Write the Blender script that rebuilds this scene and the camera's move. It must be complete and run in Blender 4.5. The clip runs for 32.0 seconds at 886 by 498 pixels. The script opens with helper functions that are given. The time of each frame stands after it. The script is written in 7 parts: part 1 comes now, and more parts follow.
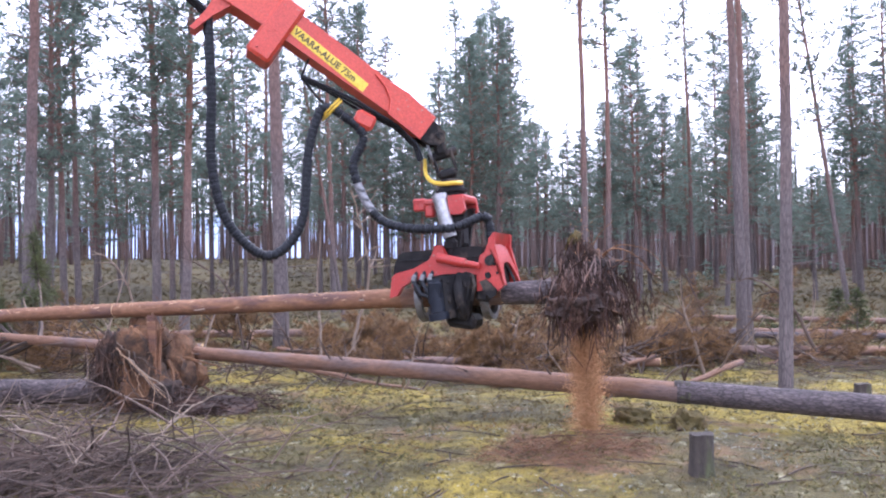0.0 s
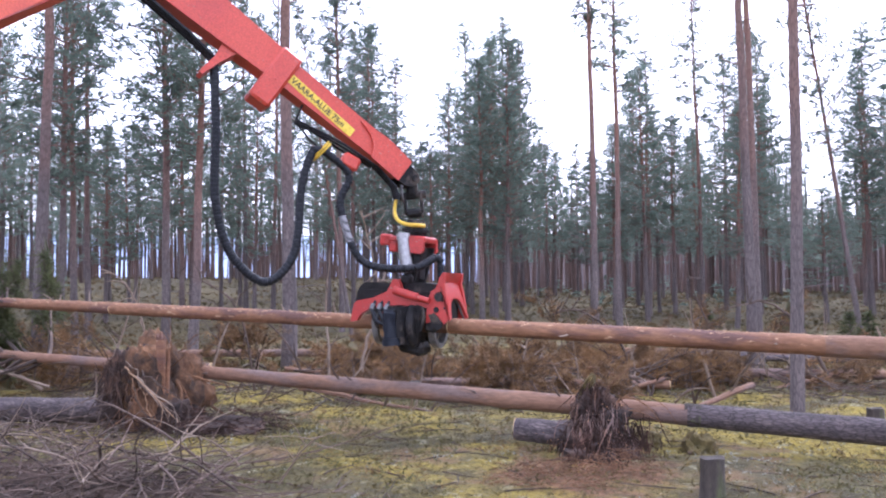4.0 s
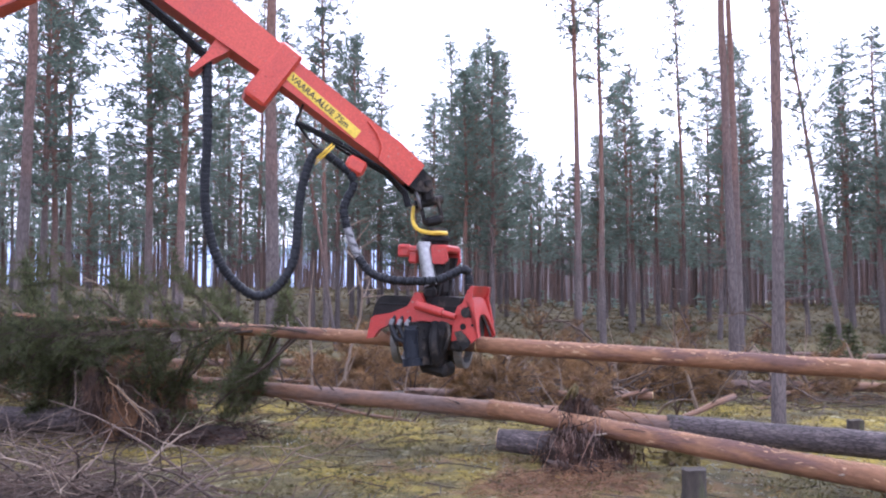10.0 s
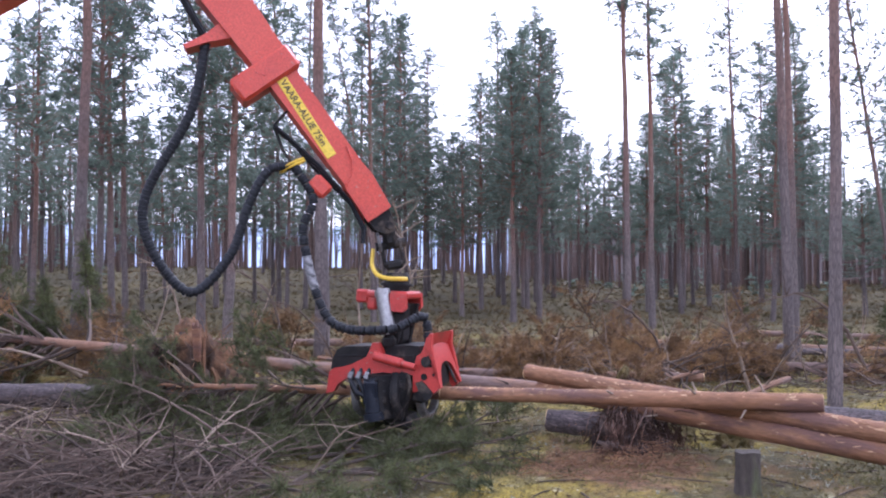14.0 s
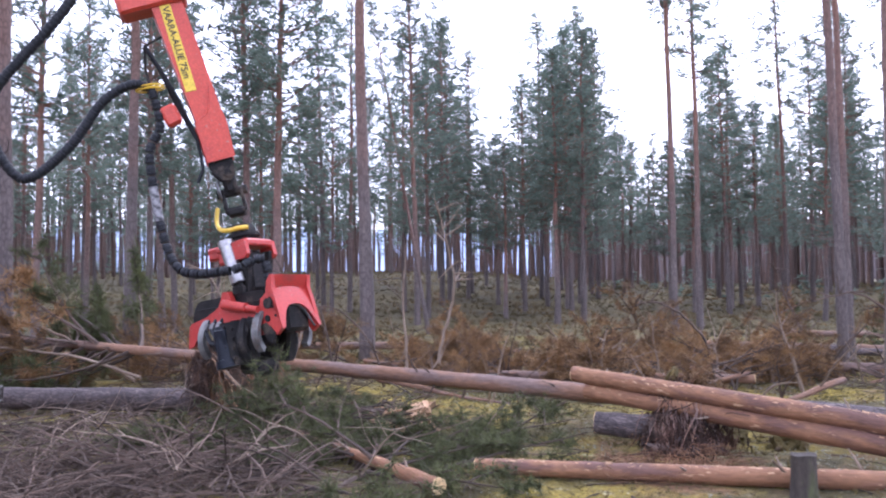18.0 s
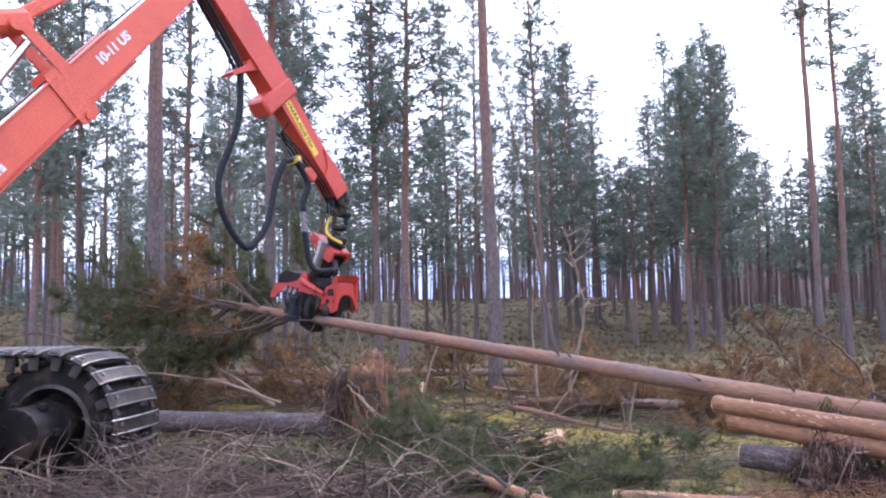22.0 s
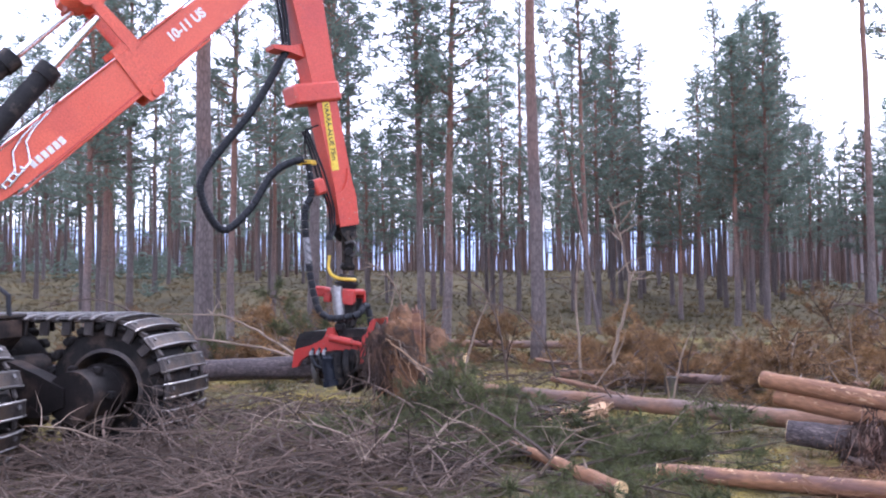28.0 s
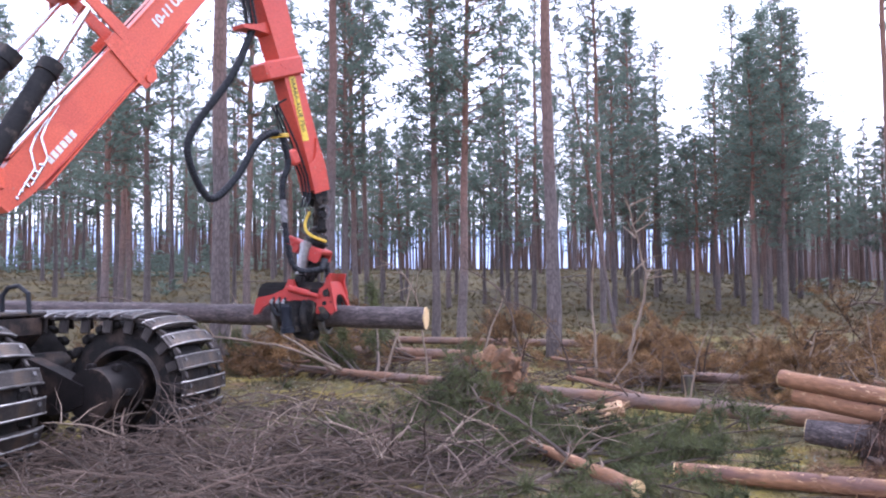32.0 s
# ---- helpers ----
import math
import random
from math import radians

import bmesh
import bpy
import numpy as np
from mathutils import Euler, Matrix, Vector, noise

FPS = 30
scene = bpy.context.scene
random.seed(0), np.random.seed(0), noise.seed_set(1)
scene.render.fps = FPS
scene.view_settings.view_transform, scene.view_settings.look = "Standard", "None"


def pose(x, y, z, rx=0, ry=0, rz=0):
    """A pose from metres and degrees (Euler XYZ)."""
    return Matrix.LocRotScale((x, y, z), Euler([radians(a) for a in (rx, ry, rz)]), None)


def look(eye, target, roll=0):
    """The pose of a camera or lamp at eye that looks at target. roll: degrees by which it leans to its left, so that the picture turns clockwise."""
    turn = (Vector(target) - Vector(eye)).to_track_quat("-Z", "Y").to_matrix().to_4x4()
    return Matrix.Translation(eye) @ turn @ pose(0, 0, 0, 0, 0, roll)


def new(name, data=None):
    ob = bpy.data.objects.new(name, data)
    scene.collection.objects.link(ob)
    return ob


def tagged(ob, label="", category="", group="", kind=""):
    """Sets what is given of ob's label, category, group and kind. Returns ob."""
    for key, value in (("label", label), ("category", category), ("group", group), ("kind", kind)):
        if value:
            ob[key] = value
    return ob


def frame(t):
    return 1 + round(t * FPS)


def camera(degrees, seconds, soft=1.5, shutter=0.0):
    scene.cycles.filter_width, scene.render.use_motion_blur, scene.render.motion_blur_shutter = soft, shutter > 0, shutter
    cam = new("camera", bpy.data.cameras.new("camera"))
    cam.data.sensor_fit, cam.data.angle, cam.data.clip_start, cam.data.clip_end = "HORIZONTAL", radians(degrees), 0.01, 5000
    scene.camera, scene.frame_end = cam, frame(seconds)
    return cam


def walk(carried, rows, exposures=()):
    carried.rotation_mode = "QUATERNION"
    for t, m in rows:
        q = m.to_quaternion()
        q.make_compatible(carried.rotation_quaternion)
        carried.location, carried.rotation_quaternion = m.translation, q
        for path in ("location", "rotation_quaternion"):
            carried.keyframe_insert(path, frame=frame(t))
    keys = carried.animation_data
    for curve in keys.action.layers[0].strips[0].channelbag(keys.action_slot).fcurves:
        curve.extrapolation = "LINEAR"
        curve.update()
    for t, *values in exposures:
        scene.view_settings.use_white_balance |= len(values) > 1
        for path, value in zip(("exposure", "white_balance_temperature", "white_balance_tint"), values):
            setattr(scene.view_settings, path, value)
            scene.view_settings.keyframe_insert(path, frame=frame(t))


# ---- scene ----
cam = camera(58.0, 32.0, soft=2.1, shutter=0.4)
walk(cam, [
    (0, pose(0.000, 0.000, 1.7, 91.50, 0.90, -0.00)),
    (0.5, pose(0.002, -0.000, 1.7, 91.87, 0.72, -0.28)),
    (1, pose(0.003, -0.000, 1.7, 92.05, 0.61, -0.36)),
    (1.5, pose(0.005, -0.000, 1.7, 92.18, 0.58, -0.63)),
    (2, pose(0.004, -0.000, 1.7, 92.75, 0.39, -0.55)),
    (2.5, pose(0.000, -0.000, 1.7, 92.56, 0.58, -0.01)),
    (3, pose(-0.003, -0.000, 1.7, 92.66, 0.59, 0.37)),
    (3.5, pose(-0.005, -0.000, 1.7, 92.90, 0.60, 0.67)),
    (5.5, pose(-0.001, -0.000, 1.7, 93.09, 0.41, 0.16)),
    (6, pose(-0.001, -0.000, 1.7, 93.26, 0.46, 0.08)),
    (6.5, pose(-0.003, -0.000, 1.7, 93.33, 0.49, 0.38)),
    (7, pose(-0.004, -0.000, 1.7, 93.65, 0.54, 0.52)),
    (7.5, pose(-0.003, -0.000, 1.7, 93.43, 0.42, 0.33)),
    (8, pose(-0.000, -0.000, 1.7, 93.07, 0.24, 0.03)),
    (8.5, pose(-0.001, -0.000, 1.7, 93.17, 0.08, 0.12)),
    (9, pose(-0.001, -0.000, 1.7, 93.61, 0.20, 0.12)),
    (9.5, pose(0.001, -0.000, 1.7, 93.53, 0.25, -0.08)),
    (10, pose(0.004, -0.000, 1.7, 93.70, 0.23, -0.49)),
    (10.5, pose(0.008, -0.000, 1.7, 93.95, 0.48, -0.97)),
    (11, pose(0.007, -0.000, 1.7, 94.32, 0.58, -0.85)),
    (11.5, pose(0.008, -0.000, 1.7, 93.78, 0.78, -1.04)),
    (12, pose(0.003, -0.000, 1.7, 93.99, 0.70, -0.34)),
    (12.5, pose(-0.009, -0.000, 1.7, 93.50, 0.53, 1.11)),
    (13, pose(-0.027, -0.001, 1.7, 92.86, 0.47, 3.42)),
    (13.5, pose(-0.024, -0.001, 1.7, 92.48, 0.31, 3.10)),
    (14, pose(-0.022, -0.001, 1.7, 92.33, 0.26, 2.82)),
    (14.5, pose(-0.024, -0.001, 1.7, 92.26, 0.42, 3.11)),
    (16.5, pose(-0.023, -0.001, 1.7, 92.32, 0.86, 2.90)),
    (17, pose(-0.029, -0.001, 1.7, 91.85, 0.55, 3.70)),
    (17.5, pose(-0.034, -0.001, 1.7, 92.02, 0.59, 4.28)),
    (18, pose(-0.046, -0.002, 1.7, 92.54, 0.86, 5.89)),
    (18.5, pose(-0.070, -0.006, 1.7, 93.09, 1.00, 9.00)),
    (19, pose(-0.093, -0.010, 1.7, 93.54, 1.10, 11.91)),
    (19.5, pose(-0.106, -0.013, 1.7, 94.38, 1.42, 13.65)),
    (20, pose(-0.113, -0.014, 1.7, 94.20, 1.33, 14.52)),
    (20.5, pose(-0.114, -0.015, 1.7, 94.23, 1.39, 14.73)),
    (21, pose(-0.117, -0.015, 1.7, 94.20, 1.34, 15.01)),
    (21.5, pose(-0.117, -0.015, 1.7, 94.55, 1.33, 15.02)),
    (22, pose(-0.115, -0.015, 1.7, 94.63, 1.29, 14.79)),
    (22.5, pose(-0.109, -0.013, 1.7, 94.99, 1.21, 14.03)),
    (23, pose(-0.107, -0.013, 1.7, 94.53, 1.03, 13.79)),
    (23.5, pose(-0.107, -0.013, 1.7, 94.52, 1.03, 13.75)),
    (24, pose(-0.117, -0.015, 1.7, 94.28, 1.04, 15.05)),
    (24.5, pose(-0.133, -0.020, 1.7, 93.62, 1.07, 17.17)),
    (25, pose(-0.140, -0.022, 1.7, 93.07, 0.65, 18.06)),
    (25.5, pose(-0.142, -0.023, 1.7, 92.66, 0.69, 18.36)),
    (27.5, pose(-0.138, -0.022, 1.7, 92.66, 0.56, 17.90)),
    (28, pose(-0.138, -0.022, 1.7, 92.61, 0.54, 17.80)),
    (28.5, pose(-0.136, -0.021, 1.7, 92.55, 0.51, 17.61)),
    (29, pose(-0.140, -0.022, 1.7, 93.02, 0.64, 18.08)),
    (29.5, pose(-0.143, -0.023, 1.7, 93.01, 0.86, 18.55)),
    (30, pose(-0.144, -0.024, 1.7, 92.97, 0.75, 18.68)),
    (30.5, pose(-0.145, -0.024, 1.7, 93.14, 0.56, 18.83)),
    (31, pose(-0.146, -0.024, 1.7, 93.20, 0.49, 18.98)),
    (31.5, pose(-0.146, -0.024, 1.7, 92.83, 0.60, 18.94)),
    (32, pose(-0.146, -0.024, 1.7, 92.49, 0.54, 18.87)),
], exposures=[(0.0, 1.05, 5260, 23), (3.0, 0.93, 5260, 23), (7.0, 0.80, 5260, 23), (10.0, 0.82, 5260, 23), (11.5, 0.74, 5260, 23), (13.0, 0.50, 5260, 23), (14.0, 0.65, 5260, 23), (17.0, 0.76, 5260, 23), (19.0, 0.83, 5260, 23), (23.0, 0.83, 5260, 23), (25.0, 0.74, 5260, 23), (28.0, 0.86, 5260, 23), (32.0, 0.89, 5260, 23)])


# ---- light: bright overcast sky, weak veiled sun ahead and to the right ----
world = bpy.data.worlds.new("overcast_sky")
scene.world = world
world.use_nodes = True
wn = world.node_tree.nodes
wl = world.node_tree.links
wn.clear()
sky = wn.new("ShaderNodeTexSky")
sky.sky_type = "NISHITA"
sky.sun_disc = False
sky.sun_elevation = radians(38)
sky.sun_rotation = radians(18)
sky.air_density, sky.dust_density, sky.ozone_density = 1.4, 3.0, 1.0
dim = wn.new("ShaderNodeMix")
dim.data_type, dim.blend_type = "RGBA", "MULTIPLY"
dim.inputs[0].default_value = 1.0
dim.inputs[7].default_value = (0.08, 0.08, 0.08, 1)
veil = wn.new("ShaderNodeMix")
veil.data_type = "RGBA"
veil.inputs[0].default_value = 0.72
veil.inputs[7].default_value = (2.06, 2.02, 2.08, 1)
back = wn.new("ShaderNodeBackground")
back.inputs["Strength"].default_value = 1.0
wout = wn.new("ShaderNodeOutputWorld")
wl.new(sky.outputs[0], dim.inputs[6])
wl.new(dim.outputs[2], veil.inputs[6])
wl.new(veil.outputs[2], back.inputs["Color"])
wl.new(back.outputs[0], wout.inputs["Surface"])

sun = new("sun", bpy.data.lights.new("sun", "SUN"))
sun.data.energy, sun.data.angle, sun.data.color = 1.5, radians(16), (1.0, 0.95, 0.88)
sun.matrix_world = look((12, 30, 32), (0, 8, 0))


# ---- materials ----
def surface(name, c1, c2, scale=6.0, fine=60.0, rough=0.75, metal=0.0, bump=0.25, stretch=(1, 1, 1), mid=0.5,
            c3=None, scale3=1.5, at3=0.56, vary=0.0, island=0.0, speck=None):
    """Two-scale noise between two colours, an optional third colour in patches, fine relief."""
    m = bpy.data.materials.new(name)
    m.use_nodes = True
    n, l = m.node_tree.nodes, m.node_tree.links
    bsdf = n["Principled BSDF"]
    bsdf.inputs["Roughness"].default_value = rough
    bsdf.inputs["Metallic"].default_value = metal
    co = n.new("ShaderNodeTexCoord")
    mp = n.new("ShaderNodeMapping")
    mp.inputs["Scale"].default_value = stretch
    l.new(co.outputs["Object"], mp.inputs["Vector"])

    def grain(s, detail):
        t = n.new("ShaderNodeTexNoise")
        t.inputs["Scale"].default_value, t.inputs["Detail"].default_value = s, detail
        t.inputs["Roughness"].default_value = 0.62
        l.new(mp.outputs[0], t.inputs["Vector"])
        return t.outputs["Fac"]

    def mix(fac, a, b, mode="MIX"):
        x = n.new("ShaderNodeMix")
        x.data_type, x.blend_type = "RGBA", mode
        for sock, val in ((0, fac), (6, a), (7, b)):
            if isinstance(val, (float, int)):
                x.inputs[sock].default_value = val
            elif isinstance(val, tuple):
                x.inputs[sock].default_value = (*val, 1)
            else:
                l.new(val, x.inputs[sock])
        return x.outputs[2]

    def step(value, lo, hi):
        r = n.new("ShaderNodeMapRange")
        r.inputs[1].default_value, r.inputs[2].default_value = lo, hi
        l.new(value, r.inputs[0])
        return r.outputs[0]

    big, small = grain(scale, 4), grain(fine, 5)
    col = mix(step(big, mid - 0.16, mid + 0.16), c1, c2)
    if c3:
        col = mix(step(grain(scale3, 5), at3 - 0.05, at3 + 0.07), col, c3)
    shade = n.new("ShaderNodeMapRange")
    shade.inputs[1].default_value, shade.inputs[2].default_value = 0.3, 0.7
    shade.inputs[3].default_value, shade.inputs[4].default_value = 0.72, 1.22
    l.new(small, shade.inputs[0])
    col = mix(1.0, col, shade.outputs[0], "MULTIPLY")
    if speck:
        col = mix(step(grain(speck[1], 2), speck[2], speck[2] + 0.05), col, speck[0])
    if vary:
        oi = n.new("ShaderNodeObjectInfo")
        r = n.new("ShaderNodeMapRange")
        r.inputs[3].default_value, r.inputs[4].default_value = 1 - vary, 1 + vary
        l.new(oi.outputs["Random"], r.inputs[0])
        col = mix(1.0, col, r.outputs[0], "MULTIPLY")
    if island:
        ge = n.new("ShaderNodeNewGeometry")
        r = n.new("ShaderNodeMapRange")
        r.inputs[3].default_value, r.inputs[4].default_value = 1 - island, 1 + island
        l.new(ge.outputs["Random Per Island"], r.inputs[0])
        col = mix(1.0, col, r.outputs[0], "MULTIPLY")
    l.new(col, bsdf.inputs["Base Color"])
    if bump:
        b = n.new("ShaderNodeBump")
        b.inputs["Strength"].default_value, b.inputs["Distance"].default_value = bump, 0.02
        l.new(small, b.inputs["Height"])
        l.new(b.outputs[0], bsdf.inputs["Normal"])
    return m


def cracked(m, scale, dark=0.42):
    """Dark furrows between bark plates."""
    n, l = m.node_tree.nodes, m.node_tree.links
    bsdf = n["Principled BSDF"]
    old = bsdf.inputs["Base Color"].links[0].from_socket
    co, mp, vo = n.new("ShaderNodeTexCoord"), n.new("ShaderNodeMapping"), n.new("ShaderNodeTexVoronoi")
    mp.inputs["Scale"].default_value = scale
    vo.feature = "DISTANCE_TO_EDGE"
    vo.inputs["Scale"].default_value = 1.0
    r, x = n.new("ShaderNodeMapRange"), n.new("ShaderNodeMix")
    r.inputs[1].default_value, r.inputs[2].default_value, r.inputs[3].default_value, r.inputs[4].default_value = 0.02, 0.16, dark, 1.08
    x.data_type, x.blend_type = "RGBA", "MULTIPLY"
    x.inputs[0].default_value = 1.0
    l.new(co.outputs["Object"], mp.inputs[0])
    l.new(mp.outputs[0], vo.inputs["Vector"])
    l.new(vo.outputs["Distance"], r.inputs[0])
    l.new(old, x.inputs[6])
    l.new(r.outputs[0], x.inputs[7])
    l.new(x.outputs[2], bsdf.inputs["Base Color"])
    return m


def leafy(m):
    """Lets light through thin needles."""
    n, l = m.node_tree.nodes, m.node_tree.links
    bsdf, out = n["Principled BSDF"], n["Material Output"]
    tr = n.new("ShaderNodeBsdfTranslucent")
    mx = n.new("ShaderNodeMixShader")
    mx.inputs[0].default_value = 0.65
    l.new(bsdf.inputs["Base Color"].links[0].from_socket, tr.inputs["Color"])
    l.new(bsdf.outputs[0], mx.inputs[1])
    l.new(tr.outputs[0], mx.inputs[2])
    l.new(mx.outputs[0], out.inputs["Surface"])
    return m


RED = surface("red_paint", (0.40, 0.034, 0.027), (0.45, 0.046, 0.034), 2.2, 60, 0.40, bump=0.02, c3=(0.20, 0.045, 0.035), at3=0.60,
              speck=((0.28, 0.16, 0.12), 24, 0.66))
STICK_RED = surface("stick_red_paint", (0.52, 0.060, 0.035), (0.56, 0.074, 0.041), 2.0, 55, 0.40, bump=0.015, c3=(0.48, 0.058, 0.038), at3=0.60,
                    speck=((0.32, 0.18, 0.13), 24, 0.70))
ORANGE_RED = surface("orange_red_paint", (0.61, 0.092, 0.044), (0.65, 0.110, 0.052), 1.8, 55, 0.40, bump=0.015, c3=(0.56, 0.086, 0.045), at3=0.60,
                     speck=((0.36, 0.2, 0.14), 22, 0.71))
YELLOW = surface("yellow_label", (0.72, 0.50, 0.03), (0.78, 0.56, 0.06), 5, 70, 0.5, bump=0.03)
INK = surface("black_ink", (0.025, 0.02, 0.02), (0.04, 0.03, 0.03), 5, 70, 0.6, bump=0.0)
WHITE_INK = surface("white_ink", (0.78, 0.76, 0.74), (0.7, 0.68, 0.66), 5, 70, 0.6, bump=0.0)
BLACK = surface("black_metal", (0.010, 0.009, 0.010), (0.022, 0.020, 0.019), 7, 80, 0.68, metal=0.0, bump=0.15, c3=(0.072, 0.056, 0.044), scale3=5, at3=0.58)
STEEL = surface("worn_steel", (0.081, 0.078, 0.079), (0.216, 0.207, 0.207), 9, 90, 0.45, metal=0.5, bump=0.1, c3=(0.198, 0.135, 0.099), scale3=6, at3=0.62)
KNIFE = surface("knife_steel", (0.109, 0.106, 0.101), (0.239, 0.234, 0.228), 9, 90, 0.5, metal=0.45, bump=0.1, c3=(0.136, 0.093, 0.068), scale3=6, at3=0.6)
CHROME = surface("cylinder_rod", (0.72, 0.72, 0.74), (0.82, 0.82, 0.84), 4, 120, 0.18, metal=1.0, bump=0.0)
SLEEVE = surface("worn_sleeve", (0.03, 0.03, 0.034), (0.36, 0.35, 0.36), 22, 60, 0.7, bump=0.2)
GREY = surface("bare_steel_cylinder", (0.34, 0.33, 0.33), (0.40, 0.39, 0.39), 3, 30, 0.34, metal=0.75, bump=0.02, c3=(0.20, 0.18, 0.17), scale3=5, at3=0.64)
RUBBER = surface("hose_rubber", (0.012, 0.013, 0.016), (0.025, 0.026, 0.031), 10, 90, 0.5, bump=0.25)
HOSE_YELLOW = surface("yellow_hose", (0.62, 0.40, 0.02), (0.7, 0.48, 0.05), 8, 60, 0.5, bump=0.1)
TYRE = surface("muddy_tyre_rubber", (0.010, 0.009, 0.009), (0.022, 0.019, 0.018), 5, 60, 0.85, bump=0.4, c3=(0.052, 0.037, 0.029), scale3=4, at3=0.58)
TRACK = surface("track_steel", (0.026, 0.021, 0.020), (0.065, 0.054, 0.048), 7, 60, 0.5, metal=0.6, bump=0.3, c3=(0.085, 0.060, 0.043), scale3=6, at3=0.57, vary=0.25)
TRACK_EDGE = surface("polished_cleat", (0.167, 0.157, 0.157), (0.321, 0.307, 0.301), 12, 70, 0.34, metal=0.8, bump=0.2, c3=(0.225, 0.180, 0.153), scale3=9, at3=0.6, vary=0.2)
CHASSIS = surface("dark_chassis", (0.008, 0.007, 0.007), (0.018, 0.014, 0.013), 4, 50, 0.6, bump=0.2, c3=(0.060, 0.040, 0.030), scale3=3, at3=0.56)
BLUE_BOX = surface("dark_blue_cover", (0.010, 0.012, 0.018), (0.020, 0.023, 0.032), 5, 50, 0.4, bump=0.08)

LOG_BARK = surface("thin_pine_bark", (0.198, 0.092, 0.045), (0.271, 0.136, 0.067), 2.5, 26, 0.8, bump=0.6, stretch=(0.35, 1.4, 1.4),
                   c3=(0.124, 0.062, 0.045), scale3=3.2, at3=0.52, speck=((0.460, 0.290, 0.163), 15, 0.66))
GREY_BARK = cracked(surface("grey_plated_bark", (0.064, 0.050, 0.050), (0.118, 0.093, 0.092), 6, 34, 0.92, bump=1.0, stretch=(0.4, 1.5, 1.5),
                    c3=(0.165, 0.130, 0.120), scale3=11, at3=0.57), (11, 34, 34), 0.55)
RED_BARK = surface("reddish_bark", (0.189, 0.100, 0.059), (0.248, 0.139, 0.086), 3, 30, 0.88, bump=0.7, stretch=(0.4, 1.4, 1.4),
                   c3=(0.160, 0.107, 0.089), scale3=2.2, at3=0.5)
CUT = surface("fresh_cut_wood", (0.62, 0.42, 0.20), (0.70, 0.50, 0.27), 9, 60, 0.8, bump=0.15)
SPLINTER = surface("splintered_wood", (0.352, 0.202, 0.106), (0.458, 0.299, 0.176), 9, 50, 0.85, bump=0.3, stretch=(1, 1, 0.3), island=0.3)
TRUNK = None
DEADWOOD = surface("grey_dead_twigs", (0.049, 0.033, 0.025), (0.113, 0.079, 0.059), 2.0, 40, 0.9, bump=0.3, island=0.55)
TWIG_GREY = surface("greyish_brushwood", (0.063, 0.041, 0.030), (0.144, 0.099, 0.075), 2.0, 40, 0.9, bump=0.3, island=0.55)
ROOT_HAIR = surface("dark_reddish_root_hair", (0.023, 0.012, 0.009), (0.061, 0.029, 0.018), 4.0, 40, 1.0, bump=0.3, island=0.5)
LICHEN = surface("pale_lichen", (0.234, 0.231, 0.174), (0.328, 0.316, 0.252), 3.0, 30, 1.0, bump=0.0, island=0.35)
PALEWOOD = surface("pale_dead_limb", (0.202, 0.147, 0.106), (0.283, 0.214, 0.158), 3, 40, 0.85, bump=0.3)
ROOTWOOD = surface("soil_covered_root", (0.104, 0.052, 0.025), (0.208, 0.107, 0.051), 3, 40, 0.95, bump=0.5, island=0.3)
SOIL = surface("sandy_soil", (0.099, 0.051, 0.027), (0.198, 0.100, 0.045), 3.5, 25, 1.0, bump=1.0, c3=(0.055, 0.034, 0.022), scale3=2.4, at3=0.52)
DARK_SOIL = surface("dark_root_mat", (0.022, 0.015, 0.012), (0.06, 0.038, 0.029), 5, 25, 1.0, bump=1.0, c3=(0.10, 0.056, 0.036), scale3=3.5, at3=0.56)
SAND = surface("falling_sand", (0.46, 0.25, 0.11), (0.54, 0.31, 0.15), 5, 40, 1.0, bump=0.0)
CHIPS = surface("sawdust", (0.50, 0.37, 0.24), (0.58, 0.45, 0.31), 5, 40, 1.0, bump=0.0)
NEEDLE = leafy(surface("pine_needles", (0.128, 0.168, 0.133), (0.196, 0.240, 0.188), 0.7, 6, 0.6, bump=0.0, vary=0.25, island=0.35))
FRESH_NEEDLE = leafy(surface("felled_pine_needles", (0.067, 0.078, 0.034), (0.109, 0.117, 0.050), 1.5, 8, 0.55, bump=0.0, island=0.4))
BROWN_NEEDLE = surface("withered_needles", (0.177, 0.096, 0.035), (0.258, 0.146, 0.055), 0.9, 8, 0.8, bump=0.0, vary=0.3, island=0.4, c3=(0.127, 0.073, 0.032), scale3=0.8)
FAR_TRUNK = surface("distant_reddish_bark", (0.080, 0.053, 0.044), (0.128, 0.080, 0.063), 0.4, 6, 0.95, bump=0.0, island=0.3)
HEATH = surface("heath_sprigs", (0.078, 0.064, 0.021), (0.160, 0.120, 0.032), 0.6, 10, 0.8, bump=0.0, island=0.5, c3=(0.218, 0.140, 0.054), scale3=0.9, at3=0.56)
SHRUB = surface("dwarf_shrub_leaves", (0.051, 0.043, 0.014), (0.098, 0.075, 0.022), 0.3, 10, 0.8, bump=0.0, island=0.4, c3=(0.141, 0.089, 0.031), scale3=0.25, at3=0.52)
GREEN_SHRUB = surface("lingonberry_leaves", (0.090, 0.086, 0.027), (0.141, 0.123, 0.037), 1.2, 10, 0.6, bump=0.0, island=0.45, c3=(0.123, 0.098, 0.033), scale3=1.4, at3=0.55)
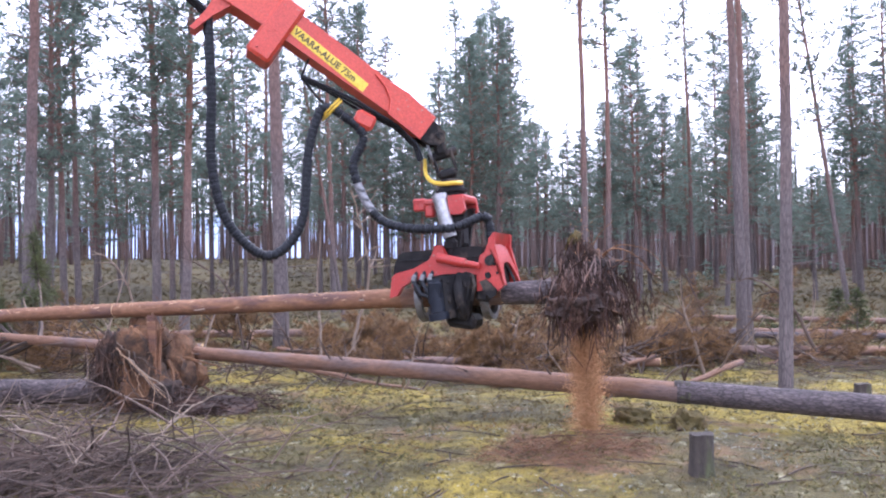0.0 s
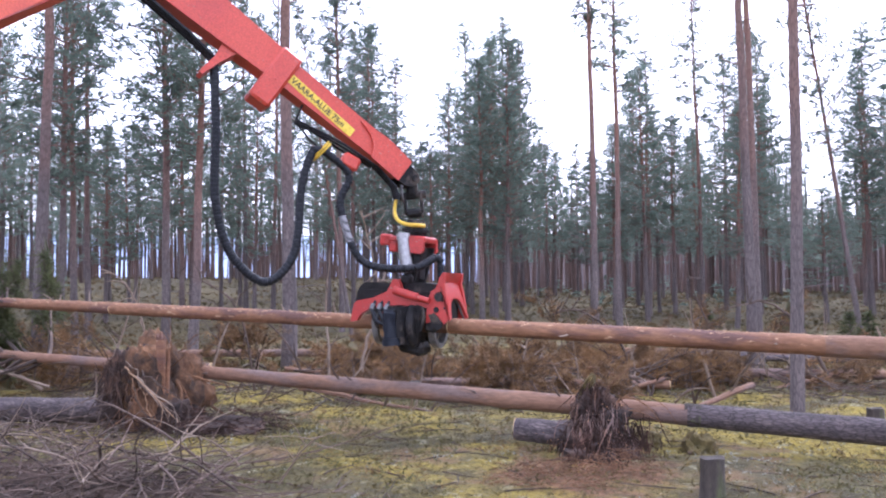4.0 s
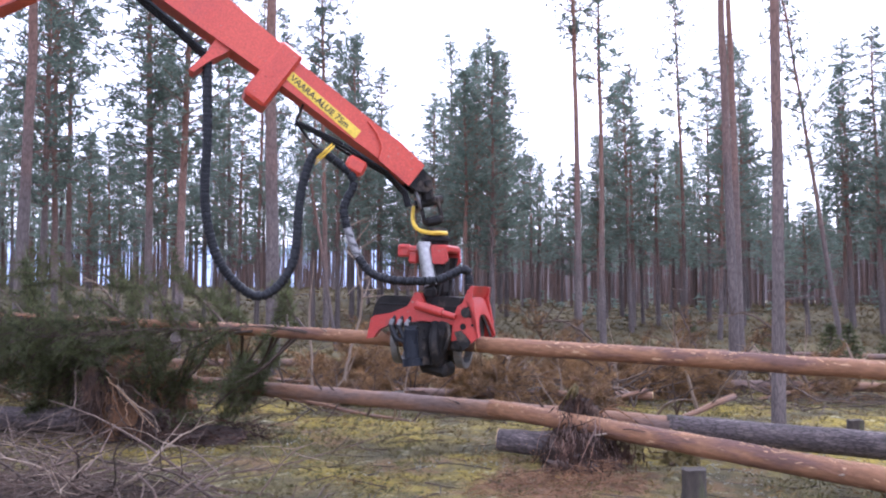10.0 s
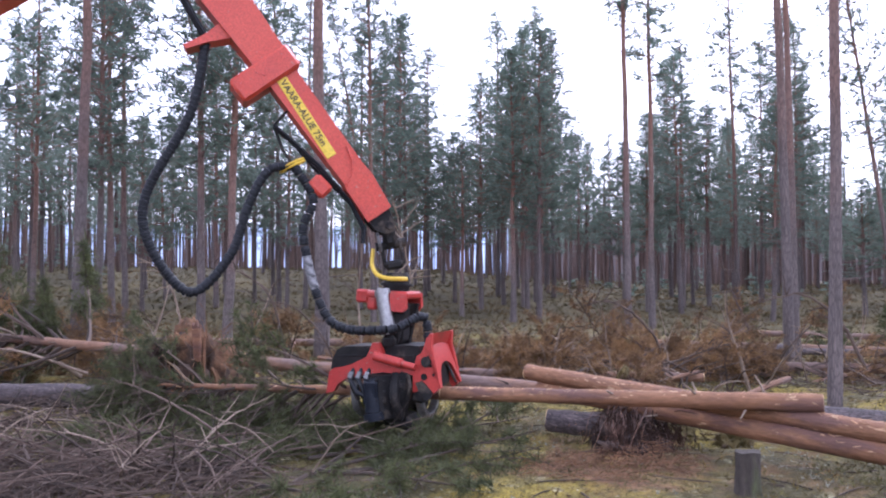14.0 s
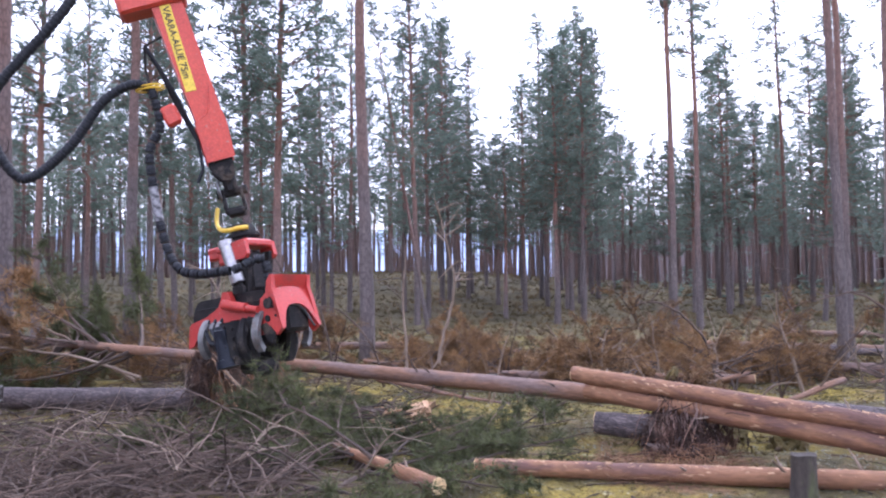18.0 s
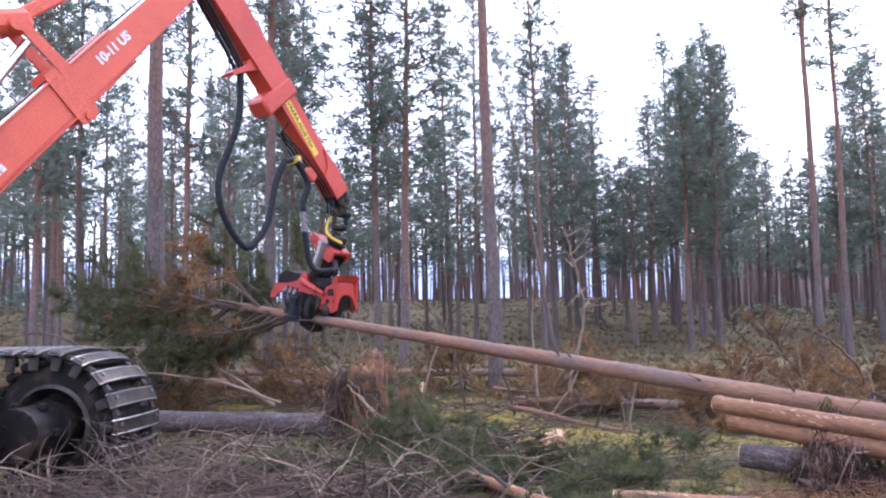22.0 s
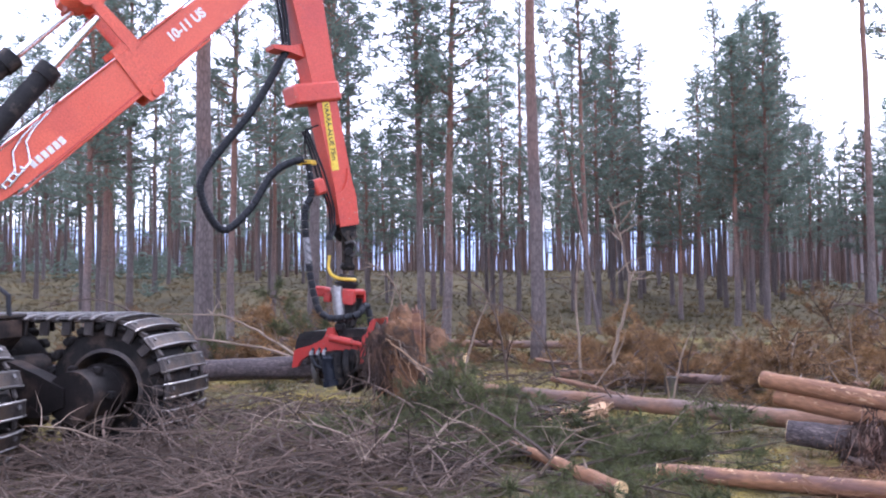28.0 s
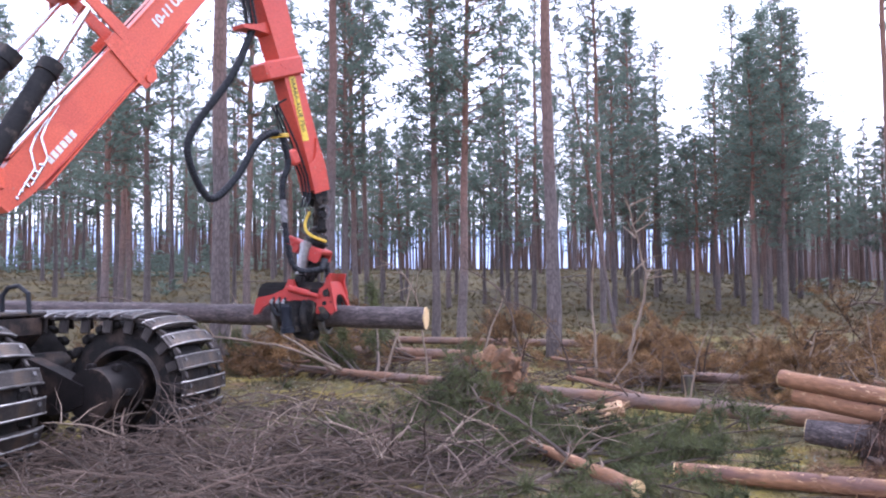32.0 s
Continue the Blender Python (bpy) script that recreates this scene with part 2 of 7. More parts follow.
MOSS = surface("torn_moss", (0.064, 0.051, 0.015), (0.124, 0.087, 0.025), 5, 30, 1.0, bump=1.0, c3=(0.053, 0.031, 0.021), scale3=3.0, at3=0.56)
STUMPWOOD = surface("weathered_stump", (0.040, 0.032, 0.026), (0.076, 0.060, 0.048), 6, 40, 0.95, bump=0.9, stretch=(1, 1, 0.3), c3=(0.087, 0.095, 0.040), scale3=4, at3=0.6)


for dull in (BLACK, BLUE_BOX, CHASSIS, RUBBER, TYRE):
    dull.node_tree.nodes["Principled BSDF"].inputs["Specular IOR Level"].default_value = 0.22


def trunk_material():
    """Pine bark: grey plates below, thin orange bark higher up."""
    m = surface("standing_pine_bark", (0.110, 0.090, 0.086), (0.174, 0.139, 0.130), 2.2, 14, 0.92, bump=0.9, stretch=(2.2, 2.2, 0.5), vary=0.22)
    n, l = m.node_tree.nodes, m.node_tree.links
    bsdf = n["Principled BSDF"]
    old = bsdf.inputs["Base Color"].links[0].from_socket
    co = n.new("ShaderNodeTexCoord")
    sep = n.new("ShaderNodeSeparateXYZ")
    l.new(co.outputs["Object"], sep.inputs[0])
    wob = n.new("ShaderNodeTexNoise")
    wob.inputs["Scale"].default_value = 0.8
    l.new(co.outputs["Object"], wob.inputs["Vector"])
    add = n.new("ShaderNodeMath")
    add.operation = "MULTIPLY_ADD"
    add.inputs[1].default_value = 6.0
    l.new(wob.outputs["Fac"], add.inputs[0])
    own = n.new("ShaderNodeObjectInfo")
    lift = n.new("ShaderNodeMath")
    lift.operation = "MULTIPLY_ADD"
    lift.inputs[1].default_value = 4.5
    l.new(own.outputs["Random"], lift.inputs[0])
    l.new(sep.outputs["Z"], lift.inputs[2])
    l.new(lift.outputs[0], add.inputs[2])
    r = n.new("ShaderNodeMapRange")
    r.inputs[1].default_value, r.inputs[2].default_value = 7.6, 13.5
    l.new(add.outputs[0], r.inputs[0])
    x = n.new("ShaderNodeMix")
    x.data_type = "RGBA"
    x.inputs[7].default_value = (0.235, 0.122, 0.086, 1)
    l.new(r.outputs[0], x.inputs[0])
    l.new(old, x.inputs[6])
    l.new(x.outputs[2], bsdf.inputs["Base Color"])
    return m


TRUNK = cracked(trunk_material(), (22, 22, 6), 0.66)


def ground_material():
    """Moss, lichen, heath and needle litter in patches; canopy shade painted into the far floor."""
    m = bpy.data.materials.new("mossy_forest_floor")
    m.use_nodes = True
    n, l = m.node_tree.nodes, m.node_tree.links
    bsdf = n["Principled BSDF"]
    bsdf.inputs["Roughness"].default_value = 1.0
    co = n.new("ShaderNodeTexCoord")

    def grain(s, d=5.0, off=0.0):
        mp = n.new("ShaderNodeMapping")
        mp.inputs["Location"].default_value = (off, off * 0.7, 0)
        t = n.new("ShaderNodeTexNoise")
        t.inputs["Scale"].default_value, t.inputs["Detail"].default_value, t.inputs["Roughness"].default_value = s, d, 0.65
        l.new(co.outputs["Object"], mp.inputs[0])
        l.new(mp.outputs[0], t.inputs["Vector"])
        return t.outputs["Fac"]

    def step(v, lo, hi):
        r = n.new("ShaderNodeMapRange")
        r.inputs[1].default_value, r.inputs[2].default_value = lo, hi
        l.new(v, r.inputs[0])
        return r.outputs[0]

    def mix(f, a, b, mode="MIX"):
        x = n.new("ShaderNodeMix")
        x.data_type, x.blend_type = "RGBA", mode
        for s, v in ((0, f), (6, a), (7, b)):
            if isinstance(v, float):
                x.inputs[s].default_value = v
            elif isinstance(v, tuple):
                x.inputs[s].default_value = (*v, 1)
            else:
                l.new(v, x.inputs[s])
        return x.outputs[2]

    col = mix(step(grain(1.3), 0.40, 0.60), (0.062, 0.052, 0.019), (0.116, 0.092, 0.029))
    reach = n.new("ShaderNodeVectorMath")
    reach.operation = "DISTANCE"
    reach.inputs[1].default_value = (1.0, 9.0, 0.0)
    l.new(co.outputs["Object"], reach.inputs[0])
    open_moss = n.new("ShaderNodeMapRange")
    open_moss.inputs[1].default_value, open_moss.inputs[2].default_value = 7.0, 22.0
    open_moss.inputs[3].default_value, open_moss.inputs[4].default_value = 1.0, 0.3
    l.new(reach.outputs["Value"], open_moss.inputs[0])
    patch = n.new("ShaderNodeMath")
    patch.operation = "MULTIPLY"
    l.new(step(grain(0.42, 6, 3.1), 0.47, 0.58), patch.inputs[0])
    l.new(open_moss.outputs[0], patch.inputs[1])
    col = mix(patch.outputs[0], col, (0.255, 0.190, 0.022))
    col = mix(step(grain(0.9, 6, 7.7), 0.55, 0.64), col, (0.156, 0.094, 0.039))
    col = mix(step(grain(3.5, 6, 1.3), 0.59, 0.68), col, (0.322, 0.295, 0.174))
    col = mix(step(grain(13, 5, 9.3), 0.63, 0.70), col, (0.374, 0.345, 0.230))
    # darker litter tone beyond the clearing stands in for canopy shade
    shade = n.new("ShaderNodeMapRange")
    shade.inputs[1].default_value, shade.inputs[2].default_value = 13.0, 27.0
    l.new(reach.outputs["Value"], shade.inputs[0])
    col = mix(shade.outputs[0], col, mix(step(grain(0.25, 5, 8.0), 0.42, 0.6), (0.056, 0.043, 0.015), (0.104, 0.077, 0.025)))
    # bare orange sand where the root plate was dragged
    spot = n.new("ShaderNodeVectorMath")
    spot.operation = "DISTANCE"
    spot.inputs[1].default_value = (1.15, 7.3, 0.0)
    l.new(co.outputs["Object"], spot.inputs[0])
    ragged = n.new("ShaderNodeMath")
    ragged.operation = "MULTIPLY_ADD"
    ragged.inputs[1].default_value = -2.6
    l.new(grain(1.6, 6, 4.0), ragged.inputs[0])
    l.new(spot.outputs["Value"], ragged.inputs[2])
    col = mix(step(ragged.outputs[0], -0.35, -0.85), col, (0.160, 0.082, 0.036))
    col = mix(step(grain(16, 4, 5.0), 0.55, 0.70), col, (0.088, 0.070, 0.025))
    sh = n.new("ShaderNodeMapRange")
    sh.inputs[1].default_value, sh.inputs[2].default_value, sh.inputs[3].default_value, sh.inputs[4].default_value = 0.3, 0.7, 0.6, 1.3
    fine = grain(45, 6)
    l.new(fine, sh.inputs[0])
    col = mix(1.0, col, sh.outputs[0], "MULTIPLY")
    clump = n.new("ShaderNodeMapRange")
    clump.inputs[1].default_value, clump.inputs[2].default_value, clump.inputs[3].default_value, clump.inputs[4].default_value = 0.35, 0.65, 0.62, 1.25
    l.new(grain(9, 6, 6.0), clump.inputs[0])
    col = mix(1.0, col, clump.outputs[0], "MULTIPLY")
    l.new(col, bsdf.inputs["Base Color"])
    b = n.new("ShaderNodeBump")
    b.inputs["Strength"].default_value, b.inputs["Distance"].default_value = 0.9, 0.05
    l.new(grain(22, 6, 2.0), b.inputs["Height"])
    l.new(b.outputs[0], bsdf.inputs["Normal"])
    return m


GROUND = ground_material()


# ---- mesh tools ----
class Geo:
    """Vertices and faces of one mesh."""

    def __init__(self):
        self.v, self.f = [], []

    def add(self, verts, faces):
        k = len(self.v)
        self.v.extend(tuple(p) for p in verts)
        self.f.extend(tuple(i + k for i in q) for q in faces)
        return self


def box(g, c, s, m=None, b=0.012):
    """A box of size s about c with chamfered edges."""
    h = [x / 2 for x in s]
    b = min(b, min(h) * 0.6)
    vs, idx = [], {}
    for sx in (-1, 1):
        for sy in (-1, 1):
            for sz in (-1, 1):
                for a in range(3):
                    p = [sx * (h[0] - b), sy * (h[1] - b), sz * (h[2] - b)]
                    p[a] += (sx, sy, sz)[a] * b
                    idx[sx, sy, sz, a] = len(vs)
                    vs.append(p)
    fs = []
    for a in range(3):
        o = [x for x in range(3) if x != a]
        for sg in (-1, 1):
            q = []
            for u, w in ((-1, -1), (1, -1), (1, 1), (-1, 1)):
                k = [0, 0, 0]
                k[a], k[o[0]], k[o[1]] = sg, u, w
                q.append(idx[k[0], k[1], k[2], a])
            fs.append(q)
        for u in (-1, 1):
            for w in (-1, 1):
                k1, k2 = [0, 0, 0], [0, 0, 0]
                k1[a], k2[a] = -1, 1
                k1[o[0]] = k2[o[0]] = u
                k1[o[1]] = k2[o[1]] = w
                fs.append([idx[(*k1, o[0])], idx[(*k2, o[0])], idx[(*k2, o[1])], idx[(*k1, o[1])]])
    for sx in (-1, 1):
        for sy in (-1, 1):
            for sz in (-1, 1):
                fs.append([idx[sx, sy, sz, a] for a in range(3)])
    mm = Matrix.Translation(c) @ m if m else Matrix.Translation(c)
    return g.add([mm @ Vector(p) for p in vs], fs)


def tube(g, pts, radii, n=8, cap=True, phase=0.0):
    """A round bar along pts."""
    pts = [Vector(p) for p in pts]
    if isinstance(radii, (float, int)):
        radii = [radii] * len(pts)
    vs, fs, up = [], [], None
    for i, p in enumerate(pts):
        d = (pts[min(i + 1, len(pts) - 1)] - pts[max(i - 1, 0)]).normalized()
        if up is None:
            up = d.orthogonal().normalized()
        up = (up - d * up.dot(d)).normalized()
        side = d.cross(up)
        for k in range(n):
            a = 2 * math.pi * k / n + phase
            vs.append(p + (up * math.cos(a) + side * math.sin(a)) * radii[i])
    for i in range(len(pts) - 1):
        for k in range(n):
            a, b = i * n + k, i * n + (k + 1) % n
            fs.append((a, b, b + n, a + n))
    if cap:
        fs.append(tuple(range(n - 1, -1, -1)))
        fs.append(tuple(range((len(pts) - 1) * n, len(pts) * n)))
    return g.add(vs, fs)


def plate(g, poly, y0, y1, m=None):
    """A plate with the outline poly (x, z), from y0 to y1."""
    k = len(poly)
    vs = [Vector((x, y0, z)) for x, z in poly] + [Vector((x, y1, z)) for x, z in poly]
    if m:
        vs = [m @ p for p in vs]
    fs = [tuple(range(k)), tuple(range(2 * k - 1, k - 1, -1))]
    fs += [(i, (i + 1) % k + 0, (i + 1) % k + k, i + k)[::-1] for i in range(k)]
    return g.add(vs, fs)


def mesh_of(name, g, material, smooth=True, angle=38):
    me = bpy.data.meshes.new(name)
    me.from_pydata(g.v, [], g.f)
    me.materials.append(material)
    if smooth:
        me.polygons.foreach_set("use_smooth", [True] * len(me.polygons))
        me.set_sharp_from_angle(angle=radians(angle))
    me.update()
    return me


def part(name, g, material, parent, label="", smooth=True, angle=38):
    """One mesh object under a thing or a part."""
    ob = new(name, mesh_of(name, g, material, smooth, angle) if isinstance(g, Geo) else g)
    ob.parent = parent
    if label:
        tagged(ob, label)
    return ob


def thing(name, label, category, m=None, group="", kind=""):
    ob = new(name)
    ob.empty_display_size = 0.2
    ob.matrix_basis = m or Matrix()
    return tagged(ob, label, category, group, kind)


def solo(name, g, material, label, category, m=None, group="", kind="", smooth=True):
    """A thing that is one mesh."""
    ob = new(name, mesh_of(name, g, material, smooth) if isinstance(g, Geo) else g)
    ob.matrix_basis = m or Matrix()
    return tagged(ob, label, category, group, kind)


def arrays_mesh(name, verts, tris, material):
    """A mesh from arrays of corners and triangles."""
    me = bpy.data.meshes.new(name)
    me.vertices.add(len(verts))
    me.vertices.foreach_set("co", np.asarray(verts, np.float32).ravel())
    me.loops.add(tris.size)
    me.loops.foreach_set("vertex_index", tris.astype(np.int32).ravel())
    me.polygons.add(len(tris))
    me.polygons.foreach_set("loop_start", np.arange(0, tris.size, 3, dtype=np.int32))
    me.materials.append(material)
    me.update()
    me.validate()
    return me


def wander(rng, p, d, length, steps, bend, sag=0.0):
    """Points of a crooked twig from p along d."""
    pts, p, d = [Vector(p)], Vector(p), Vector(d).normalized()
    for _ in range(steps):
        d = (d + Vector((rng.uniform(-1, 1), rng.uniform(-1, 1), rng.uniform(-1, 1) - sag)) * bend).normalized()
        p = p + d * (length / steps)
        pts.append(p.copy())
    return pts


def flow(ctrl, n=6):
    """A rounded path through the points ctrl."""
    p = [Vector(c) for c in ctrl]
    p = [2 * p[0] - p[1]] + p + [2 * p[-1] - p[-2]]
    out = []
    for i in range(1, len(p) - 2):
        for k in range(n):
            u = k / n
            out.append(0.5 * (2 * p[i] + (p[i + 1] - p[i - 1]) * u + (2 * p[i - 1] - 5 * p[i] + 4 * p[i + 1] - p[i + 2]) * u * u
                              + (3 * p[i] - p[i - 1] - 3 * p[i + 1] + p[i + 2]) * u**3))
    return out + [p[-2]]


def tufts(rng, centres, size, needles, width, flat=1.0, up=0.0):
    """Needle tufts: at each centre some slim triangles that point outwards."""
    k = len(centres)
    d = rng.normal(size=(k, needles, 3))
    d[:, :, 2] = d[:, :, 2] * flat + up
    d /= np.linalg.norm(d, axis=2)[:, :, None]
    side = np.cross(d, rng.normal(size=(k, needles, 3)))
    side /= np.linalg.norm(side, axis=2)[:, :, None] + 1e-9
    ln = np.asarray(size).reshape(-1, 1, 1) * rng.uniform(0.6, 1.25, (k, needles, 1))
    c = np.asarray(centres)[:, None, :]
    w = ln * width
    v = np.stack([c + side * w - d * ln * 0.1, c - side * w - d * ln * 0.1, c + d * ln], 2).reshape(-1, 3)
    return v, np.arange(len(v)).reshape(-1, 3)


def smooth_rows(rows, t):
    """Values of a table (t, a, b, ...) at t, on a smooth curve through the rows."""
    ts = [r[0] for r in rows]
    if t <= ts[0]:
        return np.array(rows[0][1:], float)
    if t >= ts[-1]:
        return np.array(rows[-1][1:], float)
    i = max(k for k in range(len(ts)) if ts[k] <= t)
    p1, p2 = np.array(rows[i][1:], float), np.array(rows[i + 1][1:], float)
    h = ts[i + 1] - ts[i]
    m1 = (p2 - np.array(rows[i - 1][1:])) / (ts[i + 1] - ts[i - 1]) if i > 0 else (p2 - p1) / h
    m2 = (np.array(rows[i + 2][1:]) - p1) / (ts[i + 2] - ts[i]) if i + 2 < len(ts) else (p2 - p1) / h
    u = (t - ts[i]) / h
    return (2 * u**3 - 3 * u * u + 1) * p1 + (u**3 - 2 * u * u + u) * h * m1 + (3 * u * u - 2 * u**3) * p2 + (u**3 - u * u) * h * m2


# ---- ground ----
def rise(x, y):
    """Height of the forest floor."""
    p = Vector((x * 0.35, y * 0.35, 0.0))
    h = 0.10 * noise.noise(p) + 0.045 * noise.noise(p * 3.1) + 0.022 * noise.noise(p * 9.0)
    far = max(0.0, math.hypot(x, y) - 25.0)
    u = min(1.0, max(0.0, (math.hypot(x, y) - 26.0) / 50.0))
    side = min(1.0, max(0.35, 0.8 - 2.2 * x / (math.hypot(x, y) + 1.0))) if y > 0 else 0.35
    bank = 3.0 * u * u * (3 - 2 * u) * side
    return h + bank + min(0.4, far * 0.008) * noise.noise(Vector((x * 0.05, y * 0.05, 3.0)))


def build_ground():
    k, b = 250, 5.85
    a = 420 / math.sinh(b)
    axis = [a * math.sinh(b * (2 * i / (k - 1) - 1)) for i in range(k)]
    g = Geo()
    g.v = [(x, y + 9, rise(x, y + 9)) for y in axis for x in axis]
    g.f = [(j * k + i, j * k + i + 1, (j + 1) * k + i + 1, (j + 1) * k + i) for j in range(k - 1) for i in range(k - 1)]
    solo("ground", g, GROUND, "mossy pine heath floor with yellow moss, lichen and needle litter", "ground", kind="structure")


build_ground()


# ---- standing pines ----
def pine_meshes(seed, height, base, reach, lean=0.0, dens=1.0, full=1.0, taper=True):
    """Trunk, limbs and needle crown of one pine of base radius 0.12 m."""
    rng = np.random.default_rng(seed)
    rr = random.Random(seed)
    g = Geo()
    steps, pts, off = 16, [], Vector((0, 0, 0))
    for i in range(steps + 1):
        u = i / steps
        off = off + Vector((rr.uniform(-1, 1), rr.uniform(-1, 1), 0)) * 0.035
        pts.append(Vector((off.x + lean * u * u, off.y, height * u - 0.25 * (i == 0))))
    rad = [0.122 * (1.18 - 0.2 * min(1, i / 2)) * (1 - 0.93 * (i / steps) ** 1.15) + 0.008 for i in range(steps + 1)]
    tube(g, pts, rad, 10)

    def stem(z):
        f = min(max(z / height, 0), 0.999) * steps
        i = int(f)
        return pts[i].lerp(pts[i + 1], f - i)

    limbs = Geo()
    for _ in range(int(10 * dens)):
        z = rr.uniform(1.6, base)
        a = rr.uniform(0, 6.28)
        d = Vector((math.cos(a), math.sin(a), rr.uniform(-0.3, 0.3)))
        tube(limbs, wander(rr, stem(z), d, rr.uniform(0.25, 1.0), 3, 0.25), [0.014, 0.011, 0.008, 0.004], 3, False)
    cent, size = [], []
    z = base
    while z < height:
        u = (z - base) / (height - base)
        r = reach * (0.35 + 0.65 * min(1, u * 4 + 0.2)) * (1.22 * (1 - u) ** 0.85 if taper else 1 - u ** 1.7) + 0.2
        for _ in range(rr.choice((4, 4, 5, 5))):
            if rr.random() > 0.86:
                continue
            a = rr.uniform(0, 6.28)
            ln = r * rr.uniform(0.5, 1.2)
            d = Vector((math.cos(a), math.sin(a), rr.uniform(-0.05, 0.4) + 0.5 * u))
            p = wander(rr, stem(z), d, ln, 4, 0.2, -0.15)
            tube(limbs, [p[0], p[4]], [0.024, 0.004], 3, False)
            # needles sit in clumps along the outer part of the branch
            for _ in range(max(2, int(ln * 2.3))):
                f = rr.uniform(0.25, 1.0) * 4
                i = min(3, int(f))
                q = p[i].lerp(p[i + 1], f - i) + Vector((rr.gauss(0, 0.14), rr.gauss(0, 0.14), rr.gauss(0.03, 0.08)))
                for _ in range(max(2, int(5 * full))):
                    cent.append(q + Vector((rr.gauss(0, 0.13), rr.gauss(0, 0.13), rr.gauss(0, 0.07))))
                    size.append(rr.uniform(0.15, 0.28) * (1.0 if full > 0.8 else 1.35))
        z += rr.uniform(0.22, 0.44)
    v, t = tufts(rng, np.array(cent), np.array(size), 5, 0.105, 0.6, 0.15)
    return mesh_of("trunk", g, TRUNK), mesh_of("limbs", limbs, TRUNK, False), arrays_mesh("crown", v, t, NEEDLE)


PINE_TALL = (17.5, 15.0, 18.0, 14.0, 16.0, 13.5, 15.5, 15.0)
PINES = [pine_meshes(11, 17.5, 8.2, 1.9, taper=False), pine_meshes(12, 15.0, 4.6, 2.7), pine_meshes(13, 18.0, 9.0, 1.7, taper=False), pine_meshes(14, 14.0, 4.2, 2.4),
         pine_meshes(15, 16.0, 5.6, 2.5), pine_meshes(16, 13.5, 3.8, 2.3), pine_meshes(17, 15.5, 5.0, 2.5), pine_meshes(18, 15.0, 6.0, 2.0)]
LIGHTER = {k: pine_meshes(20 + k, PINE_TALL[k], *bw, full=0.48) for k, bw in ((1, (4.4, 2.4)), (3, (4.0, 2.4)), (4, (5.2, 2.5)), (5, (3.6, 2.3)), (6, (4.6, 2.5)), (7, (5.4, 2.1)))}
# bearing and height angle of the tree line
SKYLINE = [(-70, 17), (-44.3, 17.5), (-41.8, 19.9), (-36.6, 20.6), (-34.4, 13.5), (-32.5, 21.0), (-29.0, 17.0), (-26.3, 21.0), (-24.0, 17.0), (-23.2, 12.6), (-21.3, 11.6),
           (-20.2, 16.6), (-18.8, 18.1), (-15.8, 18.4), (-15.1, 15.2), (-12.4, 15.3), (-11.2, 18.6), (-5.6, 18.1), (-4.4, 15.5), (-3.2, 11.0), (-0.8, 10.0), (0.1, 16.6),
           (0.9, 17.3), (1.9, 15.8), (3.0, 17.6), (5.0, 17.2), (6.5, 12.0), (7.3, 10.6), (10.1, 10.6), (11.3, 12.5), (13.3, 14.9), (14.1, 15.5), (14.8, 12.0), (17.0, 11.6),
           (19.0, 15.1), (20.5, 17.0), (22.7, 15.0), (23.4, 7.7), (24.3, 5.6), (26.1, 7.5), (27.6, 15.1), (29.4, 15.5), (60, 15)]


def tree_line(a):
    return float(np.interp(a, [s[0] for s in SKYLINE], [s[1] for s in SKYLINE]))

PINE_LABELS = ["tall slim pine with grey-brown bark and dark green crown", "standing pine with a long branchy green crown"]


def stand_pine(x, y, kind, thick, tall, turn, lean=(0, 0), label=None, far=False):
    th = thing("pine_tree", label or PINE_LABELS[kind % 2], "tree",
               pose(x, y, rise(x, y), lean[0], lean[1], 0) @ pose(0, 0, 0, 0, 0, turn) @ Matrix.Diagonal((thick, thick, tall, 1)), "standing pines")
    for nm, me in zip(("trunk", "branchwork", "crown"), LIGHTER[kind] if far else PINES[kind]):
        ob = part(nm, me, None, th)
        if nm != "trunk":
            tagged(ob, kind="stuff")
    return th


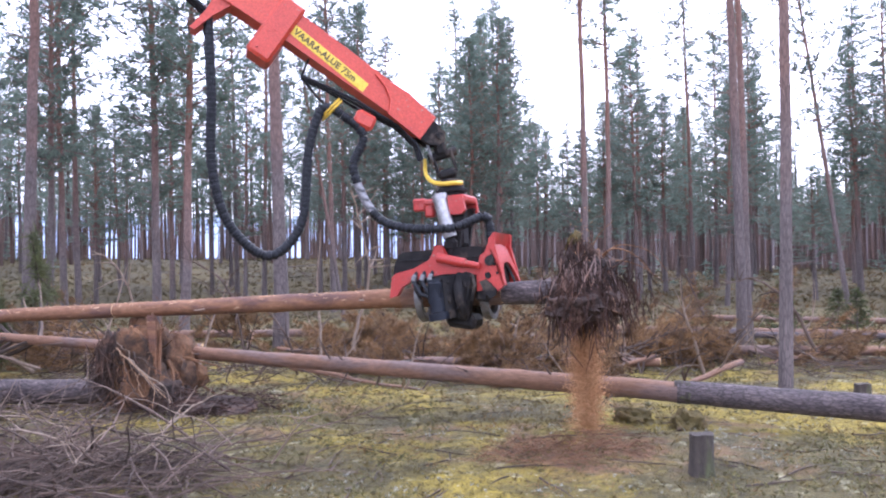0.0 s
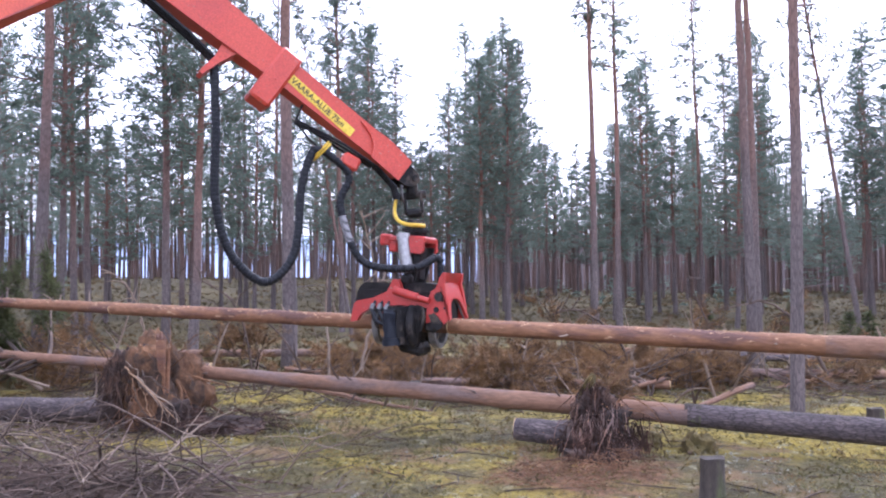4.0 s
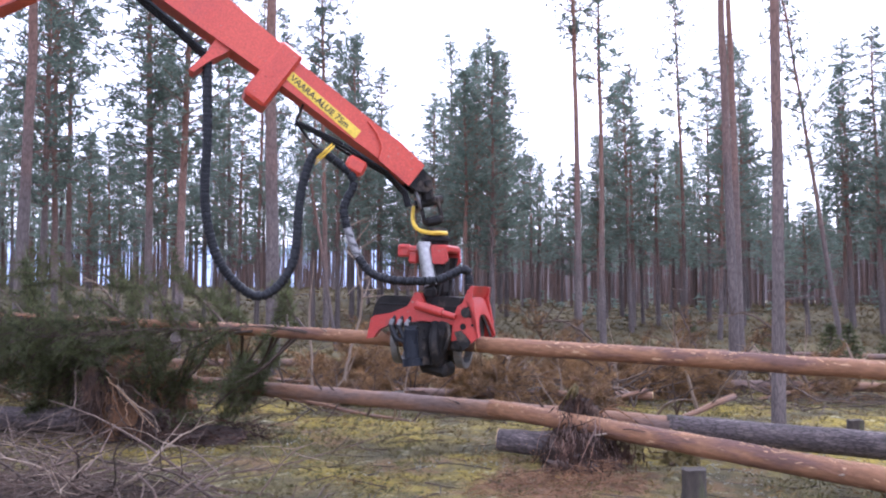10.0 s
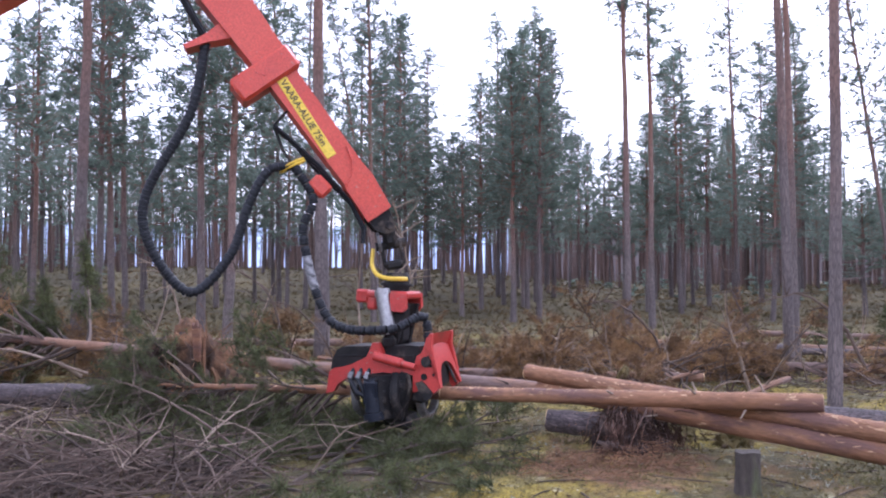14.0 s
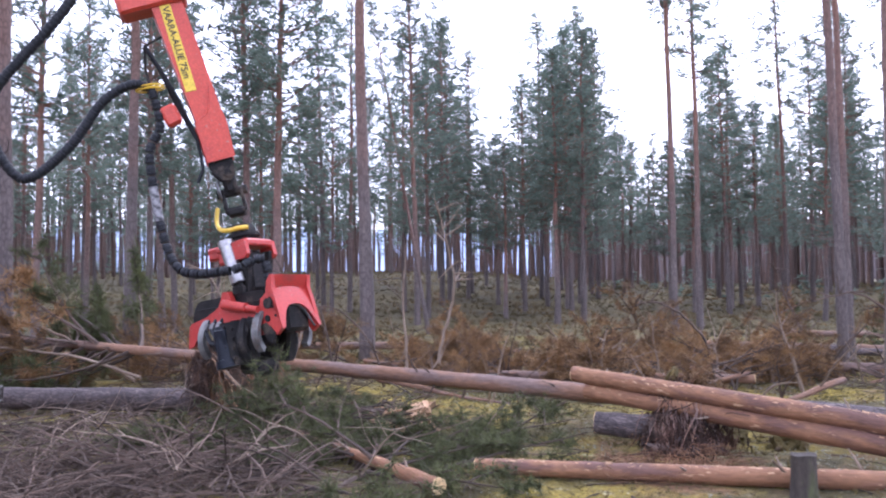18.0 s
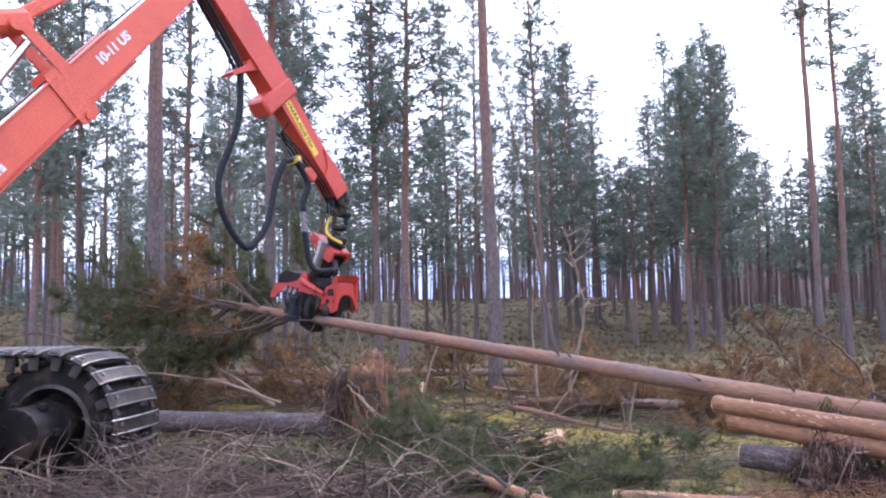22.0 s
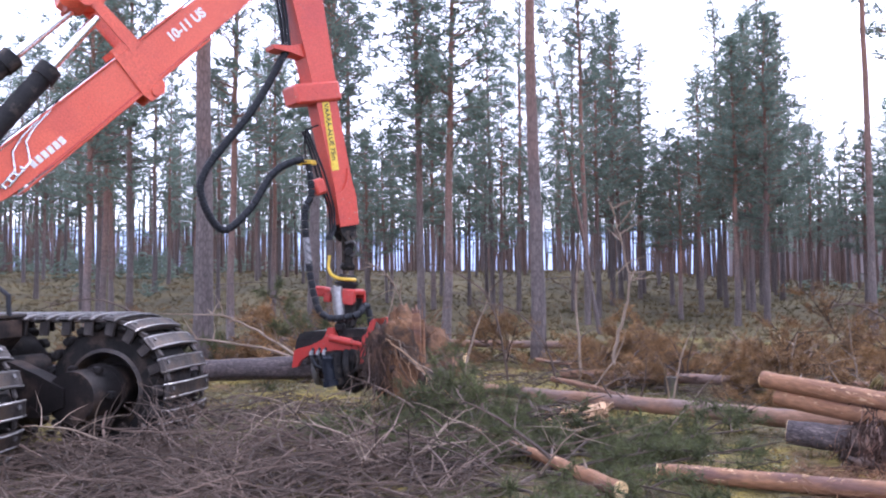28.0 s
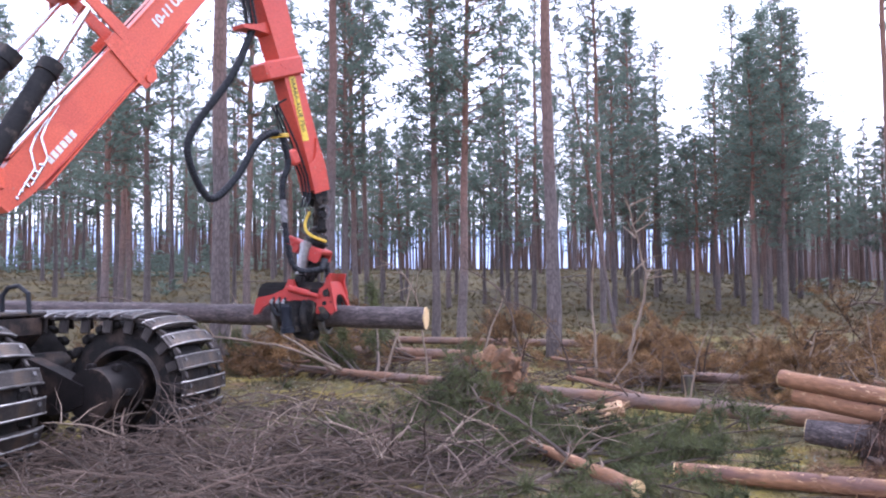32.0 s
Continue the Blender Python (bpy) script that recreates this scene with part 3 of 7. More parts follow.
def plant_pines():
    rr = random.Random(5)
    placed = []
    near = [(-9.17, 17.7, 1.08), (-12.05, 24.5, 0.9), (-12.7, 26.9, 0.9), (-8.07, 22.5, 0.95), (-7.0, 21.4, 1.0), (-9.5, 37.0, 0.9), (-8.3, 37.2, 0.85),
            (-5.8, 37.7, 0.9), (1.18, 31.8, 0.9), (2.2, 31.7, 0.85), (4.5, 25.0, 0.86), (6.0, 28.7, 0.88), (9.1, 37.1, 0.9), (11.35, 40.9, 0.9),
            (12.7, 40.5, 0.9), (16.1, 34.6, 0.85), (19.6, 37.6, 0.85), (-17.1, 18.9, 0.95), (-18.7, 22.7, 0.95), (-9.39, 13.35, 1.4),
            (-13.85, 21.4, 0.9), (-17.4, 30.1, 0.9), (-13.2, 28.9, 0.88), (-10.7, 30.0, 0.9), (-4.33, 31.5, 0.88), (-1.5, 42.4, 0.9),
            (-0.1, 38.2, 0.9), (2.1, 38.1, 0.9), (-21.0, 24.0, 0.95), (-3.6, 17.55, 1.22)]
    for i, (x, y, s) in enumerate(near):
        kind = (i * 3) % 8 if i not in (10, 11, 19, 29) else 2
        tall, bear = rr.uniform(0.95, 1.15), math.degrees(math.atan2(x, y))
        if kind != 2 and bear > -6:
            tall = min(tall, (math.hypot(x, y) * math.tan(radians(tree_line(bear))) + 1.7 - rise(x, y)) / PINE_TALL[kind])
        stand_pine(x, y, kind, s, tall, rr.uniform(0, 360), (rr.uniform(-0.8, 0.8), rr.uniform(-1, 1)))
        placed.append((x, y))
    # full-crowned pines that draw the tree line: bearing, height angle, distance
    for bear, top, r in ((1.1, 18.7, 46), (3.75, 19.1, 44), (5.0, 17.4, 47), (2.5, 16.4, 53), (13.8, 16.3, 42), (20.3, 17.6, 40), (18.8, 15.6, 47), (27.6, 16.4, 44), (29.3, 16.8, 40), (-3.9, 16.4, 48), (-5.4, 18.6, 43)):
        kind = 4 if r % 2 else 6
        x, y = r * math.sin(radians(bear)), r * math.cos(radians(bear))
        tall = (r * math.tan(radians(top)) + 1.7 - rise(x, y)) / PINE_TALL[kind]
        stand_pine(x, y, kind, 1.05, tall, rr.uniform(0, 360))
        placed.append((x, y))
    bear = -52.0
    while bear < 33:
        top, r = tree_line(bear), rr.uniform(38, 54)
        peak = top >= max(tree_line(bear - 1.2), tree_line(bear + 1.2)) - 0.4
        kind = rr.choice((1, 4, 6, 3))
        x, y = r * math.sin(radians(bear)), r * math.cos(radians(bear))
        tall = (r * math.tan(radians(top * (1.0 if peak else 0.9))) + 1.7 - rise(x, y)) / PINE_TALL[kind]
        if tall > 0.45 and all((x - p) ** 2 + (y - q) ** 2 > 2.2 for p, q in placed):
            stand_pine(x, y, kind, min(1.15, 0.5 + 0.5 * tall), tall, rr.uniform(0, 360), (rr.uniform(-0.6, 0.6), rr.uniform(-0.6, 0.6)))
            placed.append((x, y))
        bear += rr.uniform(2.6, 4.4) if bear < -8 else (rr.uniform(1.3, 2.3) if bear > -1 else rr.uniform(0.9, 1.7))
    stand_pine(5.9, 15.85, 0, 0.74, 1.1, 40, (0, -0.4), "thick grey-barked pine leaning slightly, beside fallen logs")
    stand_pine(6.6, 17.3, 2, 0.66, 1.05, 120, (0, -0.9), "slim reddish pine leaning beside a thicker one")
    stand_pine(4.79, 11.31, 2, 0.70, 1.05, 200, (0, 1.4), "nearby slim grey-barked pine on the moss")
    stand_pine(12.2, 24.0, 7, 0.62, 0.95, 10, (0, -7.6), "thin leaning pine with sparse crown")
    stand_pine(-3.4, 27.5, 7, 0.55, 0.8, 70, (0, -9), "thin reddish pine leaning over")
    count = 0
    while count < 150:
        r, a = math.sqrt(rr.uniform(31**2, 80**2)), radians(rr.uniform(-64, 50))
        x, y = r * math.sin(a), r * math.cos(a)
        if any((x - p) ** 2 + (y - q) ** 2 < 5.0 for p, q in placed):
            continue
        # lower trees where the canopy is open
        kind = rr.choice((1, 3, 4, 5, 6, 7, 3, 6))
        edge = 1.9 / r * 57.3
        bear = math.degrees(a)
        top = min(tree_line(bear - edge * 0.7), tree_line(bear), tree_line(bear + edge * 0.7))
        tall = (r * math.tan(radians(top * rr.uniform(0.86, 1.0))) + 1.7 - rise(x, y)) / PINE_TALL[kind]
        if tall < 0.4 or (bear < -8 and rr.random() < 0.48) or (bear < 2 and r > 60 and rr.random() < 0.4) or (-2 < bear < 18 and rr.random() < 0.4):
            continue
        tall = min(tall, rr.uniform(0.95, 1.2))
        placed.append((x, y))
        stand_pine(x, y, kind, min(1.05, 0.45 + 0.5 * tall) * rr.uniform(0.85, 1.1), tall, rr.uniform(0, 360), (rr.uniform(-1.5, 1.5), rr.uniform(-1.5, 1.5)), far=r > 50)
        count += 1


plant_pines()


def far_woods():
    """Distant pines and undergrowth all round the clearing, in one mesh each; pines behind are unseen."""
    rng = np.random.default_rng(3)
    rr = random.Random(3)
    trunks, cent, size = Geo(), [], []
    # pines past the first 560 stand out of view, added to enclose the light
    for i in range(860):
        front = i < 560
        a = radians(rr.uniform(-66, 52)) if front else radians(rr.uniform(60, 290))
        r = rr.uniform(62, 150) if front else rr.uniform(30, 110)
        if front and (math.degrees(a) < -26 and rr.random() < 0.35 or 0 < math.degrees(a) < 16 and rr.random() < 0.35):
            continue
        x, y = r * math.sin(a), r * math.cos(a)
        h = min(rr.uniform(11, 17), r * math.tan(radians(min(9.8, tree_line(math.degrees(a)) - 0.6)))) if front else rr.uniform(12, 18)
        z0 = rise(x, y)
        h -= z0 * 0.6
        tube(trunks, [(x, y, z0 - 0.3), (x + rr.uniform(-0.3, 0.3), y, z0 + h * 0.6), (x, y, z0 + h)], [0.16, 0.11, 0.02], 4, False)
        z = h * rr.uniform(0.30, 0.42)
        while z < h:
            u = z / h
            w = 2.0 * (1 - u) ** 0.7 + 0.3
            for _ in range(3 if front else 2):
                b = rr.uniform(0, 6.28)
                cent.append((x + math.cos(b) * w * rr.uniform(0.2, 1), y + math.sin(b) * w * rr.uniform(0.2, 1), z0 + z))
                size.append(rr.uniform(0.5, 0.95))
            z += 0.6
    for i in range(1420):
        a, r = radians(rr.uniform(2, 52) if i < 650 else rr.uniform(-66, -12) if i < 1250 else rr.uniform(-14, 3)), rr.uniform(85, 175)
        x, y = r * math.sin(a), r * math.cos(a)
        tube(trunks, [(x, y, rise(x, y) - 0.3), (x + rr.uniform(-0.4, 0.4), y, rr.uniform(9, 13))], [0.15, 0.09], 4, False)
    solo("far_trunks", trunks, FAR_TRUNK, "distant pine trunks seen through the stand, more added unseen behind", "far woods", kind="stuff", smooth=False)
    v, t = tufts(rng, np.array(cent), np.array(size), 8, 0.085, 0.6)
    solo("far_crowns", arrays_mesh("far_crowns", v, t, NEEDLE), None, "distant green pine crowns beyond the clearing, more added unseen behind", "far woods", kind="stuff")
    cent, size = [], []
    for _ in range(110):
        a = radians(rr.choice((rr.uniform(4, 48), rr.uniform(-66, -25))))
        r = rr.uniform(48, 105)
        x, y, h = r * math.sin(a), r * math.cos(a), rr.uniform(1.0, 4.6) * r / 80 * (0.6 if a < 0 else 0.5)
        z, z0 = 0.1, rise(x, y)
        while z < h:
            w = 0.95 * (1 - z / h) + 0.1
            for _ in range(3):
                b = rr.uniform(0, 6.28)
                cent.append((x + math.cos(b) * w * rr.random(), y + math.sin(b) * w * rr.random(), z0 + z))
                size.append(rr.uniform(0.3, 0.6))
            z += 0.35
    for _ in range(80):
        a, r = radians(rr.uniform(-56, -30)), rr.uniform(62, 100)
        x, y, h = r * math.sin(a), r * math.cos(a), rr.uniform(1.2, 2.9) * r / 80
        z, z0 = 0.1, rise(x, y)
        while z < h:
            w = 1.3 * (1 - z / h) + 0.15
            for _ in range(4):
                b = rr.uniform(0, 6.28)
                cent.append((x + math.cos(b) * w * rr.random(), y + math.sin(b) * w * rr.random(), z0 + z))
                size.append(rr.uniform(0.3, 0.6))
            z += 0.35
    v, t = tufts(rng, np.array(cent), np.array(size), 6, 0.15, 0.5)
    solo("undergrowth", arrays_mesh("undergrowth", v, t, NEEDLE), None, "dark young conifers under the far pines", "undergrowth", kind="stuff")


far_woods()


def distance(name, label, a0, a1, el, mat, seed):
    """A far strip of woodland and haze beyond the stand; the haze is in its colour."""
    g = Geo()
    n = int((a1 - a0) * 3)
    for i in range(n + 1):
        a = radians(a0 + (a1 - a0) * i / n)
        x, y = 400 * math.sin(a), 400 * math.cos(a) + 9
        g.v += [(x, y, -4), (x, y, 400 * math.tan(radians(el)) * (1 + 0.22 * noise.noise(Vector((i * 0.35, seed, 0)))))]
    g.f = [(2 * i, 2 * i + 2, 2 * i + 3, 2 * i + 1) for i in range(n)]
    ob = solo(name, g, mat, label, "backdrop", kind="structure", smooth=False)
    ob.visible_shadow = False


# horizon haze painted as a pale blue surface that glows by itself
HAZE_GLOW = surface("glowing_blue_haze", (0.30, 0.36, 0.50), (0.36, 0.42, 0.56), 0.02, 0.2, 1.0, bump=0.0)
hz = HAZE_GLOW.node_tree.nodes["Principled BSDF"]
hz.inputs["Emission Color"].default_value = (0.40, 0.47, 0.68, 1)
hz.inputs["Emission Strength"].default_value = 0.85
WOODS = surface("hazy_grey_woods", (0.125, 0.102, 0.102), (0.175, 0.145, 0.142), 0.05, 0.4, 1.0, bump=0.0, stretch=(1, 1, 0.2))
distance("backdrop_haze", "glowing backdrop strip painted as pale blue haze beyond the pines", -85, 2.0, 4.2, HAZE_GLOW, 1.0)
distance("backdrop_woods", "dense grey distant woods beyond the pines", 1.8, 80, 4.4, WOODS, 2.0)


# ---- harvester ----
PIVOT = Vector((-7.308, 6.554, 2.829))
BOOM, STICK = 4.965, 3.928
MACHINE = Vector((-8.1, 6.2, 0.0))
harvester = thing("forest_harvester", "orange-red forest harvester with tracked wheels and long crane", "harvester", pose(*MACHINE))


def letters(name, body, size, material, parent, m, bold=0.0):
    """Flat raised lettering."""
    cu = bpy.data.curves.new(name, "FONT")
    cu.body, cu.size, cu.extrude, cu.offset = body, size, 0.0015, bold
    tmp = bpy.data.objects.new(name, cu)
    me = bpy.data.meshes.new_from_object(tmp)
    bpy.data.objects.remove(tmp)
    me.materials.clear()
    me.materials.append(material)
    ob = new(name, me)
    ob.parent = parent
    ob.matrix_basis = m
    return ob


def loop_path(x0, x1, zc, r, n):
    """n points round two wheels: places and headings."""
    straight, half = x1 - x0, math.pi * r
    total = 2 * (straight + half)
    for i in range(n):
        s = total * i / n
        if s < straight:
            yield x0 + s, zc + r, 0.0
        elif s < straight + half:
            a = (s - straight) / r
            yield x1 + r * math.sin(a), zc + r * math.cos(a), a
        elif s < 2 * straight + half:
            yield x1 - (s - straight - half), zc - r, math.pi
        else:
            a = (s - 2 * straight - half) / r
            yield x0 - r * math.sin(a), zc - r * math.cos(a), math.pi + a


def build_running_gear():
    tyre, rim, hub = Geo(), Geo(), Geo()
    prof = [(-0.30, 0.36), (-0.31, 0.50), (-0.27, 0.60), (-0.18, 0.635), (0.18, 0.635), (0.27, 0.60), (0.31, 0.50), (0.30, 0.36), (0.24, 0.345), (-0.24, 0.345)]
    n = 36
    for i in range(n):
        a = 2 * math.pi * i / n
        tyre.v += [(r * math.cos(a), y, r * math.sin(a)) for y, r in prof]
    k = len(prof)
    tyre.f = [(i * k + j, i * k + (j + 1) % k, ((i + 1) % n) * k + (j + 1) % k, ((i + 1) % n) * k + j) for i in range(n) for j in range(k)]
    for s in (-1, 1):
        for i in range(n):
            a = 2 * math.pi * i / n
            rim.v += [(r * math.cos(a), s * y, r * math.sin(a)) for y, r in ((0.318, 0.40), (0.335, 0.365), (0.29, 0.335), (0.12, 0.31), (0.10, 0.10))]
    for s in range(2):
        o = s * n * 5
        for i in range(n):
            for j in range(4):
                q = (o + i * 5 + j, o + i * 5 + j + 1, o + ((i + 1) % n) * 5 + j + 1, o + ((i + 1) % n) * 5 + j)
                rim.f.append(q if s else q[::-1])
    tube(hub, [(0, -0.2, 0), (0, 0.2, 0)], 0.17, 14)
    for i in range(8):
        a = math.pi * i / 4
        tube(hub, [(0.13 * math.cos(a), -0.23, 0.13 * math.sin(a)), (0.13 * math.cos(a), 0.23, 0.13 * math.sin(a))], 0.018, 6)
    tyre_me, rim_me, hub_me = mesh_of("tyre", tyre, TYRE), mesh_of("rim", rim, TRACK), mesh_of("hub", hub, CHASSIS)
    block = Geo()
    box(block, (0.615, 0, 0), (0.075, 0.13, 0.10), b=0.02)
    block_me = mesh_of("tyre_lug", block, TYRE)
    shoe, edge, lug = Geo(), Geo(), Geo()
    box(shoe, (0, 0, 0.018), (0.135, 0.84, 0.045), b=0.018)
    for s in (-1, 1):
        box(shoe, (0, s * 0.365, -0.06), (0.10, 0.035, 0.17), pose(0, 0, 0, s * 6, 0, 0))
        box(shoe, (0.09, s * 0.33, 0.0), (0.13, 0.05, 0.035))
    arch = [(-0.44, 0.012), (-0.36, 0.038), (-0.2, 0.056), (0.0, 0.064), (0.2, 0.056), (0.36, 0.038), (0.44, 0.012)]
    for x, r in ((0.062, 0.012), (-0.062, 0.010)):
        tube(edge, [(x, y, z) for y, z in arch], r, 6)
    for (y0, z0), (y1, z1) in zip(arch, arch[1:]):
        shoe.add([(x, y, z + dz) for x in (-0.062, 0.062) for y, z in ((y0, z0), (y1, z1)) for dz in (-0.006, 0.006)], [(1, 5, 7, 3), (0, 2, 6, 4), (0, 1, 3, 2), (4, 6, 7, 5)])
    tube(lug, [(-0.02, 0, 0.02), (-0.02, 0, 0.058)], 0.02, 6)
    shoe_me, edge_me, lug_me = mesh_of("shoe", shoe, TRACK), mesh_of("cleat", edge, TRACK_EDGE), mesh_of("bolt", lug, STEEL)
    for side, cx, cy, turn in ((-1, -6.55, 5.17, 4), (1, -6.1, 7.3, 8)):
        m = Matrix.Translation(-MACHINE) @ pose(cx - 0.08, cy, -0.14, 0, 0, turn) @ Matrix.Scale(1.1, 4)
        for x in (0.0, -1.55):
            w = part("wheel", hub_me, None, harvester)
            w.matrix_basis = m @ pose(x, 0, 0.70)
            part("tyre", tyre_me, None, w)
            part("rim", rim_me, None, w)
            for i in range(44):
                s = 1 if i % 2 else -1
                part("tyre_lug", block_me, None, w).matrix_basis = pose(0, s * 0.27, 0, 0, 180 * (i + 0.0) / 22, 0)
        g = Geo()
        for e in (-0.345, 0.345):
            ring = [(x, e, z) for x, z, a in loop_path(-1.55, 0.0, 0.70, 0.66, 72)]
            tube(g, ring + ring[:1], 0.016, 5, False)
        band = part("track_band", g, TRACK, harvester, "steel track band laid round two tyres")
        band.matrix_basis = m
        for x, z, a in loop_path(-1.55, 0.0, 0.70, 0.668, 31):
            for nm, me, e in (("shoe", shoe_me, 0), ("cleat", edge_me, 0), ("bolt", lug_me, -0.33), ("bolt", lug_me, 0.33)):
                part(nm, me, None, band).matrix_basis = pose(x, e, z, 0, math.degrees(a), 0)
        bogie = Geo()
        yi = -side * 0.50
        plate(bogie, [(-1.9, 0.60), (-1.5, 0.50), (-0.3, 0.52), (-0.05, 0.62), (-0.05, 0.78), (-0.3, 0.90), (-0.6, 1.02), (-1.0, 1.02), (-1.5, 0.92), (-1.9, 0.80)], yi - side * 0.28 - 0.09, yi - side * 0.28 + 0.09)
        for x in (0.0, -1.55):
            tube(bogie, [(x, yi - side * 0.34, 0.70), (x, yi + side * 0.42, 0.70)], 0.235, 18)
            tube(bogie, [(x, yi + side * 0.1, 0.70), (x, yi + side * 0.14, 0.70)], 0.265, 18)
            for k in range(6):
                q = math.pi * k / 3
                box(bogie, (x + 0.26 * math.cos(q), yi - side * 0.12, 0.70 + 0.26 * math.sin(q)), (0.07, 0.08, 0.07))
        part("bogie_beam", bogie, CHASSIS, harvester).matrix_basis = m
    g = Geo()
    tube(g, [Vector((-7.3, 5.4, 0.80)) - MACHINE, Vector((-7.0, 7.0, 0.80)) - MACHINE], [0.2, 0.2], 16)
    box(g, Vector((-7.3, 6.15, 0.8)) - MACHINE, (0.6, 0.6, 0.5), b=0.05)
    part("axle", g, CHASSIS, harvester)
    g = Geo()
    plate(g, [(-11.5, 0.85), (-7.6, 0.85), (-7.15, 1.05), (-7.0, 1.2), (-7.0, 1.38), (-11.5, 1.38)], 5.72, 6.72, Matrix.Translation(-MACHINE))
    for x in (-7.2, -7.8, -8.6, -9.4):
        box(g, Vector((x, 5.69, 1.2)) - MACHINE, (0.05, 0.06, 0.35))
    part("chassis", g, CHASSIS, harvester)
    g = Geo()
    box(g, Vector((-8.6, 6.22, 1.42)) - MACHINE, (3.2, 1.15, 0.05), b=0.015)
    part("deck_plate", g, TRACK, harvester)
    g = Geo()
    tube(g, [Vector(p) - MACHINE for p in ((-7.32, 6.5, 1.42), (-7.32, 6.5, 1.62), (-7.26, 6.52, 1.70), (-7.14, 6.54, 1.72), (-7.03, 6.56, 1.64), (-7.01, 6.56, 1.42))], 0.026, 8)
    part("deck_hose", g, RUBBER, harvester)
    g = Geo()
    tube(g, [Vector((-8.15, 6.35, 1.4)) - MACHINE, Vector((-8.15, 6.35, 2.0)) - MACHINE], [0.36, 0.3], 18)
    box(g, Vector((-8.1, 6.4, 2.4)) - MACHINE, (0.46, 0.44, 1.0), b=0.05)
    for y in (6.33, 6.75):
        plate(g, [(-8.2, 2.3), (-7.5, 2.62), (-7.15, 2.74), (-7.15, 2.95), (-7.5, 3.02), (-8.2, 2.95)], y - 0.03, y + 0.03, Matrix.Translation(-MACHINE))
    part("crane_pillar", g, ORANGE_RED, harvester)
    g = Geo()
    box(g, Vector((-10.6, 6.2, 1.95)) - MACHINE, (1.9, 1.8, 0.95), b=0.15)
    part("engine_hood", g, ORANGE_RED, harvester)


build_running_gear()


def build_boom():
    g = Geo()
    poly = [(-0.3, -0.16), (0.0, -0.22), (0.6, -0.26), (2.2, -0.27), (3.2, -0.25), (4.6, -0.20), (5.05, -0.13), (5.12, 0.0), (5.05, 0.12), (4.6, 0.15), (3.2, 0.18), (2.2, 0.19), (0.6, 0.19), (0.0, 0.17), (-0.3, 0.12)]
    plate(g, poly, -0.145, 0.145)
    for z in (-0.28, 0.2):
        box(g, (1.6, 0, z), (2.9, 0.35, 0.02), b=0.006)
    boom = part("main_boom", g, ORANGE_RED, harvester, "orange-red box-section main boom of the crane")
    g = Geo()
    plate(g, [(1.92, -0.40), (2.12, -0.42), (2.2, -0.34), (2.22, 0.24), (2.12, 0.3), (1.95, 0.3), (1.9, -0.3)], -0.172, -0.150)
    plate(g, [(1.92, -0.40), (2.12, -0.42), (2.2, -0.34), (2.22, 0.24), (2.12, 0.3), (1.95, 0.3), (1.9, -0.3)], 0.150, 0.172)
    tube(g, [(2.04, -0.20, -0.35), (2.04, 0.20, -0.35)], 0.055, 12)
    part("collar", g, ORANGE_RED, boom)
    for y in (-0.165, 0.165):
        g = Geo()
        plate(g, [(2.14, 0.17), (2.30, 0.17), (2.26, 0.92), (2.14, 0.95)], y - 0.014, y + 0.014)
        part("lever", g, ORANGE_RED, boom)
    g = Geo()
    tube(g, [(2.14, -0.23, 0.88), (2.14, 0.23, 0.88)], 0.085, 14)
    box(g, (2.16, 0, 0.93), (0.50, 0.36, 0.26), pose(0, 0, 0, 0, 30, 0), b=0.07)
    part("lever_pin", g, ORANGE_RED, boom)
    for y, p0, p1 in ((0.1, (-0.35, 0.78), (2.02, 0.89)), (-0.11, (-0.1, 0.29), (2.12, 0.66))):
        a, b = Vector((p0[0], y, p0[1])), Vector((p1[0], y, p1[1]))
        g = Geo()
        tube(g, [a, a.lerp(b, 0.62)], 0.11, 16)
        tube(g, [a.lerp(b, 0.57), a.lerp(b, 0.64)], 0.13, 16)
        cyl = part("lift_cylinder", g, BLACK, boom, "black hydraulic lift cylinder")
        g = Geo()
        tube(g, [a.lerp(b, 0.62), b], 0.055, 14)
        part("piston_rod", g, CHROME, boom, "chrome piston rod")
    for k, (z, y) in enumerate(((0.215, -0.10), (0.215, -0.05), (0.23, 0.0))):
        g = Geo()
        pts = [(0.2, y, z), (4.4, y, z - 0.045)]
        tube(g, pts, 0.017, 8)
        part("hydraulic_pipe", g, CHROME if k < 2 else BLACK, boom)
    for k in range(2):
        g = Geo()
        x = 0.25 + 0.18 * k
        tube(g, [(x - 0.35, -0.165, -0.12 - 0.03 * k), (x, -0.165, -0.06 - 0.03 * k), (x + 0.12, -0.165, 0.1), (x + 0.3, -0.165, 0.16), (x + 0.7, -0.14, 0.215)], 0.013, 6)
        for i in range(4):
            box(g, (x - 0.38 + 0.09 * i, -0.165, -0.125 + 0.015 * i), (0.035, 0.03, 0.045))
        part("hydraulic_pipe", g, CHROME, boom)
    for i in range(6):
        g = Geo()
        box(g, (0.44 + 0.080 * i, -0.149, -0.12), (0.060, 0.006, 0.085), b=0.002)
        part("name_bar", g, WHITE_INK, boom)
    letters("model_lettering", "10-11 US", 0.16, WHITE_INK, boom, pose(2.62, -0.150, -0.035, 90, 0, 0), 0.007)
    g = Geo()
    box(g, (2.4, -0.148, -0.24), (4.2, 0.004, 0.012), b=0.001)
    part("side_seam", g, RED, boom)
    return boom


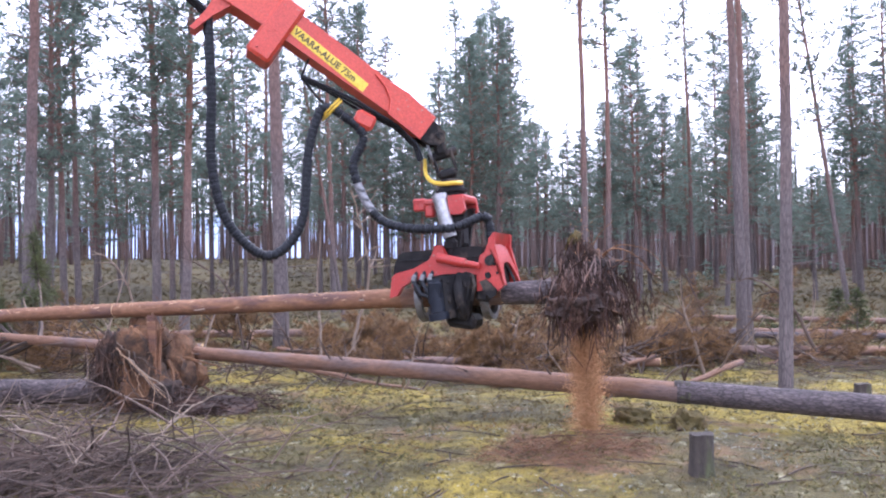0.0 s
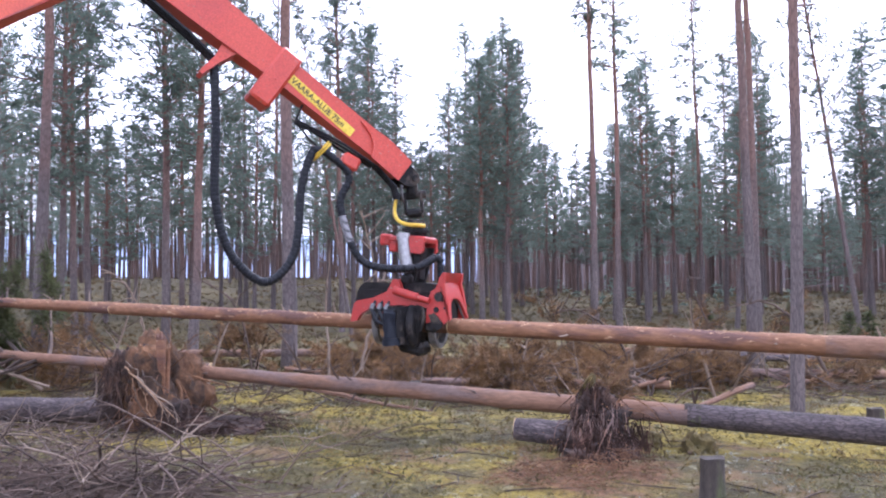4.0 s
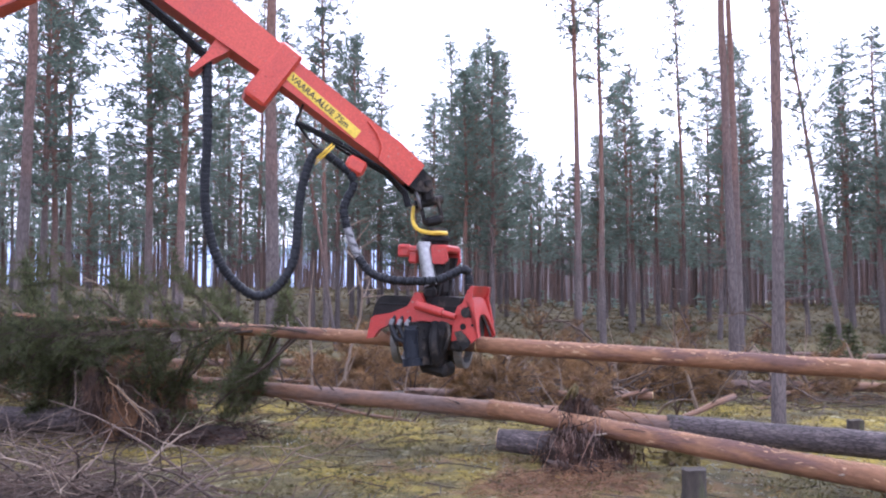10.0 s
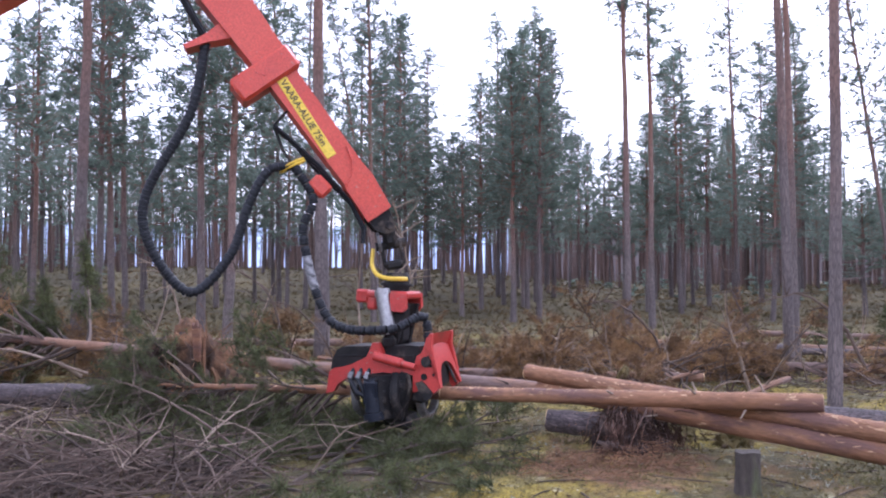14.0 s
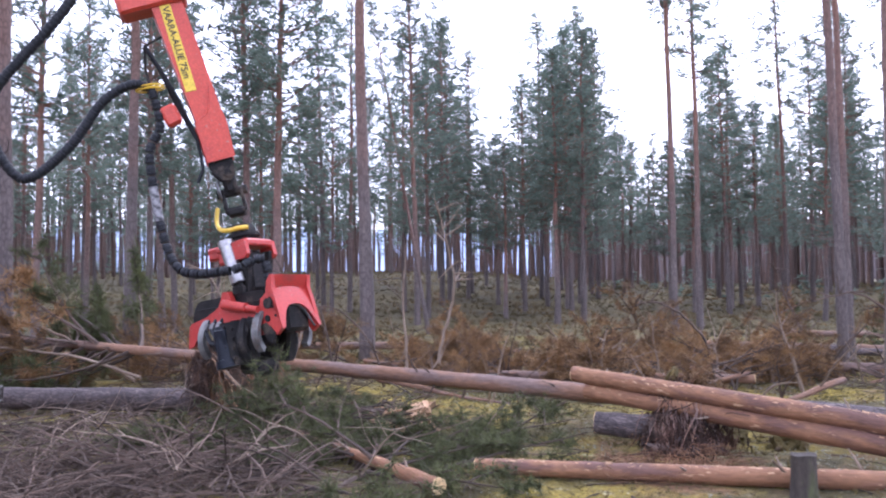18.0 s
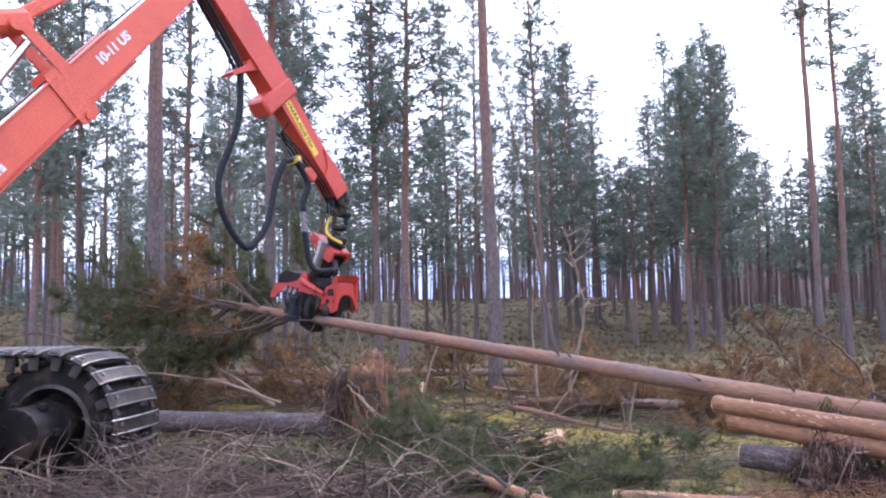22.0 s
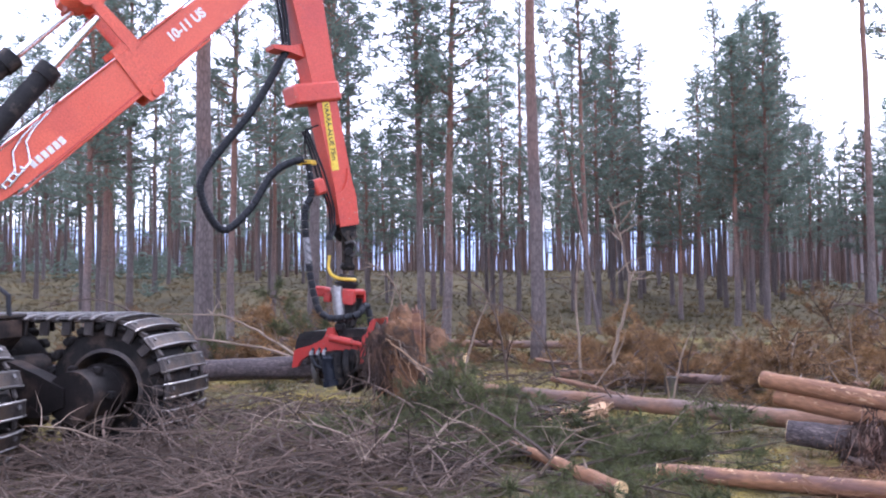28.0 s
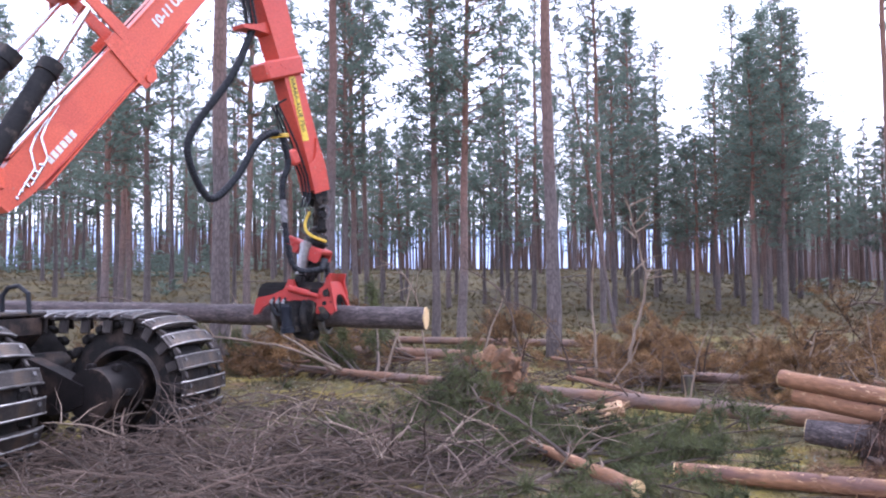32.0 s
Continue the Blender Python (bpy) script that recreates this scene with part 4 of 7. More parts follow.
def build_stick():
    g = Geo()
    poly = [(-0.55, 0.34), (-0.62, 0.22), (-0.3, -0.02), (-0.1, -0.18), (0.3, -0.24), (1.2, -0.21), (1.9, -0.18), (1.9, 0.19), (1.2, 0.22), (0.3, 0.26), (-0.2, 0.36)]
    plate(g, poly, -0.16, 0.16)
    plate(g, [(1.85, -0.165), (3.5, -0.145), (3.84, -0.15), (3.84, 0.09), (3.5, 0.145), (1.85, 0.165)], -0.13, 0.13)
    stick = part("crane_stick", g, STICK_RED, harvester, "red crane stick with a yellow warning label")
    g = Geo()
    box(g, (2.03, 0, -0.125), (0.27, 0.37, 0.71), b=0.03)
    for i, z in enumerate((-0.40, -0.44, -0.2, -0.15)):
        tube(g, [(1.98 + 0.06 * (i % 2), -0.2, z), (1.98 + 0.06 * (i % 2), 0.2, z)], 0.014, 6)
    part("collar", g, STICK_RED, stick)
    g = Geo()
    plate(g, [(1.36, -0.16), (1.56, -0.16), (1.46, -0.40), (1.40, -0.62), (1.35, -0.62), (1.38, -0.38)], -0.12, 0.12)
    part("hose_bracket", g, STICK_RED, stick)
    for y in (-0.138, 0.138):
        g = Geo()
        plate(g, [(3.10, 0.10), (3.26, 0.055), (3.38, -0.02), (3.44, -0.165), (3.87, -0.185), (3.885, 0.11), (3.5, 0.155), (3.3, 0.14)], y - 0.012, y + 0.012)
        tube(g, [(3.10, y * 1.08, 0.11), (3.26, y * 1.08, 0.06), (3.38, y * 1.08, -0.02), (3.44, y * 1.08, -0.16)], 0.009, 6)
        tube(g, [(3.72, y * 1.11, -0.12), (3.72, y * 1.05, -0.12)], 0.018, 8)
        part("end_plate", g, STICK_RED, stick)
    g = Geo()
    box(g, (2.632, -0.134, -0.052), (0.94, 0.006, 0.112), pose(0, 0, 0, 0, 3.4, 0), b=0.002)
    label = part("warning_label", g, YELLOW, stick, "yellow warning label with black letters")
    letters("lettering", "VAARA-ALUE 75m", 0.098, INK, stick, pose(2.185, -0.139, -0.058, 90, 3.4, 0), 0.0016)
    for i in range(5):
        g = Geo()
        y, z = -0.1 + 0.05 * i, -0.30 - 0.02 * (i % 2)
        tube(g, [(-0.2, y, -0.16), (0.4, y, z), (1.0, y, z - 0.03), (1.42, y, z - 0.08)], 0.021, 7)
        part("hose", g, RUBBER, stick)
    for i in range(3):
        g = Geo()
        y = -0.08 + 0.07 * i
        tube(g, [(2.5, y, -0.36), (2.75, y, -0.30), (3.1, y, -0.23 - 0.02 * i), (3.6, y, -0.19), (3.9, y, -0.24), (4.02, y, -0.34)], 0.016, 7)
        part("hose", g, RUBBER, stick)
    g = Geo()
    tube(g, [(2.45, -0.05, -0.14), (2.5, -0.05, -0.36), (2.75, -0.05, -0.44), (3.0, -0.05, -0.45)], 0.015, 6)
    part("hose_hanger", g, BLACK, stick)
    g = Geo()
    box(g, (3.28, -0.08, -0.36), (0.22, 0.14, 0.17), pose(0, 0, 0, 0, -8, 0), b=0.03)
    part("valve_cover", g, STICK_RED, stick)
    g = Geo()
    for x in (2.92, 2.95):
        tube(g, [(x + 0.11 * math.cos(a) * 0.2, -0.05 + 0.1 * math.sin(a), -0.46 + 0.14 * math.cos(a)) for a in np.linspace(0, 6.0, 12)], 0.012, 5)
    part("strap", g, HOSE_YELLOW, stick)
    g = Geo()
    box(g, (3.87, 0, -0.03), (0.16, 0.20, 0.20), b=0.02)
    for y0 in (-0.115, 0.07):
        plate(g, [(3.82, -0.17), (3.98, -0.17), (4.08, -0.11), (4.11, -0.02), (4.06, 0.05), (3.84, 0.09)], y0, y0 + 0.045)
    tube(g, [(4.03, -0.14, -0.02), (4.03, 0.14, -0.02)], 0.04, 12)
    part("tip_fork", g, BLACK, stick)
    return stick


def build_links():
    g = Geo()
    box(g, (0, 0, -0.10), (0.16, 0.14, 0.24), b=0.04)
    tube(g, [(0, -0.16, -0.2), (0, 0.16, -0.2)], 0.05, 12)
    for y in (-0.1, 0.1):
        box(g, (0, y, -0.30), (0.12, 0.035, 0.26), b=0.01)
    box(g, (0, 0, -0.42), (0.2, 0.2, 0.1), b=0.03)
    link = part("swing_link", g, BLACK, harvester, "black steel swing link with a grey shackle")
    g = Geo()
    tube(g, [(0.02 + 0.09 * math.cos(a), -0.12, -0.16 + 0.1 * math.sin(a)) for a in np.linspace(-1.6, 2.4, 10)], 0.018, 6)
    part("shackle", g, STEEL, link)
    g = Geo()
    box(g, (0.5, 0, 0), (1.0, 0.2, 0.16), b=0.02)
    bar = part("link_bar", g, ORANGE_RED, harvester)
    bar.scale.x = 3.2
    return link


boom_part, stick_part, link_part = build_boom(), build_stick(), build_links()


# ---- harvester head: x along the feed, z up, hung at the origin ----
TILT_PIN = Vector((0.037, 0, -0.60))
head = thing("harvester_head", "red and black harvester head hanging from the crane", "harvester head")


def build_head():
    def slim(g):
        g.v = [(x * 0.92, y * 0.92, z) for x, y, z in g.v]
        return g

    def p(name, g, mat, label="", parent=head):
        return part(name, slim(g), mat, parent, label)

    g = Geo()
    tube(g, [(0, 0, 0.06), (0, 0, 0.0), (0, 0, -0.13)], [0.12, 0.15, 0.15], 18)
    tube(g, [(0, 0, -0.05), (0, 0, -0.08)], 0.19, 18)
    p("rotator", g, BLACK)
    g = Geo()
    tube(g, flow([(-0.30, -0.05, 0.30), (-0.27, -0.12, 0.14), (-0.18, -0.18, 0.04), (-0.04, -0.20, 0.0), (0.10, -0.17, 0.0), (0.17, -0.10, 0.0)]), 0.024, 8)
    p("rotator_hose", g, HOSE_YELLOW, "yellow hose round the rotator")
    g = Geo()
    box(g, (0.05, 0, -0.17), (0.36, 0.44, 0.08), b=0.02)
    plate(g, [(0.03, -0.15), (0.22, -0.15), (0.24, -0.3), (0.2, -0.34), (0.05, -0.34)], -0.26, -0.2)
    plate(g, [(0.03, -0.15), (0.22, -0.15), (0.24, -0.3), (0.2, -0.34), (0.05, -0.34)], 0.2, 0.26)
    box(g, (-0.25, 0, -0.18), (0.34, 0.34, 0.07), b=0.02)
    box(g, (-0.36, -0.12, -0.2), (0.16, 0.1, 0.14), b=0.02)
    box(g, (-0.24, -0.1, -0.27), (0.12, 0.12, 0.14), b=0.02)
    p("tilt_bracket", g, RED)
    g = Geo()
    tube(g, [(-0.07, -0.24, -0.13), (0.04, -0.24, -0.58)], 0.083, 18)
    tube(g, [(-0.073, -0.24, -0.12), (-0.06, -0.24, -0.18)], 0.09, 18)
    for k in range(4):
        tube(g, [(-0.073 + 0.05 * math.cos(1.57 * k + 0.8), -0.24 + 0.05 * math.sin(1.57 * k + 0.8), -0.10), (-0.073 + 0.05 * math.cos(1.57 * k + 0.8), -0.24 + 0.05 * math.sin(1.57 * k + 0.8), -0.14)], 0.012, 6)
    p("tilt_cylinder", g, GREY, "grey tilt cylinder")
    g = Geo()
    tube(g, [(0.04, -0.24, -0.56), (0.05, -0.24, -0.74)], 0.05, 12)
    box(g, (0.04, -0.24, -0.66), (0.16, 0.12, 0.14), b=0.04)
    p("cylinder_eye", g, BLACK)
    # arms coloured black to merge with the dark gap behind them
    for y in (-0.17, 0.17):
        g = Geo()
        plate(g, [(0.06, -0.26), (0.22, -0.26), (0.14, -0.62), (0.1, -0.8), (-0.08, -0.8), (0.0, -0.6)], y - 0.03, y + 0.03)
        p("tilt_arm", g, BLACK)
    # black block added to stand for the shaded gap under the bracket
    g = Geo()
    box(g, (0.06, 0, -0.46), (0.18, 0.26, 0.44), b=0.04)
    p("tilt_body", g, BLACK)
    g = Geo()
    plate(g, [(-0.69, -0.94), (-0.66, -0.82), (-0.61, -0.74), (-0.54, -0.705), (-0.2, -0.70), (0.30, -0.69), (0.42, -0.70), (0.44, -0.94), (-0.3, -0.97)], -0.27, 0.27)
    for y in (-0.272, 0.272):
        box(g, (-0.12, y, -0.80), (0.96, 0.012, 0.02), b=0.004)
    p("valve_housing", g, BLACK, "black valve housing cover")
    for y in (-0.31, 0.31):
        g = Geo()
        beam = [(-0.67, -0.965), (-0.62, -0.93), (-0.40, -0.89), (-0.20, -0.81), (-0.15, -0.73), (-0.12, -0.66), (-0.04, -0.66), (0.0, -0.74), (0.02, -0.83), (0.36, -0.90), (0.40, -0.99), (0.0, -0.96), (-0.3, -1.0), (-0.46, -1.035), (-0.56, -1.09), (-0.62, -1.17), (-0.715, -1.19)]
        plate(g, beam, y - 0.035, y + 0.035)
        p("side_beam", g, RED)
        g = Geo()
        sd = [(0.36, -1.16), (0.37, -0.92), (0.42, -0.79), (0.50, -0.74), (0.53, -0.62), (0.58, -0.565), (0.605, -0.57), (0.59, -0.70), (0.62, -0.80), (0.66, -0.97), (0.67, -1.12), (0.60, -1.17), (0.53, -1.08), (0.47, -1.06), (0.42, -1.15)]
        plate(g, sd, y - 0.03, y + 0.03)
        p("saw_housing_side", g, RED)
        g = Geo()
        tube(g, [(0.53, y - 0.06, -0.85), (0.53, y + 0.06, -0.85)], 0.055, 12)
        tube(g, [(0.50, y - 0.045, -1.0), (0.50, y + 0.045, -1.0)], 0.035, 10)
        p("pivot_pin", g, BLACK)
        for k in range(3):
            g = Geo()
            tube(g, [(0.55 + 0.03 * k, y * 1.12, -0.80 - 0.09 * k), (0.55 + 0.03 * k, y * 0.98, -0.80 - 0.09 * k)], 0.016, 6)
            p("bolt", g, BLACK)
    g = Geo()
    plate(g, [(0.44, -0.78), (0.50, -0.66), (0.57, -0.57), (0.60, -0.565), (0.58, -0.64), (0.53, -0.72), (0.48, -0.81)], -0.28, 0.28)
    p("saw_hood", g, RED)
    # sloping front plate with an arched opening for the stem
    front, rows_ = Geo(), 15
    for i in range(rows_):
        y = -0.34 + 0.68 * i / (rows_ - 1)
        arch = -0.87 - 0.24 * min(1.0, (abs(y) / 0.29) ** 3)
        top = -0.68 - 0.05 * (abs(y) / 0.34) ** 2
        for z, dx in ((top, 0.0), (0.5 * (top + arch), 0.012), (arch, 0.0), (arch, -0.03), (top, -0.03)):
            front.v.append((0.555 + (top - z) * 0.36 + dx, y, z))
    for i in range(rows_ - 1):
        for j in range(5):
            front.f.append((i * 5 + j, i * 5 + (j + 1) % 5, i * 5 + 5 + (j + 1) % 5, i * 5 + 5 + j))
    front.f += [(0, 1, 2, 3, 4)[::-1], tuple(rows_ * 5 - 5 + j for j in range(5))]
    p("front_plate", front, RED, "red front plate with an arched stem opening")
    g = Geo()
    tube(g, [(front.v[i * 5 + 2][0] + 0.004, front.v[i * 5 + 2][1], front.v[i * 5 + 2][2]) for i in range(rows_)], 0.014, 6)
    p("worn_rim", g, STEEL, "worn bare-metal rim of the opening")
    g = Geo()
    box(g, (0.46, 0.10, -1.0), (0.22, 0.40, 0.30), b=0.04)
    box(g, (0.42, -0.26, -1.12), (0.16, 0.12, 0.30), pose(0, 0, 0, 0, 8, 0), b=0.03)
    p("saw_box", g, BLACK)
    g = Geo()
    tube(g, [(-0.03, -0.40, -0.80), (0.42, -0.40, -0.90)], 0.034, 12)
    tube(g, [(-0.07, -0.40, -0.79), (0.26, -0.40, -0.865)], 0.050, 12)
    p("knife_cylinder", g, RED)
    for y in (-0.30, 0.30):
        g = Geo()
        tube(g, [(-0.02, y, -0.98), (-0.02, y, -1.42)], 0.17, 16)
        for i in range(12):
            a = math.pi * i / 6
            for z in (-1.05, -1.15, -1.25, -1.35):
                box(g, (-0.02 + 0.175 * math.cos(a), y + 0.175 * math.sin(a), z + 0.02 * (i % 2)), (0.04, 0.03, 0.035), pose(0, 0, 0, 0, 0, math.degrees(a)), b=0.008)
        p("feed_roller", g, BLACK, "black spiked feed roller")
        g = Geo()
        tube(g, [(-0.10, y * 1.35, -1.02), (-0.07, y * 1.42, -1.36)], 0.10, 14)
        box(g, (-0.09, y * 1.55, -1.16), (0.17, 0.08, 0.26), pose(0, 0, 0, 4 if y < 0 else -4, 3, 0), b=0.03)
        tube(g, [(-0.07, y * 1.42, -1.36), (-0.06, y * 1.42, -1.44)], 0.125, 14)
        p("roller_motor", g, BLUE_BOX, "dark blue-black roller motor")
        g = Geo()
        tube(g, [(0.16 + 0.006 * q, y * (1.1 + 0.35 * math.sin(math.pi * q / 8)), -0.98 - 0.055 * q) for q in range(9)], [0.05, 0.055, 0.058, 0.06, 0.06, 0.058, 0.055, 0.05, 0.04], 8)
        p("roller_arm", g, BLACK)
        for k in range(3):
            g = Geo()
            x = -0.36 + 0.1 * k
            tube(g, [(x, y * 1.05, -0.92), (x - 0.02, y * 1.35, -1.02), (x + 0.08, y * 1.45, -1.16), (x + 0.2, y * 1.45, -1.2)], 0.026, 7)
            p("hose", g, RUBBER)
            g = Geo()
            tube(g, [(x - 0.01, y * 1.22, -0.97), (x - 0.02, y * 1.36, -1.03)], 0.034, 8)
            p("hose_fitting", g, STEEL)
    g = Geo()
    box(g, (0.05, 0, -1.0), (0.9, 0.36, 0.1), b=0.02)
    for k in range(7):
        tube(g, [(-0.4 + 0.12 * k, -0.36, -0.98), (-0.36 + 0.12 * k, -0.40, -1.1), (-0.3 + 0.1 * k, -0.36, -1.25)], 0.022, 6)
    box(g, (0.22, -0.30, -1.2), (0.14, 0.16, 0.5), pose(0, 0, 0, 0, 12, 0), b=0.03)
    box(g, (0.22, 0.30, -1.2), (0.14, 0.16, 0.5), pose(0, 0, 0, 0, 12, 0), b=0.03)
    box(g, (0.12, -0.12, -1.46), (0.36, 0.34, 0.16), pose(0, 0, 0, 0, 10, 0), b=0.05)
    p("inner_frame", g, BLACK)
    g = Geo()
    plate(g, [(0.40, -1.06), (0.48, -1.04), (0.60, -1.15), (0.58, -1.21), (0.52, -1.24), (0.45, -1.16)], -0.365, -0.345)
    p("saw_guard", g, BLACK, "scuffed dark saw guard")
    knives = []
    for x, w in ((0.40, 0.09), (-0.40, 0.085)):
        for s in (-1, 1):
            g = Geo()
            rim, k = [], 13
            for i in range(k):
                a = radians(20 + 165 * i / (k - 1))
                r1 = 0.275 - 0.02 * i / k
                r0 = r1 - 0.012 - 0.040 * math.sin(math.pi * min(1, 0.35 + 0.65 * (1 - i / (k - 1))))
                rim.append((s * math.sin(a) * r1, math.cos(a) * r1 * 1.1 - 0.235, s * math.sin(a) * r0, math.cos(a) * r0 * 1.1 - 0.235))
            for i in range(k):
                y1, z1, y0, z0 = rim[i]
                g.v += [(x - w / 2, y1, z1), (x + w / 2, y1, z1), (x + w / 2, y0, z0), (x - w / 2, y0, z0)]
            for i in range(k - 1):
                for j in range(4):
                    g.f.append((i * 4 + j, i * 4 + (j + 1) % 4, i * 4 + 4 + (j + 1) % 4, i * 4 + 4 + j))
            g.f += [(0, 1, 2, 3), (k * 4 - 1, k * 4 - 2, k * 4 - 3, k * 4 - 4)]
            ob = part("delimbing_knife", slim(g), KNIFE, head, "worn bare-steel curved delimbing knife")
            ob.location = (0, 0, -0.95)
            knives.append((ob, s))
    return knives


head_knives = build_head()


# ---- hose loops, in short stiff pieces ----
def hose_piece(r, ln):
    g = Geo()
    tube(g, [(0, 0, -ln * 0.56), (0, 0, -ln * 0.28), (0, 0, -ln * 0.24), (0, 0, 0), (0, 0, ln * 0.04), (0, 0, ln * 0.3), (0, 0, ln * 0.34), (0, 0, ln * 0.56)], [r * 0.88, r * 0.90, r * 1.06, r * 1.06, r * 0.90, r * 0.90, r * 1.06, r * 1.0], 12)
    return mesh_of("hose_piece", g, RUBBER)


stick_hose = thing("hydraulic_hose", "thick black ribbed hose loop hanging under the crane stick", "hose", Matrix.Translation(PIVOT))
head_hose = thing("hydraulic_hose", "black ribbed hose drooping to the harvester head", "hose", Matrix.Translation(PIVOT))
mesh_long, mesh_short = hose_piece(0.050, 0.105), hose_piece(0.048, 0.09)
stick_hose_pieces = [part("hose_piece", mesh_long, None, stick_hose) for _ in range(44)]
head_hose_pieces = [part("hose_piece", mesh_short, None, head_hose) for _ in range(27)]
sleeve = Geo()
tube(sleeve, [(0, 0, -0.06), (0, 0, 0.06)], 0.046, 12)
sleeve_mesh = mesh_of("sleeve", sleeve, SLEEVE)
for piece in head_hose_pieces[9:12]:
    piece.data = sleeve_mesh


# ---- felled stems, logs and root plates ----
def log_mesh(length, r0, r1, seed, n=14, knots=0.006, bow=0.0):
    """A stem from x = 0 (thick end) to x = -length."""
    rr = random.Random(seed)
    g = Geo()
    steps = max(6, int(length * 5))
    pts, rad = [], []
    for i in range(steps + 1):
        u = i / steps
        pts.append(Vector((-length * u, bow * math.sin(math.pi * u) + rr.uniform(-1, 1) * 0.004, rr.uniform(-1, 1) * 0.004)))
        rad.append((r0 + (r1 - r0) * u) * (1 + rr.uniform(-1, 1) * 0.02))
    tube(g, pts, rad, n, False)
    for i, (x, y, z) in enumerate(g.v):
        c = pts[i // n]
        s = 1 + knots * 6 * noise.noise(Vector((x * 3, y * 9, z * 9 + seed)))
        g.v[i] = (x, c.y + (y - c.y) * s, c.z + (z - c.z) * s)
    return g


def cut_disc(r, side):
    g = Geo()
    k = 20
    g.v = [(0, 0, 0)] + [(0.001 * side, r * math.cos(2 * math.pi * i / k), r * math.sin(2 * math.pi * i / k)) for i in range(k)] + [(-0.012 * side, r * math.cos(2 * math.pi * i / k), r * math.sin(2 * math.pi * i / k)) for i in range(k)]
    g.f = [(0, i + 1, (i + 1) % k + 1) for i in range(k)] + [(i + 1, i + 1 + k, (i + 1) % k + 1 + k, (i + 1) % k + 1) for i in range(k)]
    return g


def make_log(name, label, length, r0, r1, bark, seed, group="", ends=(True, True), stubs=0):
    th = thing(name, label, "log", group=group)
    part("bark", log_mesh(length, r0, r1, seed), bark, th)
    if ends[0]:
        part("cut_face", cut_disc(r0 * 0.985, 1), CUT, th, "pale freshly sawn end")
    if ends[1]:
        e = part("cut_face", cut_disc(r1 * 0.985, -1), CUT, th, "pale freshly sawn end")
        e.location = (-length, 0, 0)
    rr = random.Random(seed + 50)
    for _ in range(stubs):
        g = Geo()
        x, a = -rr.uniform(0.1, 0.95) * length, rr.uniform(0, 6.28)
        r = r0 + (r1 - r0) * (-x / length)
        d = Vector((-0.5, math.cos(a), math.sin(a)))
        q = Vector((x, math.cos(a) * r * 0.9, math.sin(a) * r * 0.9))
        tube(g, wander(rr, q, d, rr.uniform(0.06, 0.2), 2, 0.15), [0.013, 0.01, 0.006], 5)
        part("branch_stub", g, PALEWOOD, th)
    return th


def root_plate(th, radius, depth, seed, soil, count, spread=1.0, thick=0.03, rise_max=1.0, sweep=False, drop=0.08, hair=330, reach=1.0):
    """A torn-out root plate about the x axis: soil lump and bent roots, facing +x."""
    rr = random.Random(seed)
    for k in range(5):
        g = Geo()
        bm = bmesh.new()
        bmesh.ops.create_icosphere(bm, subdivisions=4, radius=1.0)
        off = Vector((rr.uniform(-9, 9), rr.uniform(-9, 9), seed))
        sc = (depth * rr.uniform(0.6, 0.95), radius * rr.uniform(0.42, 0.66), radius * rr.uniform(0.42, 0.66))
        an = 1.3 + 6.28 * k / 5
        cen = Vector((depth * 0.18 * k, math.cos(an) * 0.38 * radius, (math.sin(an) * 0.40 - drop) * radius))
        for v in bm.verts:
            s = 1 + 0.45 * noise.noise(v.co * 2.1 + off) + 0.25 * noise.noise(v.co * 5.3 + off) + 0.16 * noise.noise(v.co * 13 + off) + 0.10 * noise.noise(v.co * 31 + off)
            v.co = Vector((v.co.x * sc[0], v.co.y * sc[1], v.co.z * sc[2])) * s + cen
        g.v = [tuple(v.co) for v in bm.verts]
        g.f = [tuple(v.index for v in f.verts) for f in bm.faces]
        bm.free()
        part("soil_clod", g, (soil if k % 2 == 0 else DARK_SOIL) if k else SOIL, th, smooth=True, angle=80)
    for i in range(count):
        g = Geo()
        a = rr.uniform(0, 6.28)
        d = Vector((rr.uniform(-0.35, 0.7), math.cos(a), min(math.sin(a), rise_max))) * spread
        if sweep:
            d = Vector((rr.uniform(-0.1, 0.9), 0.5 * math.cos(a), min(math.sin(a), 0.2) - 0.4))
        q = Vector((rr.uniform(0, depth), math.cos(a) * radius * 0.3, math.sin(a) * radius * 0.3))
        ln = radius * rr.uniform(0.7, 1.5) * reach
        r = thick * rr.uniform(0.35, 1.0) * (1.6 if i < 6 else 0.8)
        steps = 7
        tube(g, wander(rr, q, d, ln, steps, 0.28, 0.35), [r * (1 - 0.85 * j / steps) + 0.003 for j in range(steps + 1)], 6)
        part("root", g, ROOTWOOD if soil is SOIL or i % 3 else DARK_SOIL, th)
    g = Geo()
    for i in range(hair):
        a = rr.uniform(0, 6.28)
        q = Vector((rr.uniform(-0.3, 1.1) * depth, math.cos(a) * radius * rr.uniform(0.4, 0.9), (math.sin(a) * rr.uniform(0.4, 0.9) - drop) * radius))
        tube(g, wander(rr, q, (rr.uniform(-0.4, 0.4), math.cos(a), math.sin(a) - 0.6), radius * rr.uniform(0.2, 0.75), 4, 0.4, 0.5), [0.007, 0.006, 0.005, 0.004, 0.002], 3, False)
    tagged(part("root_fringe", g, ROOTWOOD if soil is SOIL else DARK_SOIL, th), kind="stuff")


